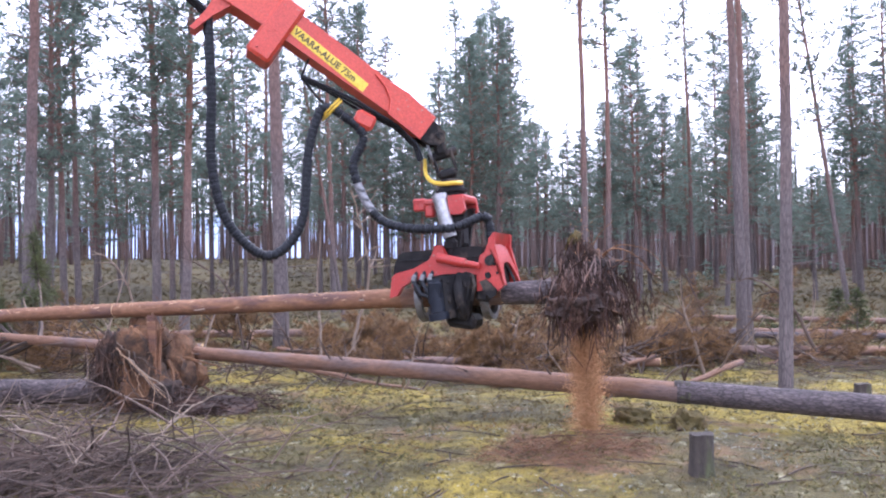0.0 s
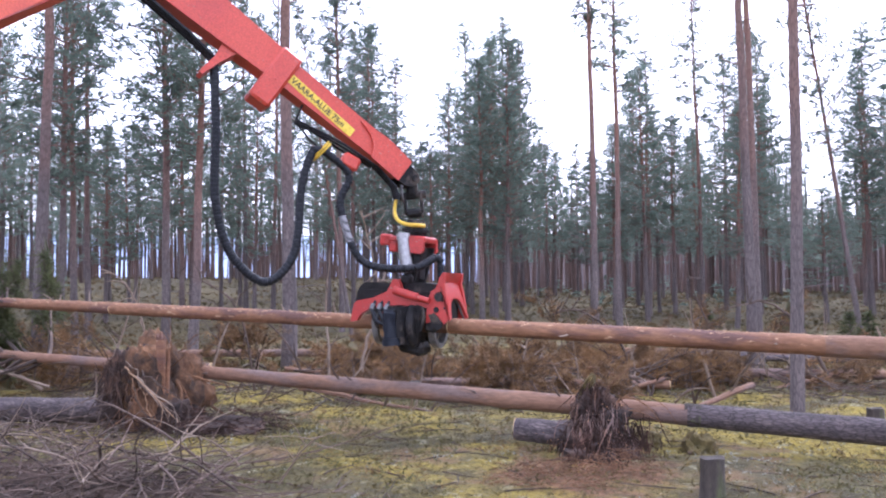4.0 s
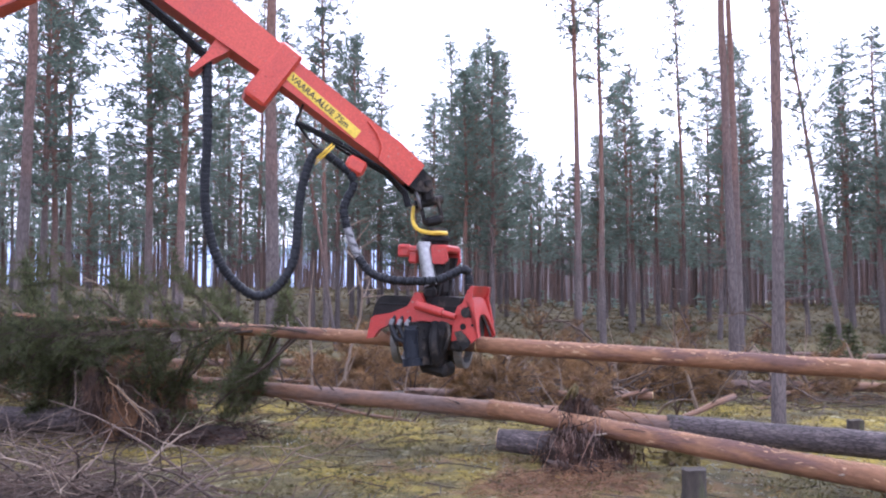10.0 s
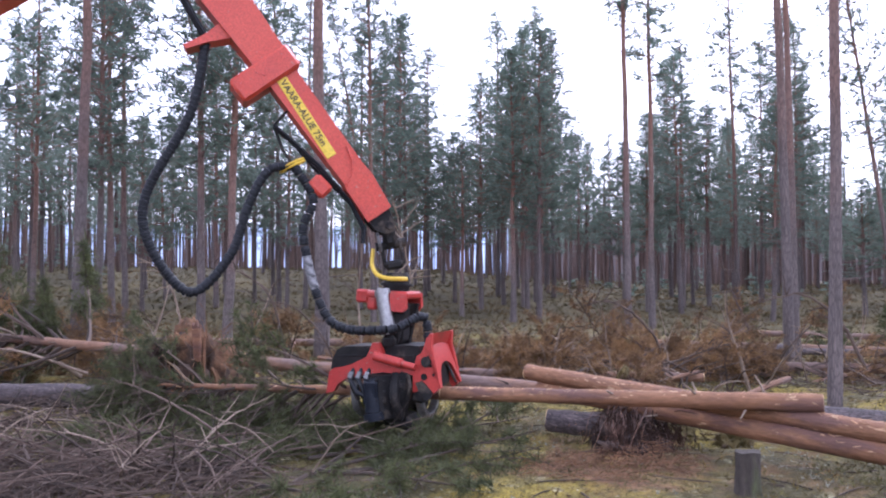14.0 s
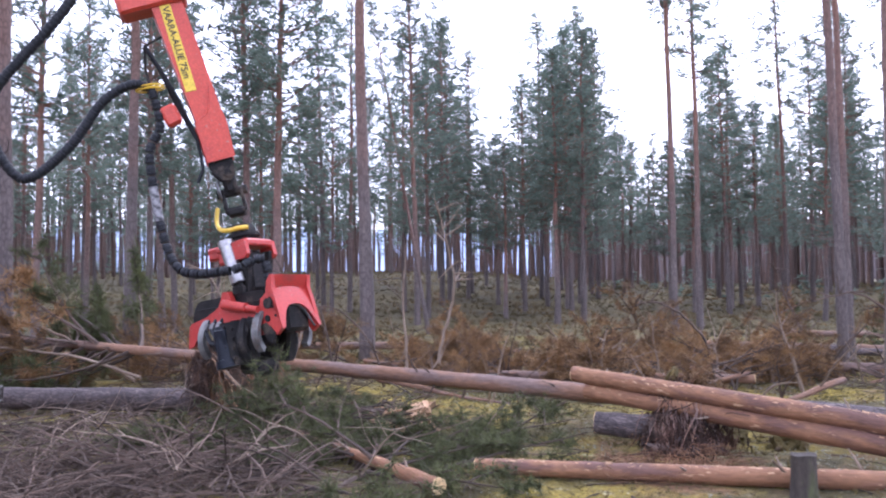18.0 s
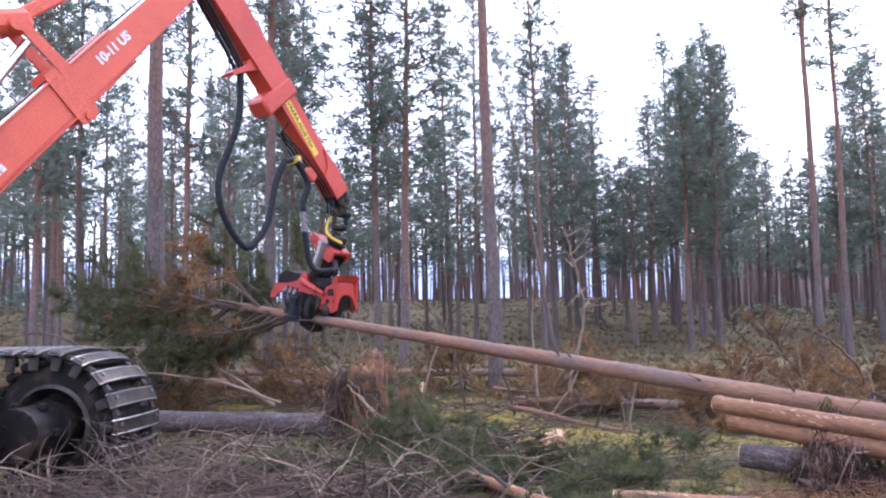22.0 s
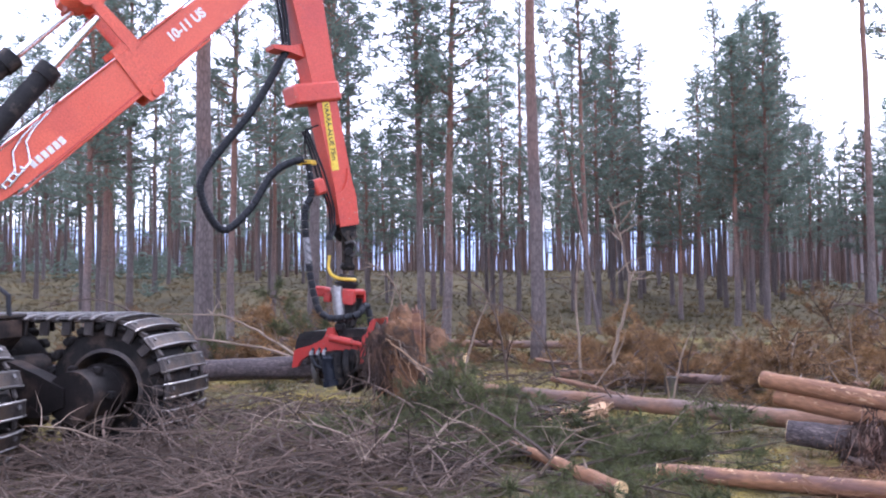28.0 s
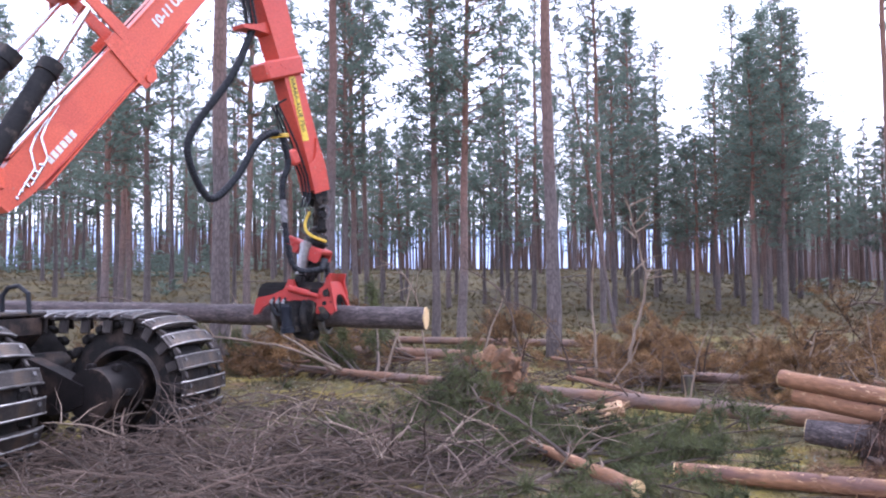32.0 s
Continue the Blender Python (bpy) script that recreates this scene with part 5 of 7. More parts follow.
def lump(th, name, c, size, seed, mat, label="", rough=1.0, m=None):
    """A rough clod of soil or moss about c."""
    g = Geo()
    bm = bmesh.new()
    bmesh.ops.create_icosphere(bm, subdivisions=4, radius=1.0)
    off = Vector((seed * 3.7, seed * 1.3, seed))
    for v in bm.verts:
        k = max(abs(v.co.x), abs(v.co.y), abs(v.co.z)) ** -0.55
        s = k * (1 + rough * (0.30 * noise.noise(v.co * 2.3 + off) + 0.20 * noise.noise(v.co * 6 + off) + 0.12 * noise.noise(v.co * 15 + off)))
        v.co = Vector((v.co.x * size[0], v.co.y * size[1], v.co.z * size[2])) * s
    g.v = [tuple(Vector(c) + (m @ v.co if m else v.co)) for v in bm.verts]
    g.f = [tuple(v.index for v in f.verts) for f in bm.faces]
    bm.free()
    return part(name, g, mat, th, label, smooth=True, angle=80)


def hanging_hair(th, count, spots, length, seed, mat):
    """Fine roots that hang from the spots (x, y, z, reach)."""
    rr = random.Random(seed)
    g = Geo()
    for _ in range(count):
        x, y, z, w = rr.choice(spots)
        q = Vector((x + rr.gauss(0, w), y + rr.gauss(0, w), z + rr.gauss(0, w)))
        tube(g, wander(rr, q, (rr.gauss(0, 0.35), rr.gauss(0, 0.35), -1), length * rr.uniform(0.4, 1.2), 5, 0.22, 0.15), [0.006, 0.0055, 0.005, 0.004, 0.003, 0.002], 3, False)
    tagged(part("root_fringe", g, mat, th), kind="stuff")


root_stub = thing("root_stub", "sawn-off pine root stub with torn brown roots and sandy soil", "root stub")
part("bark", log_mesh(0.62, 0.135, 0.118, 71), GREY_BARK, root_stub).location = (0.62, 0, 0)
part("cut_face", cut_disc(0.116, -1), CUT, root_stub, "pale freshly sawn end")
for k, (c, size, turn) in enumerate((((0.82, -0.10, -0.10), (0.24, 0.34, 0.17), 0), ((0.80, 0.20, 0.14), (0.20, 0.20, 0.30), 8), ((0.90, -0.34, -0.16), (0.20, 0.14, 0.11), 0), ((0.98, 0.10, 0.10), (0.13, 0.22, 0.22), 20), ((0.62, 0.04, -0.06), (0.14, 0.24, 0.18), 0), ((0.88, -0.48, -0.16), (0.26, 0.22, 0.12), 0), ((1.12, -0.25, -0.14), (0.16, 0.22, 0.12), 0))):
    lump(root_stub, "soil_clod", c, size, 40 + k, DARK_SOIL, rough=1.25, m=pose(0, 0, 0, 0, turn, 0))


def bark_flakes(th, length, r0, r1, count, seed):
    """Pale torn bark curls along a log that went through the feed rollers."""
    rr = random.Random(seed)
    g = Geo()
    for _ in range(count):
        u, a = rr.random(), rr.gauss(1.75, 0.55)
        r = r0 + (r1 - r0) * u
        c = Vector((-length * u, math.cos(a) * r, math.sin(a) * r))
        box(g, c, (rr.uniform(0.012, 0.10) * rr.uniform(0.4, 1.0), rr.uniform(0.003, 0.006), rr.uniform(0.004, 0.014)), pose(0, 0, 0, math.degrees(a), rr.uniform(-24, 24), rr.uniform(-18, 18)), b=0.0015)
    tagged(part("torn_bark", g, SPLINTER, th, "pale torn bark flakes", smooth=False), "pale torn bark flakes", kind="stuff")


lump(root_stub, "moss_slab", (0.72, 0.24, 0.46), (0.05, 0.16, 0.15), 3, MOSS, "slab of torn moss on the root plate", m=pose(0, 0, 0, 0, 22, 0))
for pts, r in (([(0.9, 0.18, 0.2), (1.12, 0.14, 0.40), (1.35, 0.12, 0.34), (1.52, 0.12, 0.14)], 0.012), ([(0.9, 0.2, 0.4), (1.02, 0.2, 0.58), (1.16, 0.24, 0.70)], 0.009),
               ([(0.95, -0.2, -0.05), (1.1, -0.42, -0.16), (1.30, -0.62, -0.22)], 0.011), ([(0.9, 0.1, 0.15), (1.15, 0.1, 0.28), (1.4, 0.16, 0.22), (1.62, 0.2, 0.05)], 0.009),
               ([(0.66, -0.2, 0.0), (0.5, -0.32, -0.06), (0.40, -0.34, -0.16)], 0.009), ([(1.0, 0.15, 0.3), (1.2, 0.2, 0.44), (1.5, 0.2, 0.36), (1.7, 0.2, 0.1)], 0.008)):
    g = Geo()
    path = flow(pts, 5)
    tube(g, path, [r * (1 - 0.75 * i / len(path)) for i in range(len(path))], 7)
    part("root", g, ROOTWOOD, root_stub)
rr_s = random.Random(19)
for k in range(38):
    g = Geo()
    a = rr_s.uniform(-2.6, 0.7)
    q = (rr_s.uniform(0.7, 1.05), rr_s.uniform(-0.30, 0.2), rr_s.uniform(-0.1, 0.25))
    r = rr_s.uniform(0.0035, 0.009)
    tube(g, wander(rr_s, q, (rr_s.uniform(-0.1, 1.0), -0.5 + 0.3 * math.cos(a), 0.5 * math.sin(a)), rr_s.uniform(0.3, 0.75), 7, 0.26, 0.24), [r * (1 - 0.1 * j) for j in range(8)], 5)
    part("root", g, (ROOTWOOD, ROOT_HAIR, DARK_SOIL)[k % 3], root_stub)
hanging_hair(root_stub, 900, ((0.66, -0.12, 0.04, 0.08), (0.80, -0.26, 0.02, 0.10), (0.96, -0.26, 0.0, 0.10), (0.84, 0.06, 0.32, 0.09), (0.92, 0.0, 0.18, 0.10), (0.76, 0.02, 0.20, 0.08)), 0.26, 61, DARK_SOIL)
hanging_hair(root_stub, 420, ((0.98, -0.22, 0.02, 0.10), (1.12, -0.05, 0.0, 0.12), (0.85, 0.02, 0.26, 0.10), (1.25, 0.05, 0.02, 0.12)), 0.26, 67, ROOT_HAIR)
hanging_hair(root_stub, 900, ((0.78, -0.42, -0.08, 0.09), (0.95, -0.46, -0.10, 0.10), (0.86, -0.30, 0.05, 0.08), (0.80, 0.10, 0.42, 0.06), (0.9, -0.66, -0.14, 0.16), (1.15, -0.4, -0.1, 0.14), (0.9, -0.45, -0.02, 0.14)), 0.26, 68, ROOT_HAIR)
hanging_hair(root_stub, 120, ((0.72, -0.25, 0.1, 0.09), (0.86, -0.32, 0.12, 0.10), (0.95, -0.2, 0.2, 0.10)), 0.55, 69, RED_BARK)
log_first = make_log("pine_log", "freshly debarked orange-brown pine log lying on a root stub", 5.2, 0.112, 0.092, LOG_BARK, 1, "cut logs", stubs=3)
log_second = make_log("pine_log", "orange-brown pine log stacked on another log", 5.2, 0.092, 0.088, LOG_BARK, 2, "cut logs", stubs=4)
log_third = make_log("pine_log", "thin orange pine log lying on the moss", 3.6, 0.085, 0.068, LOG_BARK, 3, "cut logs", stubs=6)
part("butt_bark", log_mesh(1.15, 0.117, 0.1105, 77, 14, 0.012), RED_BARK, log_first, "darker scuffed bark at the butt")
bark_flakes(log_first, 5.2, 0.112, 0.092, 150, 41)
bark_flakes(log_second, 5.2, 0.092, 0.088, 170, 42)
bark_flakes(log_third, 3.6, 0.085, 0.068, 130, 43)
top_piece = make_log("felled_pine", "thin pine top with knotty stem and green needles", 4.6, 0.068, 0.012, LOG_BARK, 4, ends=(True, False), stubs=8)


def spray(rr, rng, length, mat_tufts, tsize=0.13, bare=0.3, side_twigs=8, tight=1.0):
    """A pine branch along +x: limb mesh and needles mesh."""
    g, cent = Geo(), []
    main = wander(rr, (0, 0, 0), (1, 0, 0.05), length, 6, 0.12)
    tube(g, main, [0.022 - 0.003 * i for i in range(7)], 5)
    for k in range(side_twigs):
        f = rr.uniform(bare, 1.0) * 5.9
        q = main[int(f)].lerp(main[int(f) + 1], f % 1)
        d = Vector((0.8, rr.choice((-1, 1)) * rr.uniform(0.5, 1), rr.uniform(-0.3, 0.5)))
        tw = wander(rr, q, d, length * rr.uniform(0.2, 0.45), 4, 0.22)
        tube(g, tw, [0.009, 0.008, 0.006, 0.005, 0.003], 4, False)
        for _ in range(14):
            f2 = rr.uniform(0.15, 1) * 3.9
            cent.append(tw[int(f2)].lerp(tw[int(f2) + 1], f2 % 1) + Vector((rr.gauss(0, 0.025), rr.gauss(0, 0.025), rr.gauss(0, 0.02))))
    v, t = tufts(rng, np.array(cent), np.full(len(cent), tsize), int(7 * tight), 0.06 / tight)
    return mesh_of("limb", g, DEADWOOD), arrays_mesh("needles", v, t, mat_tufts)


rr_b, rng_b = random.Random(21), np.random.default_rng(21)
FRESH = [spray(rr_b, rng_b, ln, FRESH_NEEDLE, tight=1.6) for ln in (1.2, 1.5, 1.9, 1.4)]
WITHERED = [spray(rr_b, rng_b, ln, BROWN_NEEDLE, 0.12, tight=1.5, side_twigs=10) for ln in (1.0, 1.4, 1.8)]


def crown_on(th, x0, x1, count, kinds, seed, scale=1.0, droop=False):
    """Branches as parts of a lying stem between x0 and x1."""
    rr = random.Random(seed)
    for i in range(count):
        u = (i + rr.random()) / count
        a = rr.gauss(180, 75) if droop else rr.uniform(0, 360)
        limb, nd = kinds[rr.randrange(len(kinds))]
        b = part("branch", limb, None, th)
        s = scale * rr.uniform(0.75, 1.2) * (1.15 - 0.5 * u)
        b.matrix_basis = pose(x0 + (x1 - x0) * u, 0, 0, a, 0, 0) @ pose(0, 0, 0, 0, -rr.uniform(115, 150), 0) @ Matrix.Scale(s, 4)
        part("foliage", nd, None, b)


crown_on(top_piece, -1.0, -4.1, 56, FRESH, 5, 0.80, True)

# green branches that the head strips off
stripped = []
for i in range(32):
    th = thing("pine_branch", "fresh green pine branch stripped off the stem", "branch", group="stripped branches")
    limb, nd = FRESH[i % 4]
    part("limb", limb, None, th)
    part("foliage", nd, None, th)
    stripped.append(th)

thick_log = thing("pine_log", "thick grey-barked pine stem, sawn at the butt", "log")
part("bark", log_mesh(7.5, 0.165, 0.135, 9, 18, 0.01), GREY_BARK, thick_log)
part("cut_face", cut_disc(0.162, 1), CUT, thick_log, "pale freshly sawn end")

root_big = thing("root_plate", "uprooted pine root plate with orange soil and splintered roots", "root plate")
part("bark", log_mesh(0.5, 0.18, 0.165, 72), GREY_BARK, root_big).location = (0.5, 0, 0)
root_plate(root_big, 0.80, 0.38, 17, SOIL, 26, thick=0.034, rise_max=0.25, sweep=True, hair=170)
g = Geo()
rr_s = random.Random(4)
plate(g, [(-0.07, -0.1), (0.07, -0.1), (0.055, 0.5), (0.06, 0.80), (0.03, 0.76), (0.01, 0.86), (-0.02, 0.78), (-0.045, 0.83), (-0.05, 0.5)], -0.03, 0.03)
for k in range(4):
    x, y = rr_s.uniform(-0.08, 0.08), rr_s.uniform(-0.06, 0.06)
    tube(g, [(x, y, 0.1), (x + rr_s.uniform(-0.03, 0.03), y, 0.45), (x + rr_s.uniform(-0.04, 0.04), y, rr_s.uniform(0.6, 0.8))], [0.03, 0.022, 0.006], 5)
part("splinter", g, LOG_BARK, root_big, "upright splintered wood")
for o in root_big.children:
    if o.name.split(".")[0] in ("soil_clod", "root", "root_fringe"):
        o.location = (0.32, 0, -0.03)
    if o.name.startswith("splinter"):
        o.location = (0.62, -0.42, -0.05)
lump(root_big, "soil_slab", (0.42, -0.42, 0.10), (0.24, 0.20, 0.50), 8, SOIL, "upright wall of sandy soil", m=pose(0, 0, 0, 0, -6, 0))
lump(root_big, "soil_clod", (0.14, -0.40, 0.12), (0.13, 0.18, 0.44), 9, DARK_SOIL)
lump(root_big, "soil_clod", (0.62, -0.30, -0.25), (0.30, 0.24, 0.22), 10, DARK_SOIL)
hanging_hair(root_big, 420, ((0.04, -0.45, 0.42, 0.06), (0.10, -0.58, 0.35, 0.07), (0.05, -0.35, 0.2, 0.08), (0.16, -0.60, 0.12, 0.08)), 0.50, 62, DARK_SOIL)
rr_s = random.Random(44)
for k in range(13):
    g = Geo()
    x, z = 0.2 + rr_s.uniform(0.0, 0.55), rr_s.uniform(-0.1, 0.45)
    path = flow([(x, -0.58, z), (x + 0.18, -0.74, z - 0.10), (x + rr_s.uniform(0.2, 0.7), -0.84, z - 0.45), (x + rr_s.uniform(0.2, 1.15), -0.90 + rr_s.uniform(-0.15, 0.1), -0.62)], 5)
    path = [p + Vector((rr_s.gauss(0, 0.014), rr_s.gauss(0, 0.014), rr_s.gauss(0, 0.014))) for p in path]
    r = rr_s.uniform(0.005, 0.011)
    tube(g, path, [r * (1 - 0.6 * i / len(path)) for i in range(len(path))], 6)
    part("root", g, (PALEWOOD, ROOTWOOD, SPLINTER, DEADWOOD)[k % 4], root_big)

long_stem = thing("fallen_pine", "long reddish fallen pine stem with withered branches at its top", "fallen tree")
part("bark", log_mesh(13.6, 0.115, 0.05, 31, 16, 0.008), RED_BARK, long_stem).location = (-2.9, 0, 0)
part("butt_bark", log_mesh(2.95, 0.142, 0.124, 32, 16, 0.01), GREY_BARK, long_stem, "grey plated bark of the thick butt end")
part("bark_scar", log_mesh(0.16, 0.124, 0.119, 33, 16, 0.03), STUMPWOOD, long_stem, "dark torn bark collar").location = (-2.82, 0, 0)
rr_s = random.Random(8)
for _ in range(26):
    g = Geo()
    x, a = -rr_s.uniform(3, 13), rr_s.uniform(0, 6.28)
    r = 0.118 - 0.065 * (-x / 16.5)
    tube(g, wander(rr_s, (x, math.cos(a) * r * 0.9, math.sin(a) * r * 0.9), (-0.4, math.cos(a), math.sin(a)), rr_s.uniform(0.08, 0.35), 3, 0.2), [0.014, 0.011, 0.008, 0.004], 5)
    part("branch_stub", g, DEADWOOD, long_stem)
crown_on(long_stem, -11.8, -16.6, 52, WITHERED[:1] + FRESH, 15, 1.4, True)



# ---- clutter of the clearing ----
def lying_log(x0, y0, x1, y1, z, r0, r1, bark, seed, label, limbs=0):
    """A still log from (x0, y0) to (x1, y1)."""
    a, b = Vector((x0, y0, z)), Vector((x1, y1, z + 0.03))
    th = make_log("fallen_pine", label, (b - a).length, r0, r1, bark, seed, "fallen pines", (False, True))
    th.matrix_basis = Matrix.Translation(a) @ (a - b).to_track_quat("X", "Z").to_matrix().to_4x4()
    rr = random.Random(seed)
    for _ in range(limbs // 2):
        g = Geo()
        x = -rr.uniform(0.15, 0.98) * (b - a).length
        an = rr.uniform(-1.1, 1.1)
        p = wander(rr, (x, math.sin(an) * r0 * 0.6, math.cos(an) * r0 * 0.6), (-0.3, math.sin(an), math.cos(an) + 0.4), rr.uniform(0.4, 1.3), 5, 0.3)
        k = rr.uniform(0.5, 1.0)
        tube(g, p, [0.016 * k, 0.014 * k, 0.011 * k, 0.009 * k, 0.006 * k, 0.003 * k], 5)
        part("limb", g, DEADWOOD if rr.random() < 0.6 else PALEWOOD, th)
    return th


lying_log(4.2, 20.4, 13.5, 15.3, 0.14, 0.085, 0.07, RED_BARK, 101, "reddish fallen pine with bare upright limbs", 22)
lying_log(3.0, 15.3, 12.5, 12.6, 0.15, 0.088, 0.075, RED_BARK, 102, "fallen pine stem with bent bare limbs across the moss", 34)
lying_log(7.4, 24.0, 16.5, 17.6, 0.16, 0.09, 0.08, RED_BARK, 103, "reddish fallen pine far back in the clearing", 18)
lying_log(6.5, 18.3, 14.5, 15.2, 0.12, 0.08, 0.07, GREY_BARK, 104, "grey fallen pine stem on the moss", 20)
lying_log(-12.5, 20.6, -3.0, 19.6, 0.18, 0.10, 0.09, RED_BARK, 105, "fallen pine stem behind the brush", 9)
lying_log(-9.5, 15.6, -4.4, 14.6, 0.3, 0.12, 0.10, RED_BARK, 106, "reddish fallen pine half hidden by withered branches", 6)
lying_log(-2.5, 14.2, 3.5, 13.0, 0.12, 0.09, 0.07, RED_BARK, 107, "thin fallen pine in the brushwood", 8)
lying_log(0.5, 17.3, 7.0, 18.5, 0.16, 0.085, 0.07, GREY_BARK, 108, "grey fallen pine stem in the clearing", 6)


def tree_stump(x, y, r, h, seed):
    rr = random.Random(seed)
    g = Geo()
    n, rows = 16, 7
    for i in range(rows):
        u = i / (rows - 1)
        for k in range(n):
            a = 2 * math.pi * k / n
            w = r * (1 + 0.28 * (1 - u) ** 3) * (1 + 0.13 * noise.noise(Vector((math.cos(a) * 2, math.sin(a) * 2, u * 1.5 + seed))))
            g.v.append((w * math.cos(a), w * math.sin(a), -0.1 + (h + 0.1) * u + (0.006 * math.sin(3 * a) if i == rows - 1 else 0)))
    g.v.append((0, 0, h - 0.015))
    g.f = [(i * n + k, i * n + (k + 1) % n, (i + 1) * n + (k + 1) % n, (i + 1) * n + k) for i in range(rows - 1) for k in range(n)]
    g.f += [((rows - 1) * n + k, (rows - 1) * n + (k + 1) % n, rows * n) for k in range(n)]
    solo("tree_stump", g, STUMPWOOD, "old weathered grey stump in the moss", "stump", pose(x, y, rise(x, y)))


tree_stump(2.07, 6.5, 0.094, 0.33, 1)
tree_stump(5.2, 10.0, 0.10, 0.25, 2)
tree_stump(-0.6, 13.0, 0.10, 0.3, 3)


def brush_heap(name, label, spots, count, mat, seed, length, radius=0.011, height=0.45, flat=0.25):
    """A tangle of twigs over several spots (x, y, reach)."""
    rr = random.Random(seed)
    g = Geo()
    for i in range(count):
        x, y, w = rr.choice(spots)
        a = rr.uniform(0, 6.28)
        q = math.sqrt(rr.random()) * w
        px, py = x + q * math.cos(a), y + q * math.sin(a)
        top = height * max(0.05, 1 - q / w)
        h = rr.uniform(0, 6.28)
        d = Vector((math.cos(h), math.sin(h), rr.uniform(-flat, flat)))
        ln = length * rr.uniform(0.4, 1.3)
        r = radius * rr.uniform(0.45, 1.4)
        pts = wander(rr, (px, py, rise(px, py) + rr.uniform(0.02, 0.1 + top)), d, ln, 6, 0.15, 0.12)
        for p in pts:
            p.z = max(p.z, rise(p.x, p.y) + 0.01)
        tube(g, pts, [r, r * 0.9, r * 0.8, r * 0.65, r * 0.5, r * 0.35, r * 0.2], 4, False)
        for _ in range(3):
            f = rr.uniform(0.2, 0.95) * 5.9
            s = pts[int(f)].lerp(pts[int(f) + 1], f % 1)
            dd = (pts[int(f) + 1] - pts[int(f)]).normalized() + Vector((rr.uniform(-1, 1), rr.uniform(-1, 1), rr.uniform(-0.2, 0.7)))
            tube(g, wander(rr, s, dd, ln * rr.uniform(0.1, 0.35), 3, 0.25), [r * 0.45, r * 0.35, r * 0.25, r * 0.12], 3, False)
    return solo(name, g, mat, label, "brush", kind="stuff")


brush_heap("brush_heap", "heap of fine dark dead pine twigs on the ground", [(-4.6, 6.2, 1.2), (-3.6, 6.4, 1.2), (-2.9, 6.1, 1.1), (-4.1, 5.1, 1.2), (-5.6, 6.0, 0.8), (-6.5, 5.85, 0.5)], 1200, DEADWOOD, 61, 0.7, 0.006, 0.30, 0.4)
brush_heap("brush_heap", "dry grey pine branches lying over finer twigs", [(-4.6, 6.2, 1.2), (-3.6, 6.4, 1.2), (-2.9, 6.2, 1.1), (-4.1, 5.2, 1.2), (-5.6, 6.0, 0.8)], 620, TWIG_GREY, 65, 1.1, 0.0085, 0.36, 0.4)
brush_heap("brush_heap", "long dry pine limbs over a twig heap", [(-4.4, 6.3, 1.3), (-3.2, 6.4, 1.1), (-2.6, 6.9, 0.8)], 70, TWIG_GREY, 64, 1.5, 0.013, 0.40, 0.45)
brush_heap("brush_heap", "grey dead twigs beside the harvester tracks", [(-5.6, 9.4, 0.9), (-4.6, 8.8, 0.9), (-5.9, 8.9, 0.7)], 150, DEADWOOD, 62, 0.9, 0.010, 0.3)
brush_heap("brush_heap", "low tangle of twigs among withered tops", [(-2.0, 13.2, 1.6), (1.2, 12.6, 1.6), (3.0, 14.0, 1.8), (-5.0, 13.6, 1.6), (-0.6, 15.0, 2.0), (6.0, 13.3, 1.6)], 420, DEADWOOD, 63, 1.2, 0.010, 0.35)


def withered_top(x, y, turn, size, kind, bare=False):
    """A felled pine top lying on its side, needles gone brown."""
    rr = random.Random(int(x * 100 + y * 10))
    th = thing("withered_pine_top", "felled pine top with brown withered needles" if not bare else "bare crooked pine limbs bleached grey", "fallen tree",
               pose(x, y, rise(x, y) + 0.25, 0, -8, turn) @ Matrix.Scale(size, 4), "withered pine tops")
    g = Geo()
    tube(g, wander(rr, (0, 0, 0), (-1, 0, 0.05), 3.6, 7, 0.07), [0.06, 0.055, 0.05, 0.042, 0.034, 0.025, 0.017, 0.008], 7)
    part("stem", g, RED_BARK, th)
    if not bare:
        crown_on(th, -0.2, -3.5, 26, WITHERED, int(x * 7 + 90), 1.3)
    for _ in range(3 if not bare else 6):
        g = Geo()
        a = rr.uniform(-1.0, 1.0)
        p = wander(rr, (-rr.uniform(0.2, 3.0), 0, 0), (-0.35, math.sin(a), math.cos(a)), rr.uniform(0.8, 1.9), 7, 0.22, 0.08)
        tube(g, p, [0.022, 0.02, 0.017, 0.014, 0.011, 0.009, 0.006, 0.003], 5)
        part("limb", g, DEADWOOD if _ % 2 else PALEWOOD, th)


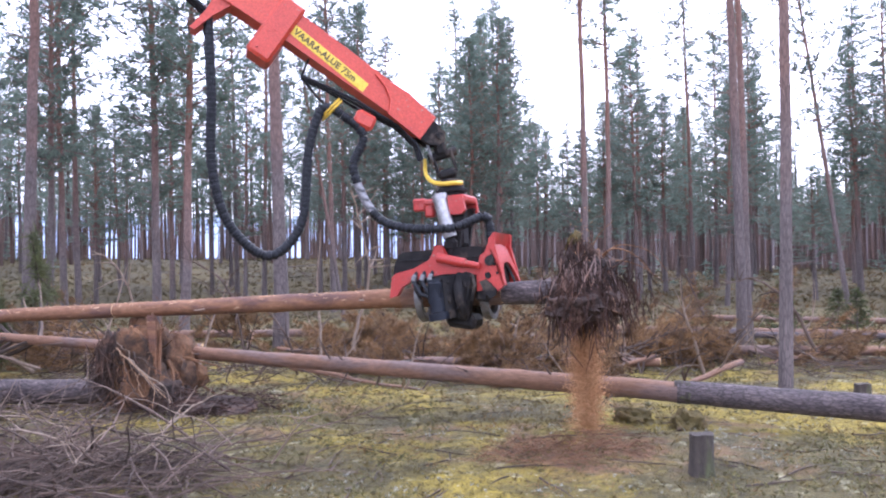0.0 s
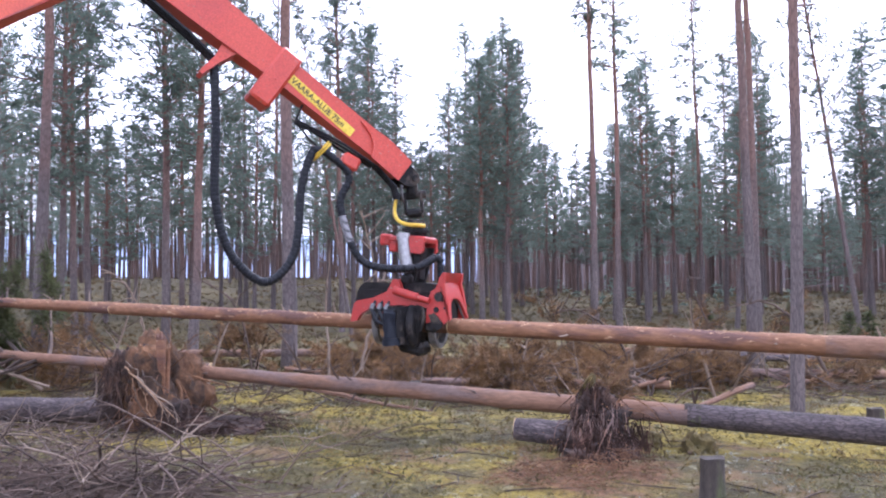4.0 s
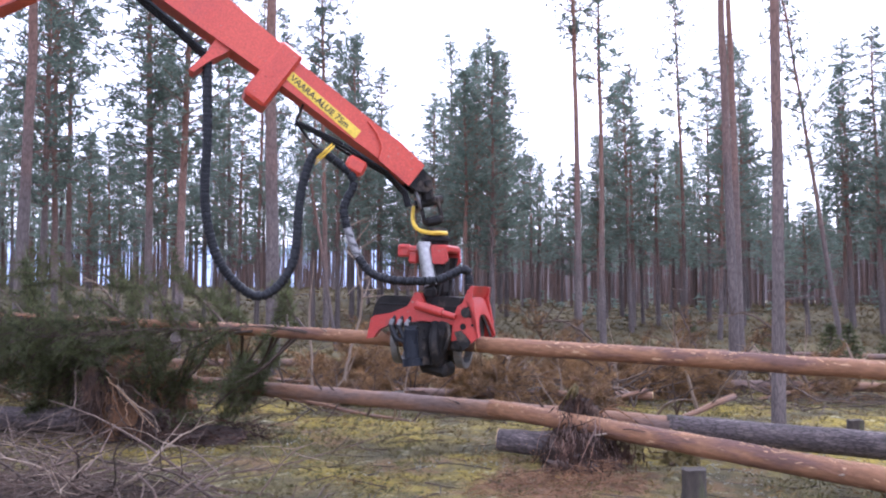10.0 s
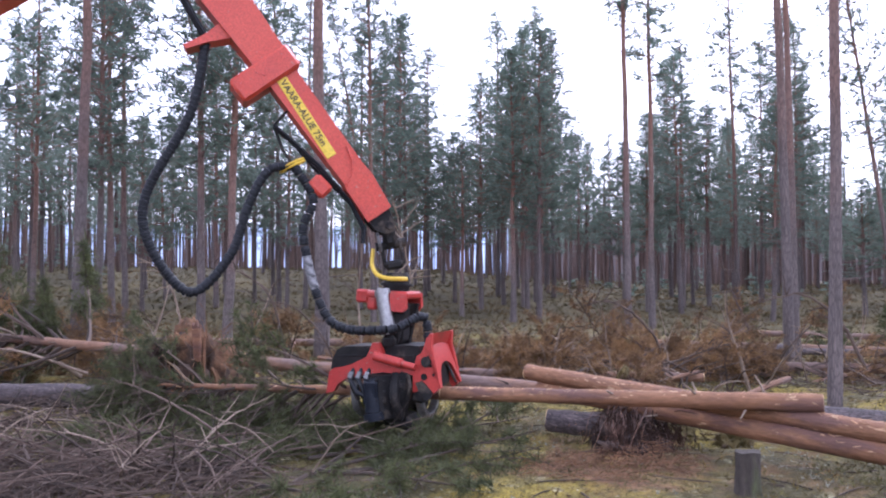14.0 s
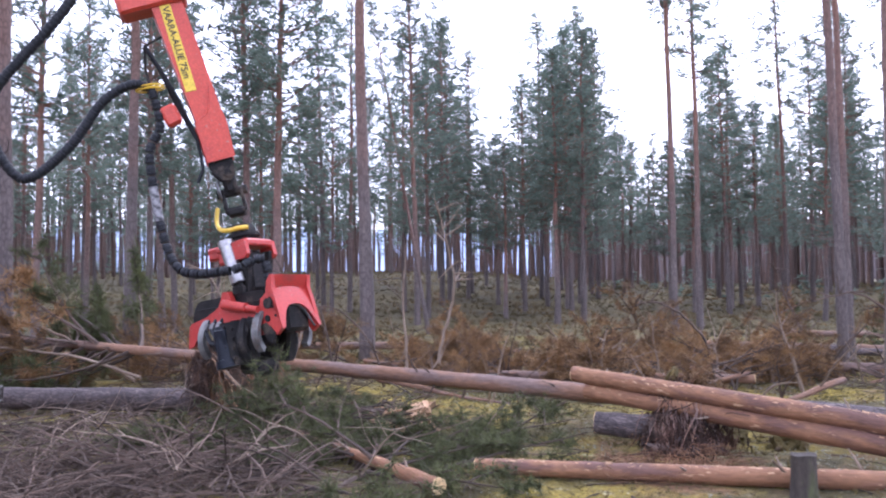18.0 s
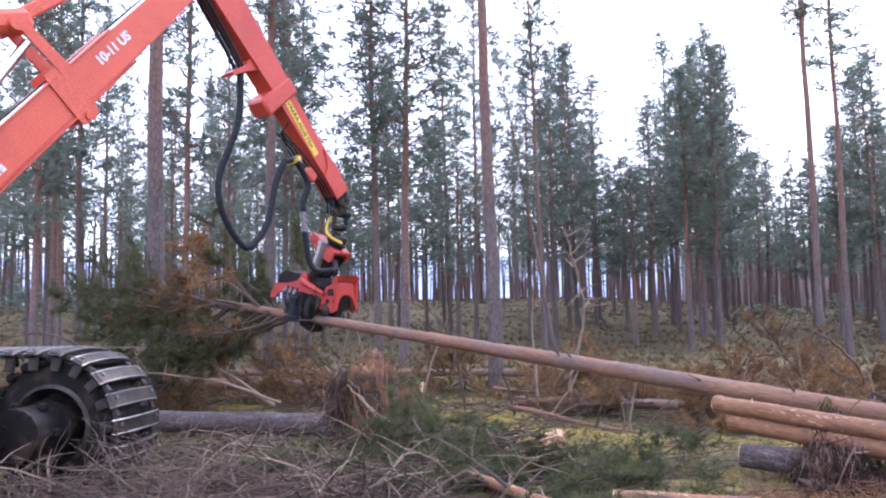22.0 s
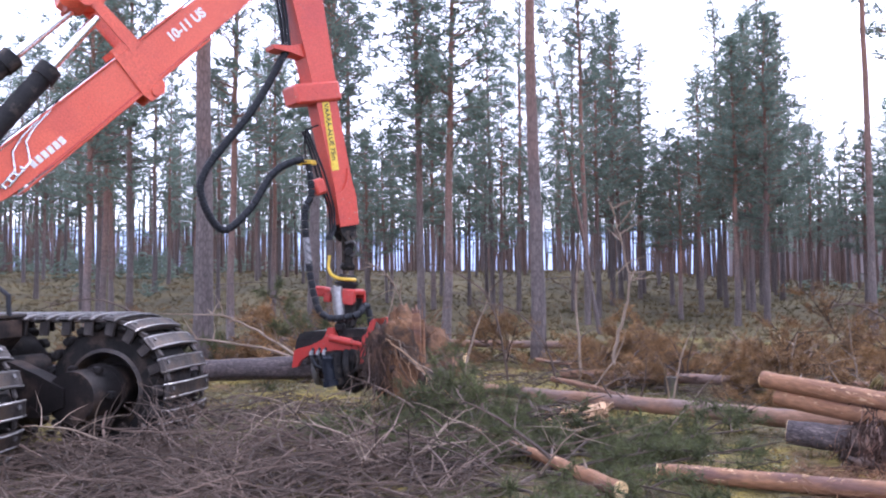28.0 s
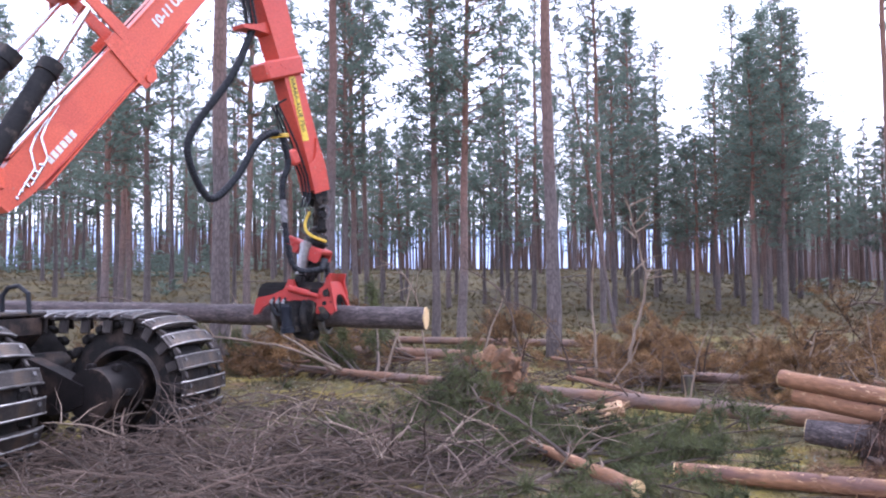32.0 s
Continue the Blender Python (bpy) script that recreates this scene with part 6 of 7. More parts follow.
for x, y, turn, size in ((-7.6, 13.8, 20, 0.65), (-5.4, 14.6, -10, 0.95), (-9.6, 15.8, 30, 0.8), (-3.2, 15.4, 170, 0.9), (-1.6, 14.2, 200, 0.65), (-0.2, 13.6, 10, 0.6),
                         (2.5, 14.9, 160, 0.8), (4.9, 16.4, 70, 0.9), (-11.5, 14.9, 60, 0.7), (-6.8, 17.2, 0, 1.15), (1.4, 17.2, 190, 0.8), (-12.8, 17.5, 10, 0.8), (-0.2, 17.5, 20, 1.0), (-4.4, 18.4, 100, 1.1), (3.2, 18.6, 45, 1.1), (2.6, 13.3, 200, 0.8), (3.4, 13.0, 30, 0.75), (4.9, 14.9, 150, 0.95), (1.0, 14.6, 90, 0.9), (3.6, 14.6, 300, 0.9)):
    withered_top(x, y, turn, size * 0.8, 0)
for x, y, turn, size in ((-2.4, 12.6, 150, 0.8), (4.6, 12.4, 30, 0.85), (7.2, 14.4, 20, 0.9)):
    withered_top(x, y, turn, size, 0, True)


def bare_sapling(x, y, h, seed, lean):
    rr = random.Random(seed)
    th = thing("bare_sapling", "thin pale leafless sapling bent over the clearing", "sapling", pose(x, y, rise(x, y)))
    g = Geo()
    p = wander(rr, (0, 0, -0.1), (lean, 0, 1), h, 9, 0.13)
    tube(g, p, [0.032 * (1 - 0.09 * i) for i in range(10)], 6)
    part("stem", g, PALEWOOD, th)
    g = Geo()
    for _ in range(9):
        f = rr.uniform(3, 8.9)
        tube(g, wander(rr, p[int(f)].lerp(p[int(f) + 1], f % 1), (rr.uniform(-1, 1), rr.uniform(-1, 1), 0.6), rr.uniform(0.3, 0.9), 4, 0.25), [0.01, 0.008, 0.006, 0.004, 0.002], 4, False)
    tagged(part("twig_growth", g, DEADWOOD, th), kind="stuff")


bare_sapling(-2.15, 14.0, 2.6, 1, 0.1)
bare_sapling(-4.0, 12.8, 1.9, 2, 0.15)
bare_sapling(0.9, 13.5, 1.3, 3, -0.3)
bare_sapling(4.2, 12.9, 1.8, 4, -0.2)
bare_sapling(-5.6, 12.6, 2.0, 5, 0.3)


def spruce_bush(x, y, h, seed):
    rr, rng = random.Random(seed), np.random.default_rng(seed)
    th = thing("young_spruce", "small dark green young spruce in the clearing", "tree", pose(x, y, rise(x, y)), "young spruces")
    g, cent, z = Geo(), [], 0.1
    tube(g, [(0, 0, -0.1), (0, 0, h)], [0.03, 0.005], 5)
    part("trunk", g, TRUNK, th)
    while z < h:
        for _ in range(14):
            a, r = rr.uniform(0, 6.28), 0.55 * h * (1 - z / h) * math.sqrt(rr.random()) + 0.03
            cent.append((r * math.cos(a), r * math.sin(a), z - r * 0.2))
        z += 0.11
    v, t = tufts(rng, np.array(cent), np.full(len(cent), 0.15), 9, 0.1, 0.5)
    part("crown", arrays_mesh("crown", v, t, FRESH_NEEDLE), None, th)


for i, (x, y, h) in enumerate(((9.6, 18.6, 1.1), (8.7, 20.6, 1.3), (10.6, 21.5, 1.0), (11.8, 19.8, 1.2), (7.2, 22.6, 1.0), (13.5, 23.5, 1.2))):
    spruce_bush(x, y, h, 200 + i)


def floor_cover():
    """Sprigs, moss tufts and needles over the near ground."""
    rng = np.random.default_rng(12)
    n = 70000
    r = rng.uniform(3.5, 24, n)
    a = np.radians(rng.uniform(-58, 40, n))
    c = np.stack([r * np.sin(a), r * np.cos(a), np.zeros(n)], 1)
    keep = np.array([noise.noise(Vector((x * 0.55, y * 0.55, 5.0))) > -0.45 for x, y, z in c])
    c = c[keep]
    c[:, 2] = [rise(x, y) + 0.01 for x, y, z in c]
    v, t = tufts(rng, c, rng.uniform(0.014, 0.042, len(c)) * rng.choice((1.0, 1.0, 1.0, 1.9), len(c)) * (0.7 + r[keep] / 24), 5, 0.08, 0.6, 0.6)
    solo("heath_cover", arrays_mesh("heath_cover", v, t, HEATH), None, "low heath sprigs, moss tufts and dry grass", "ground cover", kind="stuff")
    n = 32000
    r, a = rng.uniform(17, 105, n), np.radians(rng.uniform(-62, 48, n))
    c = np.stack([r * np.sin(a), r * np.cos(a), np.zeros(n)], 1)
    c[:, 2] = [rise(x, y) + 0.02 for x, y, z in c]
    v, t = tufts(rng, c, rng.uniform(0.09, 0.22, n) * (0.8 + r / 100), 6, 0.10, 0.5, 0.6)
    solo("dwarf_shrubs", arrays_mesh("dwarf_shrubs", v, t, SHRUB), None, "low brown-green dwarf shrubs under the pines", "ground cover", kind="stuff")
    # greener dwarf shrubs in patches of the clearing
    n = 60000
    r, a = np.sqrt(rng.uniform(12, 420, n)), np.radians(rng.uniform(-55, 38, n))
    c = np.stack([r * np.sin(a), r * np.cos(a), np.zeros(n)], 1)
    c = c[[noise.noise(Vector((x * 0.45, y * 0.45, 11.0))) + 0.4 * noise.noise(Vector((x * 1.7, y * 1.7, 2.0))) > 0.12 for x, y, z in c]]
    c[:, 2] = [rise(x, y) + 0.03 for x, y, z in c]
    v, t = tufts(rng, c, rng.uniform(0.018, 0.05, len(c)), 5, 0.14, 0.6, 0.6)
    solo("lingonberry_cover", arrays_mesh("lingonberry_cover", v, t, GREEN_SHRUB), None, "patches of low dark green lingonberry shrubs", "ground cover", kind="stuff")
    n = 26000
    r, a = np.sqrt(rng.uniform(30, 400, n)), np.radians(rng.uniform(-50, 38, n))
    c = np.stack([r * np.sin(a), r * np.cos(a), np.zeros(n)], 1)
    c = c[[noise.noise(Vector((x * 0.9, y * 0.9, 31.0))) + 0.6 * noise.noise(Vector((x * 3.1, y * 3.1, 7.0))) > 0.28 for x, y, z in c]]
    c[:, 2] = [rise(x, y) + 0.015 for x, y, z in c]
    v, t = tufts(rng, c, rng.uniform(0.012, 0.035, len(c)), 6, 0.22, 0.5, 0.5)
    solo("lichen_cover", arrays_mesh("lichen_cover", v, t, LICHEN), None, "pale reindeer lichen cushions among the moss", "ground cover", kind="stuff")
    rr = random.Random(77)
    g = Geo()
    for _ in range(420):
        r, a = math.sqrt(rr.uniform(16, 300)), radians(rr.uniform(-52, 36))
        x, y = r * math.sin(a), r * math.cos(a)
        h = rr.uniform(0, 6.28)
        pts = wander(rr, (x, y, rise(x, y) + 0.02), (math.cos(h), math.sin(h), 0), rr.uniform(0.2, 0.9), 4, 0.25)
        for p in pts:
            p.z = rise(p.x, p.y) + 0.012
        tube(g, pts, [0.008, 0.007, 0.006, 0.004, 0.002], 4, False)
    solo("loose_twigs", g, DEADWOOD, "loose dry twigs scattered over the moss", "twigs", kind="stuff")


floor_cover()


def soil_patch(name, label, x, y, w, h, seed, mat):
    bm = bmesh.new()
    bmesh.ops.create_icosphere(bm, subdivisions=4, radius=1.0)
    g = Geo()
    for v in bm.verts:
        s = 1 + 0.4 * noise.noise(v.co * 2 + Vector((seed, 0, 0))) + 0.2 * noise.noise(v.co * 6) + 0.1 * noise.noise(v.co * 15)
        v.co = Vector((v.co.x * w * s, v.co.y * w * 0.7 * s, v.co.z * h * s))
    g.v = [tuple(v.co) for v in bm.verts]
    g.f = [tuple(v.index for v in f.verts) for f in bm.faces]
    bm.free()
    solo(name, g, mat, label, "soil", pose(x, y, rise(x, y), 0, 0, seed * 40))


soil_patch("soil_mound", "mossy lump of torn-up soil", 2.52, 8.35, 0.24, 0.19, 2, MOSS)
soil_patch("soil_mound", "torn mossy lump beside a fallen stem", 2.05, 8.75, 0.26, 0.13, 3, MOSS)
soil_patch("soil_mound", "dark torn-up root mat", -2.95, 9.95, 0.62, 0.16, 4, DARK_SOIL)
brush_heap("root_litter", "dark reddish mat of torn fine roots on the ground", [(-2.8, 9.8, 0.8), (-3.3, 9.7, 0.5)], 420, ROOT_HAIR, 66, 0.36, 0.0065, 0.26, 0.5)
brush_heap("root_litter", "reddish-brown litter of fine roots on the moss", [(1.15, 7.35, 0.55), (0.85, 7.2, 0.5), (1.5, 7.5, 0.45)], 420, ROOTWOOD, 67, 0.20, 0.004, 0.07, 0.4)
chips = Geo()
rr_s = random.Random(6)
for _ in range(80):
    box(chips, (rr_s.gauss(0.1, 0.16), rr_s.gauss(0, 0.15), rr_s.uniform(0.02, 0.26)), (rr_s.uniform(0.08, 0.26), rr_s.uniform(0.03, 0.07), 0.012),
        pose(0, 0, 0, rr_s.uniform(-40, 40), rr_s.uniform(-60, 60), rr_s.uniform(0, 360)), b=0.003)
wood_chips = solo("wood_splinters", chips, SPLINTER, "pale splinters of crushed stem wood on green branches", "wood chips", kind="stuff", smooth=False)
g = Geo()
for _ in range(70):
    tube(g, wander(rr_s, (rr_s.gauss(-0.05, 0.14), rr_s.gauss(0, 0.14), rr_s.uniform(0.03, 0.28)), (rr_s.choice((-1, 1)), rr_s.uniform(-0.6, 0.6), rr_s.uniform(-0.2, 0.4)), rr_s.uniform(0.15, 0.36), 3, 0.12), [0.013, 0.011, 0.009, 0.006], 5)
tagged(part("twig_bundle", g, DEADWOOD, wood_chips), kind="stuff")


def dead_limb(label, pts, r, seed, mat, twigs=4):
    """A crooked dead limb through pts with a few side twigs."""
    rr = random.Random(seed)
    th = thing("dead_limb", label, "branch", pose(*pts[0]), "dead limbs")
    o = Vector(pts[0])
    path = flow([Vector(p) - o for p in pts], 5)
    path = [p + Vector((rr.uniform(-1, 1), rr.uniform(-1, 1), rr.uniform(-1, 1))) * r * 0.5 for p in path]
    g, n = Geo(), len(path)
    tube(g, path, [r * (1 - 0.8 * i / n) for i in range(n)], 7)
    part("limb", g, mat, th)
    for _ in range(twigs):
        g = Geo()
        q = path[rr.randrange(n // 4, n - 1)]
        d = Vector((rr.uniform(-1, 1), rr.uniform(-1, 1), rr.uniform(-0.2, 0.9)))
        tube(g, wander(rr, q, d, rr.uniform(0.25, 0.6), 4, 0.25), [r * 0.45, r * 0.38, r * 0.3, r * 0.2, r * 0.1], 5)
        part("twig", g, mat, th)


rr_l = random.Random(91)
for i in range(26):
    x, y = rr_l.choice(((-4.3, 6.5), (-3.4, 6.6), (-2.9, 7.2), (-4.9, 7.0), (-2.4, 6.5)))
    x, y, h = x + rr_l.gauss(0, 0.4), y + rr_l.gauss(0, 0.4), rr_l.uniform(0, 6.28)
    ln, up = rr_l.uniform(0.5, 1.1), rr_l.uniform(0.05, 0.5)
    z = rise(x, y) + rr_l.uniform(0.1, 0.35)
    dead_limb("thick grey-brown dead limb on a twig heap", [(x, y, z), (x + math.cos(h) * ln * 0.5, y + math.sin(h) * ln * 0.5, z + up * 0.7), (x + math.cos(h) * ln, y + math.sin(h) * ln, z + up)],
              rr_l.uniform(0.008, 0.016), 300 + i, PALEWOOD if i % 3 == 0 else TWIG_GREY, 4)

dead_limb("long pale bent limb arching over the brush", [(-6.2, 12.1, 0.25), (-7.2, 12.1, 0.85), (-8.0, 12.0, 1.2), (-9.2, 11.9, 1.25)], 0.03, 401, PALEWOOD, 7)
dead_limb("long pale bent limb arching over the brush", [(-5.9, 11.7, 0.35), (-7.0, 11.6, 0.7), (-8.5, 11.6, 0.85), (-9.4, 11.6, 0.8)], 0.026, 402, PALEWOOD, 6)
dead_limb("long grey dead limb bent over low brush", [(-9.0, 12.6, 0.3), (-10.0, 12.5, 1.1), (-11.2, 12.5, 1.5), (-12.4, 12.4, 1.3)], 0.03, 403, DEADWOOD, 8)
dead_limb("pale crooked dead limb standing out of the brush", [(-2.3, 12.6, 0.1), (-2.5, 12.5, 0.8), (-3.0, 12.5, 1.3), (-3.7, 12.5, 1.45)], 0.022, 404, DEADWOOD, 8)
dead_limb("pale crooked dead limb standing out of the brush", [(-3.2, 13.0, 0.1), (-3.4, 13.0, 1.2), (-3.8, 13.0, 1.75), (-4.6, 13.0, 2.1)], 0.022, 405, DEADWOOD, 8)
dead_limb("tall crooked pale limb beside a pine", [(-1.43, 13.7, 0.05), (-1.55, 13.7, 0.5), (-1.36, 13.7, 1.15), (-1.26, 13.7, 1.75), (-1.38, 13.7, 2.4), (-1.55, 13.7, 3.1)], 0.034, 406, PALEWOOD, 12)
dead_limb("pale limb arching out of low brush", [(-4.6, 12.2, 0.1), (-4.72, 12.2, 1.2), (-4.95, 12.1, 1.85), (-5.35, 12.0, 2.1)], 0.022, 409, PALEWOOD, 6)
dead_limb("reddish arching limb over a withered top", [(2.9, 13.0, 0.1), (2.75, 13.0, 0.75), (2.35, 12.9, 1.2), (1.9, 12.9, 1.38), (1.6, 12.9, 1.30)], 0.026, 410, DEADWOOD, 9)
dead_limb("tall thin limb standing out of brown brush", [(5.0, 14.6, 0.1), (4.7, 14.6, 0.9), (4.45, 14.6, 1.5), (4.3, 14.6, 2.0)], 0.026, 411, DEADWOOD, 9)
dead_limb("bent reddish limb of a withered top", [(6.3, 13.6, 0.2), (5.9, 13.6, 1.0), (5.3, 13.6, 1.45), (4.6, 13.6, 1.35)], 0.034, 407, DEADWOOD, 9)
dead_limb("thin broken limb sticking up from the moss", [(1.15, 12.7, 0.1), (1.1, 12.7, 0.5), (1.2, 12.6, 0.95)], 0.03, 408, PALEWOOD, 3)


def dust_cloud(label, mat, count, size, seed, shape):
    """Loose flakes that fly together."""
    rng = np.random.default_rng(seed)
    c = rng.normal(size=(count, 3)) * np.array(shape)
    v, t = tufts(rng, c, rng.uniform(0.5, 1.4, count) * size, 2, 0.5)
    return solo("sawdust_cloud", arrays_mesh("sawdust_cloud", v, t, mat), None, label, "sawdust", kind="stuff")


# ---- how everything moves ----
CRANE_a = [
    (0, 16.23, 31.42, -34.09),
    (0.5, 17.88, 31.24, -32.66),
    (1, 17.98, 29.97, -33.72),
    (1.5, 18, 29.93, -33.64),
    (2, 19.43, 29.83, -33.51),
    (2.5, 22.43, 29.87, -34.1),
    (3, 27.21, 30.81, -34.49),
    (3.5, 27.27, 31.28, -34.92),
    (5.5, 17.95, 30.74, -35.37),
    (6, 18.22, 30.87, -34.88),
    (6.5, 18.39, 30.93, -35.35),
    (7, 19.92, 31.06, -35.18),
]
CRANE_b = [
    (7.5, 18.8, 30.76, -35.45),
    (8, 17.71, 30.78, -35.26),
    (8.5, 18.3, 30.43, -35.57),
    (9, 18.39, 30.51, -35.24),
    (9.5, 18.34, 30.5, -35.1),
    (10, 18, 30.43, -35.33),
    (10.5, 18.13, 30.41, -35.59),
    (11, 18.16, 30.53, -35.37),
    (11.5, 18.04, 32.09, -36.66),
    (12, 17.65, 33.77, -41.72),
    (12.5, 16.88, 32.53, -49.35),
    (13, 18.75, 31.36, -52.21),
    (13.5, 16.82, 32.26, -53.14),
    (14, 17.11, 32.99, -53.19),
    (14.5, 16.79, 33.3, -54.08),
]
CRANE_c = [
    (16.5, 15.49, 39.55, -61.47),
    (17, 15.37, 43.72, -63.19),
    (17.5, 18.31, 47.29, -65.97),
    (18, 23.12, 51.57, -70.03),
    (18.5, 32.93, 57.71, -70.63),
    (19, 46.77, 60.37, -68.15),
    (19.5, 58.64, 58.88, -66.69),
    (20, 65.21, 53.53, -67.4),
    (20.5, 64.86, 51.12, -70.04),
    (21, 65.15, 49.61, -68.41),
]
CRANE_d = [
    (21.5, 65.78, 49.54, -61.66),
    (22, 66.17, 48.98, -48.81),
    (22.5, 67.05, 47.83, -46.03),
    (23, 65.94, 48.35, -45.66),
    (23.5, 64.71, 50.38, -49.76),
    (24, 62.27, 53.37, -57),
    (24.5, 62.88, 51.99, -64.96),
    (25, 62.44, 49.12, -71.21),
    (25.5, 62.76, 44.47, -73.62),
]
CRANE_e = [
    (27.5, 56.85, 41.05, -79.07),
    (28, 55.35, 44.79, -77.08),
    (28.5, 56.1, 45.75, -75.8),
    (29, 55.76, 49.24, -72.89),
    (29.5, 55.38, 51.51, -71.33),
    (30, 55.3, 52.08, -70.65),
    (30.5, 54.88, 52.04, -70.9),
    (31, 54.69, 53.33, -69.62),
    (31.5, 56.19, 53.3, -69.99),
    (32, 69.37, 52.01, -70.03),
]
CRANE = CRANE_a + CRANE_b + CRANE_c + CRANE_d + CRANE_e
HEAD_a = [
    (0, 0.106, 8.661, 2.62, -21, 2.2, 2.4),
    (0.5, 0.117, 8.891, 2.661, -21, 1.9, 0.3),
    (1, 0.113, 8.911, 2.509, -21, 1.7, 0.3),
    (1.5, 0.104, 8.915, 2.514, -21, 1.5, 2.7),
    (2, 0.041, 9.102, 2.532, -21, 0.8, -0.5),
    (2.5, -0.204, 9.464, 2.495, -21, -0.8, -10.4),
    (3, -0.564, 10.013, 2.537, -21, 1.5, -22.9),
    (3.5, -0.555, 10.008, 2.511, -21, -1.9, -9.2),
    (5.5, -0.026, 8.889, 2.47, -21, -1.6, 0.1),
    (6, 0.007, 8.929, 2.497, -21, 2.5, 4),
    (6.5, -0.062, 8.944, 2.496, -21, 0.9, -10),
    (7, -0.177, 9.138, 2.504, -21, -0.6, -27.1),
]
HEAD_b = [
    (7.5, -0.052, 8.998, 2.488, -21, -6.5, -11.2),
    (8, 0.037, 8.858, 2.518, -21, -5.9, -2.1),
    (8.5, -0.061, 8.934, 2.455, -21, -2.7, -4.1),
    (9, -0.077, 8.953, 2.468, -21, -8.6, -10),
    (9.5, 0, 8.949, 2.448, -21, -7.5, -7),
    (10, 0.013, 8.903, 2.445, -21, -2.4, -2.6),
    (10.5, -0.013, 8.918, 2.429, -21, 1.9, -3.9),
    (11, -0.014, 8.928, 2.44, -21, 4.2, -5.8),
    (11.5, -0.106, 8.87, 2.48, -21, 5.1, -7.7),
    (12, -0.382, 8.735, 2.333, -21, 3.4, -2.7),
    (12.5, -0.734, 8.551, 1.874, -24, -0.8, -2.6),
    (13, -0.981, 8.722, 1.638, -32, -4.4, -12.5),
    (13.5, -0.937, 8.48, 1.695, -23.9, -1.1, -0.7),
    (14, -0.932, 8.503, 1.735, -18, 1.1, -3),
    (14.5, -0.995, 8.449, 1.714, -18, 1.2, -3.6),
]
HEAD_c = [
    (16.5, -1.654, 8.116, 1.791, -34, 10.8, -1),
    (17, -2.044, 8, 2.058, -28, 1.8, -2.6),
    (17.5, -2.603, 8.132, 2.193, -28, 5.5, 2.3),
    (18, -3.075, 8.331, 2.316, -22.5, 7.5, 10.2),
    (18.5, -3.889, 8.752, 2.651, -18.5, 5.6, 8.3),
    (19, -4.712, 9.438, 2.866, -15, 4.2, 4.5),
    (19.5, -5.305, 10.081, 2.957, -14.5, 2.4, 0.7),
    (20, -5.367, 10.668, 2.489, -13.8, 0.5, -3.2),
    (20.5, -5.481, 10.621, 2.248, -14.3, -1.1, -3.7),
    (21, -5.402, 10.816, 2.242, -14.7, -2.6, -8.3),
]
HEAD_d = [
    (21.5, -5.317, 11.208, 2.482, -15, -4.1, -13.9),
    (22, -4.965, 11.908, 2.938, -12.2, -14.9, -35.7),
    (22.5, -4.889, 12.221, 3.063, -16, -10.5, -18.7),
    (23, -4.701, 12.197, 3.036, -15, -2, -0.9),
    (23.5, -4.805, 11.835, 2.96, -14, -1.5, 10.9),
    (24, -4.948, 11.134, 2.88, -13, -1, 0.6),
    (24.5, -5.314, 10.767, 2.538, -10, -0.5, -4.6),
    (25, -5.288, 10.588, 2.141, -4.7, 0, -16.1),
    (25.5, -5.187, 10.735, 1.779, 1, 0.2, -10.6),
]
HEAD_e = [
    (27.5, -4.857, 10.37, 1.54, 5, 1.1, -3.6),
    (28, -4.837, 10.228, 1.809, 4.2, 2.3, -5.6),
    (28.5, -4.848, 10.284, 1.914, 5, 2.3, -3.5),
    (29, -4.821, 10.254, 2.183, 5, 2.3, -5.6),
    (29.5, -4.798, 10.204, 2.337, 5, 2.3, -5.8),
    (30, -4.778, 10.204, 2.394, 5, 2.4, -5.9),
    (30.5, -4.741, 10.183, 2.344, 5, 2.8, -7.1),
    (31, -4.73, 10.167, 2.469, 3.1, 3.2, -10),
    (31.5, -4.879, 10.189, 2.397, 5, 1.3, -13.2),
    (32, -5.766, 10.695, 2.407, 5.5, -1.2, -23.8),
]
HEAD = HEAD_a + HEAD_b + HEAD_c + HEAD_d + HEAD_e


def crane_at(t):
    """Poses of boom and stick in the world at t."""
    slew, lift, fold = smooth_rows(CRANE, t)
    turn = Matrix.Translation(PIVOT) @ Matrix.Rotation(radians(slew), 4, "Z")
    boom = turn @ Matrix.Rotation(radians(-lift), 4, "Y")
    elbow = boom @ Vector((BOOM, 0, 0))
    stick = Matrix.Translation(elbow) @ Matrix.Rotation(radians(slew), 4, "Z") @ Matrix.Rotation(radians(-fold), 4, "Y")
    return boom, stick, fold, radians(slew)


def rotator_at(t):
    """Pose of the rotator and tilt bracket, which swing on the link."""
    x, y, z, yaw, pitch, swing = smooth_rows(HEAD, t)
    return pose(x, y, z, 0, -swing, yaw)


def head_at(t):
    """Pose of the head's body, which tilts on its pin below the rotator."""
    x, y, z, yaw, pitch, swing = smooth_rows(HEAD, t)
    return Matrix.Translation(rotator_at(t) @ TILT_PIN) @ pose(0, 0, 0, 0, -pitch, yaw) @ Matrix.Translation(-TILT_PIN)


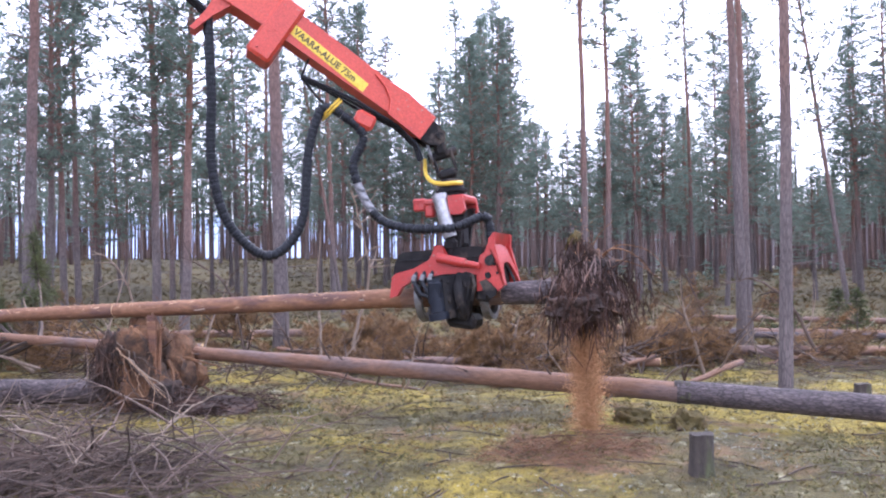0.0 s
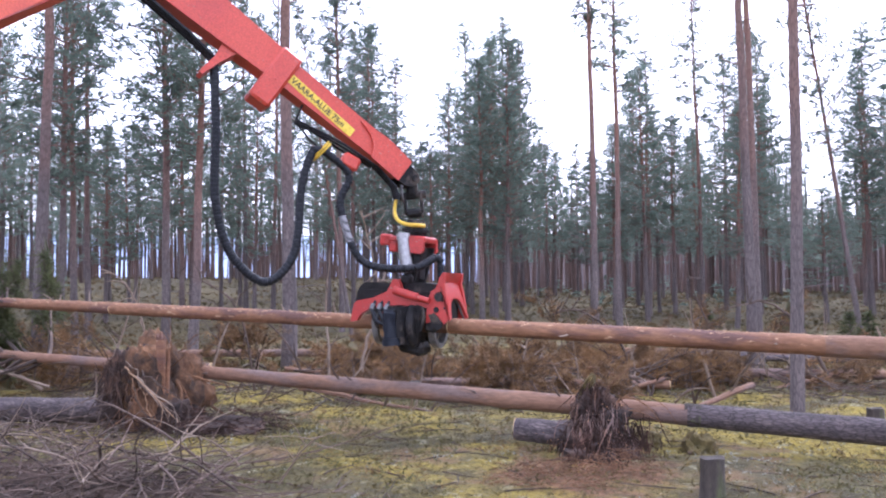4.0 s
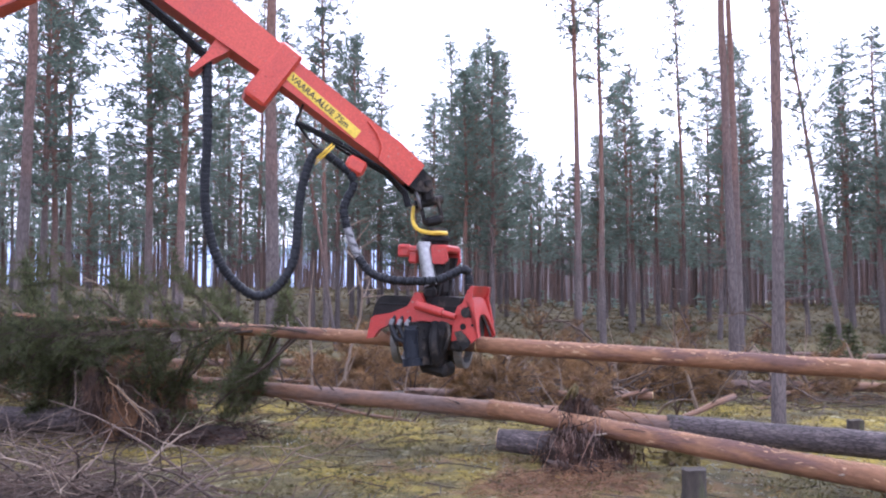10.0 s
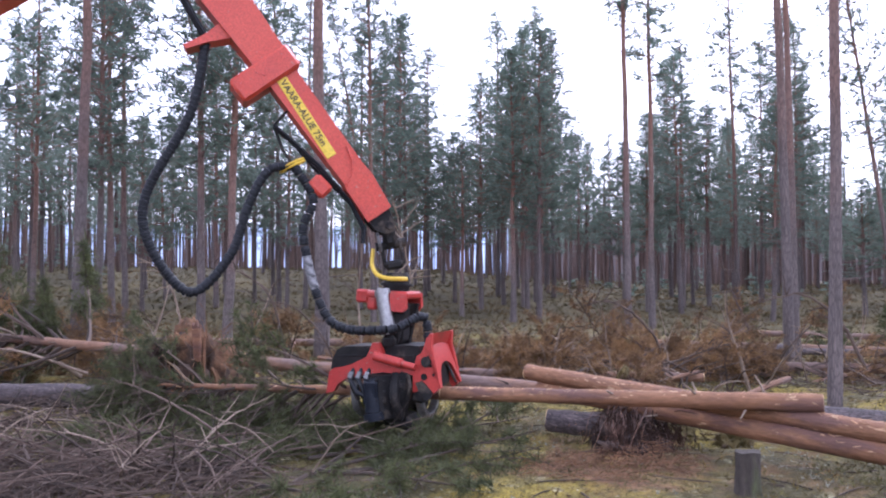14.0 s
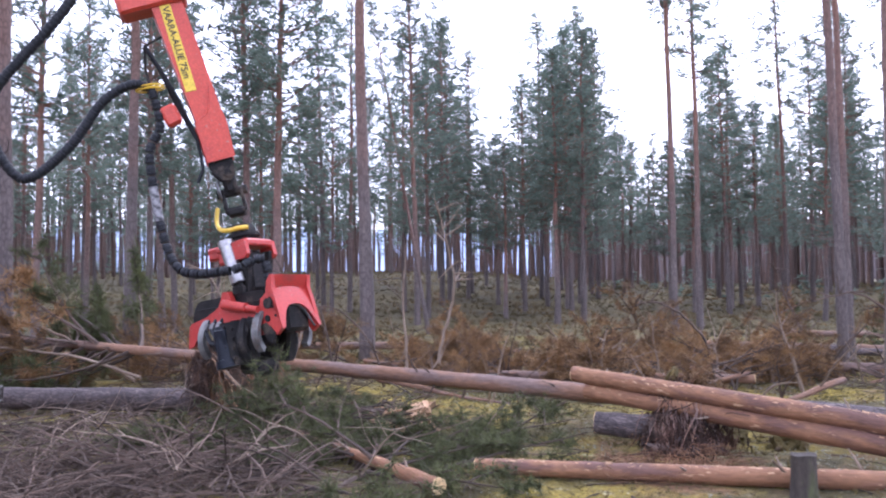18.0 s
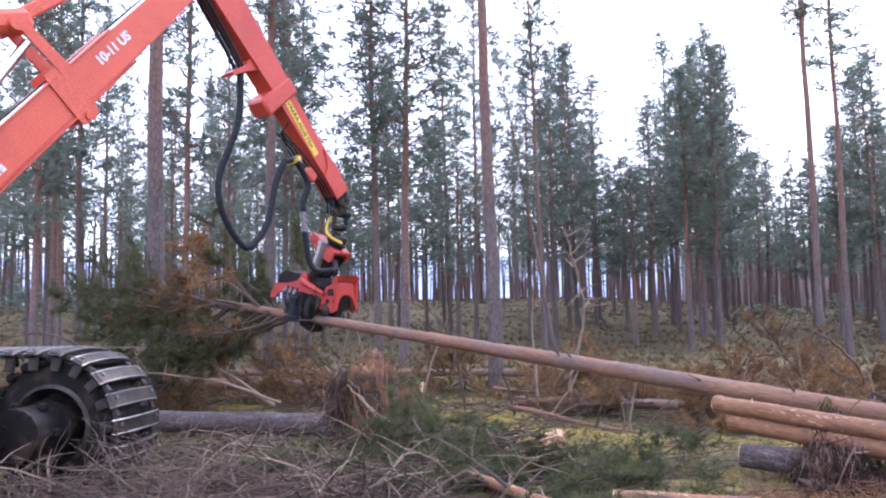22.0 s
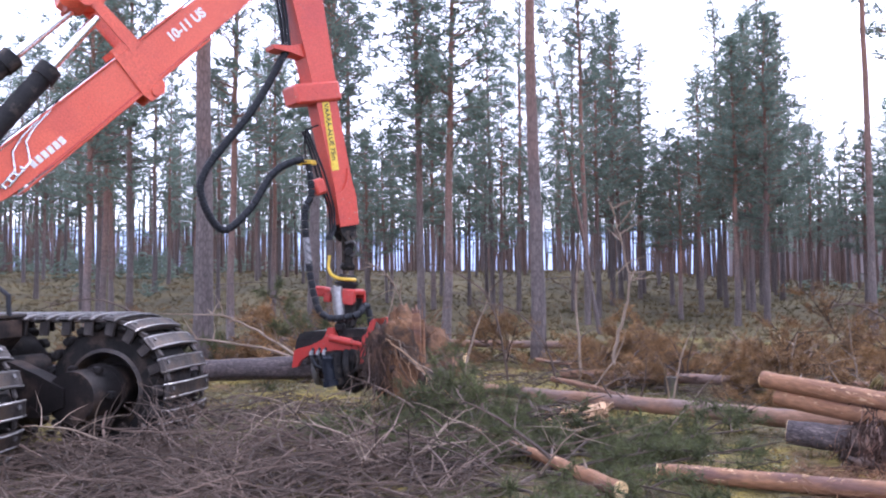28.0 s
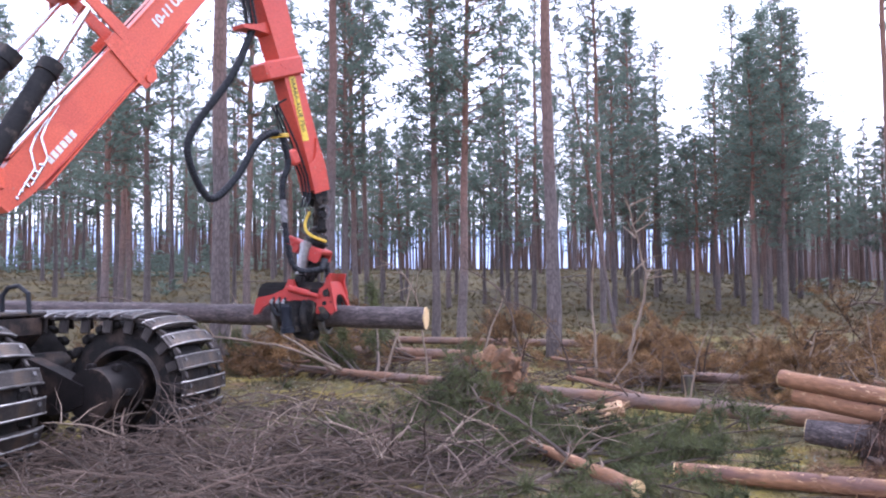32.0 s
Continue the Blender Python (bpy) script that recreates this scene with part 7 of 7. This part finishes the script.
FEED = [(0.0, 0.0), (2.15, 0.0), (2.4, 0.9), (2.6, 1.76), (2.8, 2.69), (3.0, 3.65), (3.2, 4.49), (3.4, 5.0), (3.6, 5.2), (6.3, 5.2), (6.6, 6.2), (6.8, 7.3), (7.0, 8.5), (7.2, 9.31),
        (7.4, 10.0), (7.6, 10.4), (12.35, 10.4), (12.6, 11.1), (12.8, 11.93), (13.0, 13.02), (13.2, 13.8), (13.4, 14.0), (14.8, 14.0), (15.6, 15.2), (16.2, 15.9), (32.0, 15.9)]


def feed(t):
    """Metres of the first stem that have passed the saw."""
    return float(np.interp(t, [r[0] for r in FEED], [r[1] for r in FEED]))


SAW, AXIS = 0.52, -1.20


def stem_at(t, s):
    """The first stem's cross-section s metres from its butt, in the head's grip."""
    return head_at(t) @ Matrix.Translation((SAW + feed(t) - s, 0, AXIS))


def blend(a, b, u, drop=False):
    """From pose a to pose b; falling things gather speed."""
    q = a.to_quaternion().slerp(b.to_quaternion(), u)
    p = a.translation.lerp(b.translation, u)
    if drop:
        p.z = a.translation.z + (b.translation.z - a.translation.z) * u * u
    return Matrix.LocRotScale(p, q, None)


def lie(right, left):
    """Pose of a log whose thick end is at right and whose thin end points to left."""
    a, b = Vector(right), Vector(left)
    return Matrix.Translation(a) @ (a - b).to_track_quat("X", "Z").to_matrix().to_4x4()


def times(*spans):
    """Time steps: (start, end, step) ..."""
    out = {0.0, 32.0}
    for a, b, h in spans:
        k = int(round((b - a) / h))
        out |= {round(a + (b - a) * i / k, 3) for i in range(k + 1)}
    return sorted(out)


def held_then_dropped(ob, s, cut, fall, rest, steps, turn=None):
    rows = []
    free = stem_at(cut, s)
    for t in steps:
        if t <= cut:
            rows.append((t, stem_at(t, s)))
        else:
            rows.append((t, blend(free, rest, min(1, (t - cut) / fall), True)))
    walk(ob, rows)


def curve_points(ctrl, count):
    """count poses evenly along a smooth curve through ctrl, z along the curve."""
    p = np.array([tuple(c) for c in ctrl])
    p = np.vstack([2 * p[0] - p[1], p, 2 * p[-1] - p[-2]])
    fine = []
    for i in range(1, len(p) - 2):
        for u in np.linspace(0, 1, 14, endpoint=False):
            fine.append(0.5 * (2 * p[i] + (p[i + 1] - p[i - 1]) * u + (2 * p[i - 1] - 5 * p[i] + 4 * p[i + 1] - p[i + 2]) * u * u
                               + (3 * p[i] - p[i - 1] - 3 * p[i + 1] + p[i + 2]) * u**3))
    fine.append(p[-2])
    fine = np.array(fine)
    d = np.concatenate([[0], np.cumsum(np.linalg.norm(np.diff(fine, axis=0), axis=1))])
    out = []
    for i in range(count):
        s = d[-1] * (i + 0.5) / count
        q = np.array([np.interp(s, d, fine[:, k]) for k in range(3)])
        a = np.array([np.interp(s - 0.02, d, fine[:, k]) for k in range(3)])
        b = np.array([np.interp(s + 0.02, d, fine[:, k]) for k in range(3)])
        out.append(Matrix.Translation(q) @ Vector(b - a).to_track_quat("Z", "Y").to_matrix().to_4x4())
    return out


# the hose loop below the clamp for four angles of the stick: metres along and up from the clamp
LOOPS = [
    (-35, [(-1.17, 1.07), (-1.22, 0.12), (-1.22, -0.62), (-1.06, -1.2), (-0.68, -1.52), (-0.35, -1.2), (-0.26, -0.44), (-0.14, -0.04)]),
    (-52, [(-0.97, 1.40), (-1.03, 0.46), (-1.42, -0.38), (-1.36, -0.90), (-0.98, -1.33), (-0.61, -0.96), (-0.45, -0.44), (-0.26, -0.08)]),
    (-62, [(-0.60, 1.42), (-0.92, 0.82), (-1.50, 0.0), (-1.58, -0.42), (-1.22, -1.03), (-0.74, -0.68), (-0.42, -0.18), (-0.22, 0.02)]),
    (-77, [(-0.28, 1.50), (-0.78, 0.66), (-1.40, -0.18), (-1.46, -0.56), (-1.20, -0.93), (-0.84, -0.66), (-0.52, -0.18), (-0.18, 0.02)]),
]


def hose_curves(t):
    boom, stick, fold, slew = crane_at(t)
    u, near = Vector((math.cos(slew), math.sin(slew), 0)), Vector((math.sin(slew), -math.cos(slew), 0)) * 0.10
    clamp = stick @ Vector((2.95, 0, -0.45)) + near
    angles = [-a for a, _ in LOOPS]
    ctrl = []
    for k in range(8):
        x = float(np.interp(-fold, angles, [r[k][0] for _, r in LOOPS]))
        z = float(np.interp(-fold, angles, [r[k][1] for _, r in LOOPS]))
        ctrl.append(clamp + u * x + Vector((0, 0, z)))
    top = stick @ Vector((1.38, 0, -0.36))
    ctrl[0] = top + near * 0.3
    ctrl.append(clamp)
    hang = head_at(t) @ Vector((0.45, -0.30, -0.40))
    p1 = stick @ Vector((3.35, 0, -0.50)) + near
    p2 = p1 - u * 0.10 + Vector((0, 0, -0.38))
    low = min(hang.z - 0.14, p2.z - 0.2)
    p3 = p2.lerp(hang, 0.22)
    p3.z = low + 0.12
    p4 = p2.lerp(hang, 0.68)
    p4.z = low + 0.02
    p4 = p4 + near * 1.6
    down = head_at(t) @ Vector((0.50, -0.26, -0.66))
    return curve_points(ctrl, len(stick_hose_pieces)), curve_points([clamp, p1, p2, p3, p4, hang, down], len(head_hose_pieces))


def fall_cloud(ob, start, rows):
    """A puff that comes out at start and sinks to the ground."""
    first, last = rows[0][1], rows[-1][1]
    hid = Matrix.Translation((first.translation.x, first.translation.y, -1.5))
    out = [(0.0, hid)] if start > 0 else []
    if start > 0:
        out += [(start - 0.067, hid)]
    out += [(start + t, m) for t, m in rows]
    out.append((32.0, last))
    walk(ob, out)


def motions():
    base = Matrix.Translation(-MACHINE)
    crane_steps = times((0, 3.5, 0.25), (3.5, 5.5, 0.5), (5.5, 14.5, 0.25), (14.5, 16.5, 0.5), (16.5, 25.5, 0.25), (25.5, 27.5, 0.5), (27.5, 32, 0.25))
    rows_boom, rows_stick, rows_link, rows_bar = [], [], [], []
    hoses = [[] for _ in stick_hose_pieces], [[] for _ in head_hose_pieces]
    off = Matrix.Translation(-PIVOT)
    bar = [o for o in harvester.children if o.name.startswith("link_bar")][0]
    for t in crane_steps:
        boom, stick, fold, slew = crane_at(t)
        rows_boom.append((t, base @ boom))
        rows_stick.append((t, base @ stick))
        tip = stick @ Vector((4.03, 0, -0.02))
        top = rotator_at(t).translation
        rows_link.append((t, base @ Matrix.Translation(tip) @ (tip - top).to_track_quat("Z", "Y").to_matrix().to_4x4()))
        a, b = boom @ Vector((2.16, 0, 0.93)), stick @ Vector((-0.45, 0, 0.30))
        rows_bar.append((t, base @ Matrix.Translation(a) @ (b - a).to_track_quat("X", "Z").to_matrix().to_4x4()))
        for group, poses in zip(hoses, hose_curves(t)):
            for rows, m in zip(group, poses):
                rows.append((t, off @ m))
    walk(boom_part, rows_boom)
    walk(stick_part, rows_stick)
    walk(link_part, rows_link)
    walk(bar, rows_bar)
    for pieces, group in zip((stick_hose_pieces, head_hose_pieces), hoses):
        for piece, rows in zip(pieces, group):
            walk(piece, rows)
    fine = times((0, 3.6, 0.1), (3.6, 5.5, 0.25), (5.5, 7.8, 0.1), (7.8, 10.3, 0.25), (10.3, 11.4, 0.1), (11.4, 12.3, 0.25), (12.3, 17.2, 0.1), (17.2, 32, 0.25))
    walk(head, [(t, head_at(t)) for t in fine])
    for o in head.children:
        if o.name.split(".")[0] in ("rotator", "rotator_hose", "tilt_bracket", "tilt_cylinder", "tilt_body", "tilt_arm"):
            walk(o, [(t, head_at(t).inverted() @ rotator_at(t)) for t in fine])
    grip = [(0, 0), (16.6, 0), (16.9, 1), (20.3, 1), (21.2, 0.15), (22.6, 0.15), (22.9, 1), (25.2, 1), (27.2, 0), (32, 0)]
    for ob, s in head_knives:
        walk(ob, [(t, pose(0, 0, -0.95, s * 46 * g, 0, 0)) for t, g in grip])

    # first stem: root stub, three logs, top
    rest_root = pose(0.66, 8.64, 0.22, 0, 3, -16)
    rows = [(t, stem_at(t, 0.0)) for t in fine if t <= 1.05]
    free = stem_at(1.05, 0.0)
    land = pose(0.76, 8.6, 0.32, -30, 25, -20)
    rows += [(1.2, blend(free, land, 0.35, True)), (1.35, blend(free, land, 0.72, True)), (1.5, land), (1.75, pose(0.70, 8.62, 0.22, -12, -16, -18)), (2.1, rest_root), (32.0, rest_root)]
    walk(root_stub, rows)
    held_then_dropped(log_first, 0.0, 5.5, 0.42, lie((4.72, 5.85, 0.12), (0.66, 8.98, 0.50)), fine)
    held_then_dropped(log_second, 5.2, 10.62, 0.38, lie((4.6, 5.95, 0.30), (0.56, 9.03, 0.67)), fine)
    held_then_dropped(log_third, 10.4, 14.45, 0.5, lie((3.05, 6.62, 0.10), (-0.52, 7.10, 0.10)), fine)
    held_then_dropped(top_piece, 14.0, 16.56, 0.5, lie((-0.75, 6.3, 0.12), (-3.55, 9.95, 0.08)), fine)
    rr = random.Random(33)
    for i, ob in enumerate(stripped):
        s = 12.4 + 3.0 * i / len(stripped)
        a, back = rr.gauss(180, 80), rr.uniform(110, 145)
        grow = pose(0, 0, 0, a, 0, 0) @ pose(0, 0, 0, 0, -back, 0)
        gone = next((t for t in np.arange(7, 18, 0.05) if feed(t) > s - 1.35), 16.0)
        x, y = (rr.gauss(-1.55, 0.6), rr.gauss(7.9, 0.75)) if i > 7 else (rr.gauss(-2.9, 0.45), rr.gauss(8.6, 0.45))
        rest = pose(x, y, rise(x, y) + rr.uniform(0.03, 0.09), rr.uniform(-20, 20), rr.uniform(0, 8), rr.uniform(0, 360))
        free = stem_at(gone, s) @ grow
        rows = [(t, stem_at(t, s) @ grow if t <= gone else blend(free, rest, min(1, (t - gone) / 0.5), True)) for t in fine]
        walk(ob, rows)
    pile = pose(-1.45, 8.7, 0.12)
    walk(wood_chips, [(0.0, pose(-1.45, 8.7, -0.6)), (15.0, pose(-1.45, 8.7, -0.6)), (15.6, pile), (32.0, pile)])

    # long fallen stem, lifted once and let go
    butt = (5.3, 7.72, 0.20)
    rest_a, rest_b = lie(butt, (-4.56, 11.2, 0.70)), lie(butt, (-3.3, 11.45, 0.17))
    up_a, up_b = lie((5.3, 7.72, 0.12), (-4.9, 11.6, 1.60)), lie((5.3, 7.72, 0.12), (-4.9, 11.6, 1.45))
    walk(long_stem, [(0.0, rest_a), (21.3, rest_a), (21.7, blend(rest_a, up_a, 0.7)), (22.0, up_a), (22.3, up_a), (22.6, up_b), (22.75, blend(up_b, rest_b, 0.4)), (22.95, rest_b), (32.0, rest_b)])

    # thick stem and its root plate
    grip_at = Matrix.Translation((0.55, 0, AXIS - 0.02))
    rest_log = lie((-4.25, 10.37, 0.20), (-7.0, 10.57, 0.20))
    raised = rest_log @ Matrix.Translation((0.05, 0, 0.22))
    rows_log, rows_root = [(0.0, rest_log), (26.2, rest_log)], [(0.0, raised), (26.2, raised)]
    rest_root = pose(-3.36, 10.0, 0.56, 40, 50, 20)
    cut = 30.12
    for t in times((27.2, 32, 0.1)):
        if t < 27:
            continue
        out = float(np.interp(t, [31.2, 31.5, 31.75, 32.0], [0, 0.10, 0.52, 1.36]))
        held = head_at(t) @ grip_at
        rows_log.append((t, held @ Matrix.Translation((out, 0, 0.02 * min(1, max(0, t - 31.0))))))
        rows_root.append((t, held if t <= cut else blend(head_at(cut) @ grip_at, rest_root, min(1, (t - cut) / 0.5), True)))
    walk(thick_log, rows_log)
    walk(root_big, rows_root)

    # sand and sawdust
    sand = dust_cloud("orange sand trickling from a lifted root plate", SAND, 26000, 0.011, 1, (0.085, 0.08, 0.46))
    walk(sand, [(0.0, pose(1.45, 8.2, 0.58)), (0.5, pose(1.45, 8.2, 0.5)), (1.0, pose(1.45, 8.2, 0.0)), (1.4, pose(1.5, 8.2, -1.2)), (32.0, pose(1.5, 8.2, -1.2))])
    for k, (start, x, y, z, mat, shape) in enumerate(((0.7, 0.62, 8.5, 1.1, SAND, (0.15, 0.2, 0.26)), (1.2, 0.75, 8.4, 1.3, SAND, (0.3, 0.25, 0.3)),
                                                      (1.5, 1.3, 7.95, 0.55, SAND, (0.2, 0.16, 0.22)),
                                                      (5.5, 0.55, 8.75, 1.3, CHIPS, (0.14, 0.14, 0.28)), (5.8, 0.7, 8.7, 1.2, CHIPS, (0.2, 0.16, 0.3)),
                                                      (10.5, 0.25, 8.6, 1.0, CHIPS, (0.1, 0.1, 0.2)), (10.9, 0.6, 8.6, 1.2, CHIPS, (0.25, 0.2, 0.25)),
                                                      (14.2, -0.2, 8.4, 0.55, CHIPS, (0.14, 0.12, 0.12)),
                                                      (29.8, -3.8, 10.2, 1.5, SAND, (0.35, 0.3, 0.35)), (30.3, -3.0, 10.6, 1.0, SAND, (0.5, 0.4, 0.35)), (30.75, -2.1, 10.8, 0.95, SAND, (0.3, 0.3, 0.2)))):
        ob = dust_cloud("fine pale sawdust hanging in the air", mat, 10000, 0.0048 if mat is CHIPS else 0.0075, 20 + k, [1.5 * c for c in shape])
        fall_cloud(ob, start, [(0.0, pose(x, y, z)), (0.5, pose(x + 0.1, y, z - 0.25)), (1.2, pose(x + 0.25, y, max(0.2, z - 0.8))), (1.9, pose(x + 0.4, y, -0.9))])


motions()
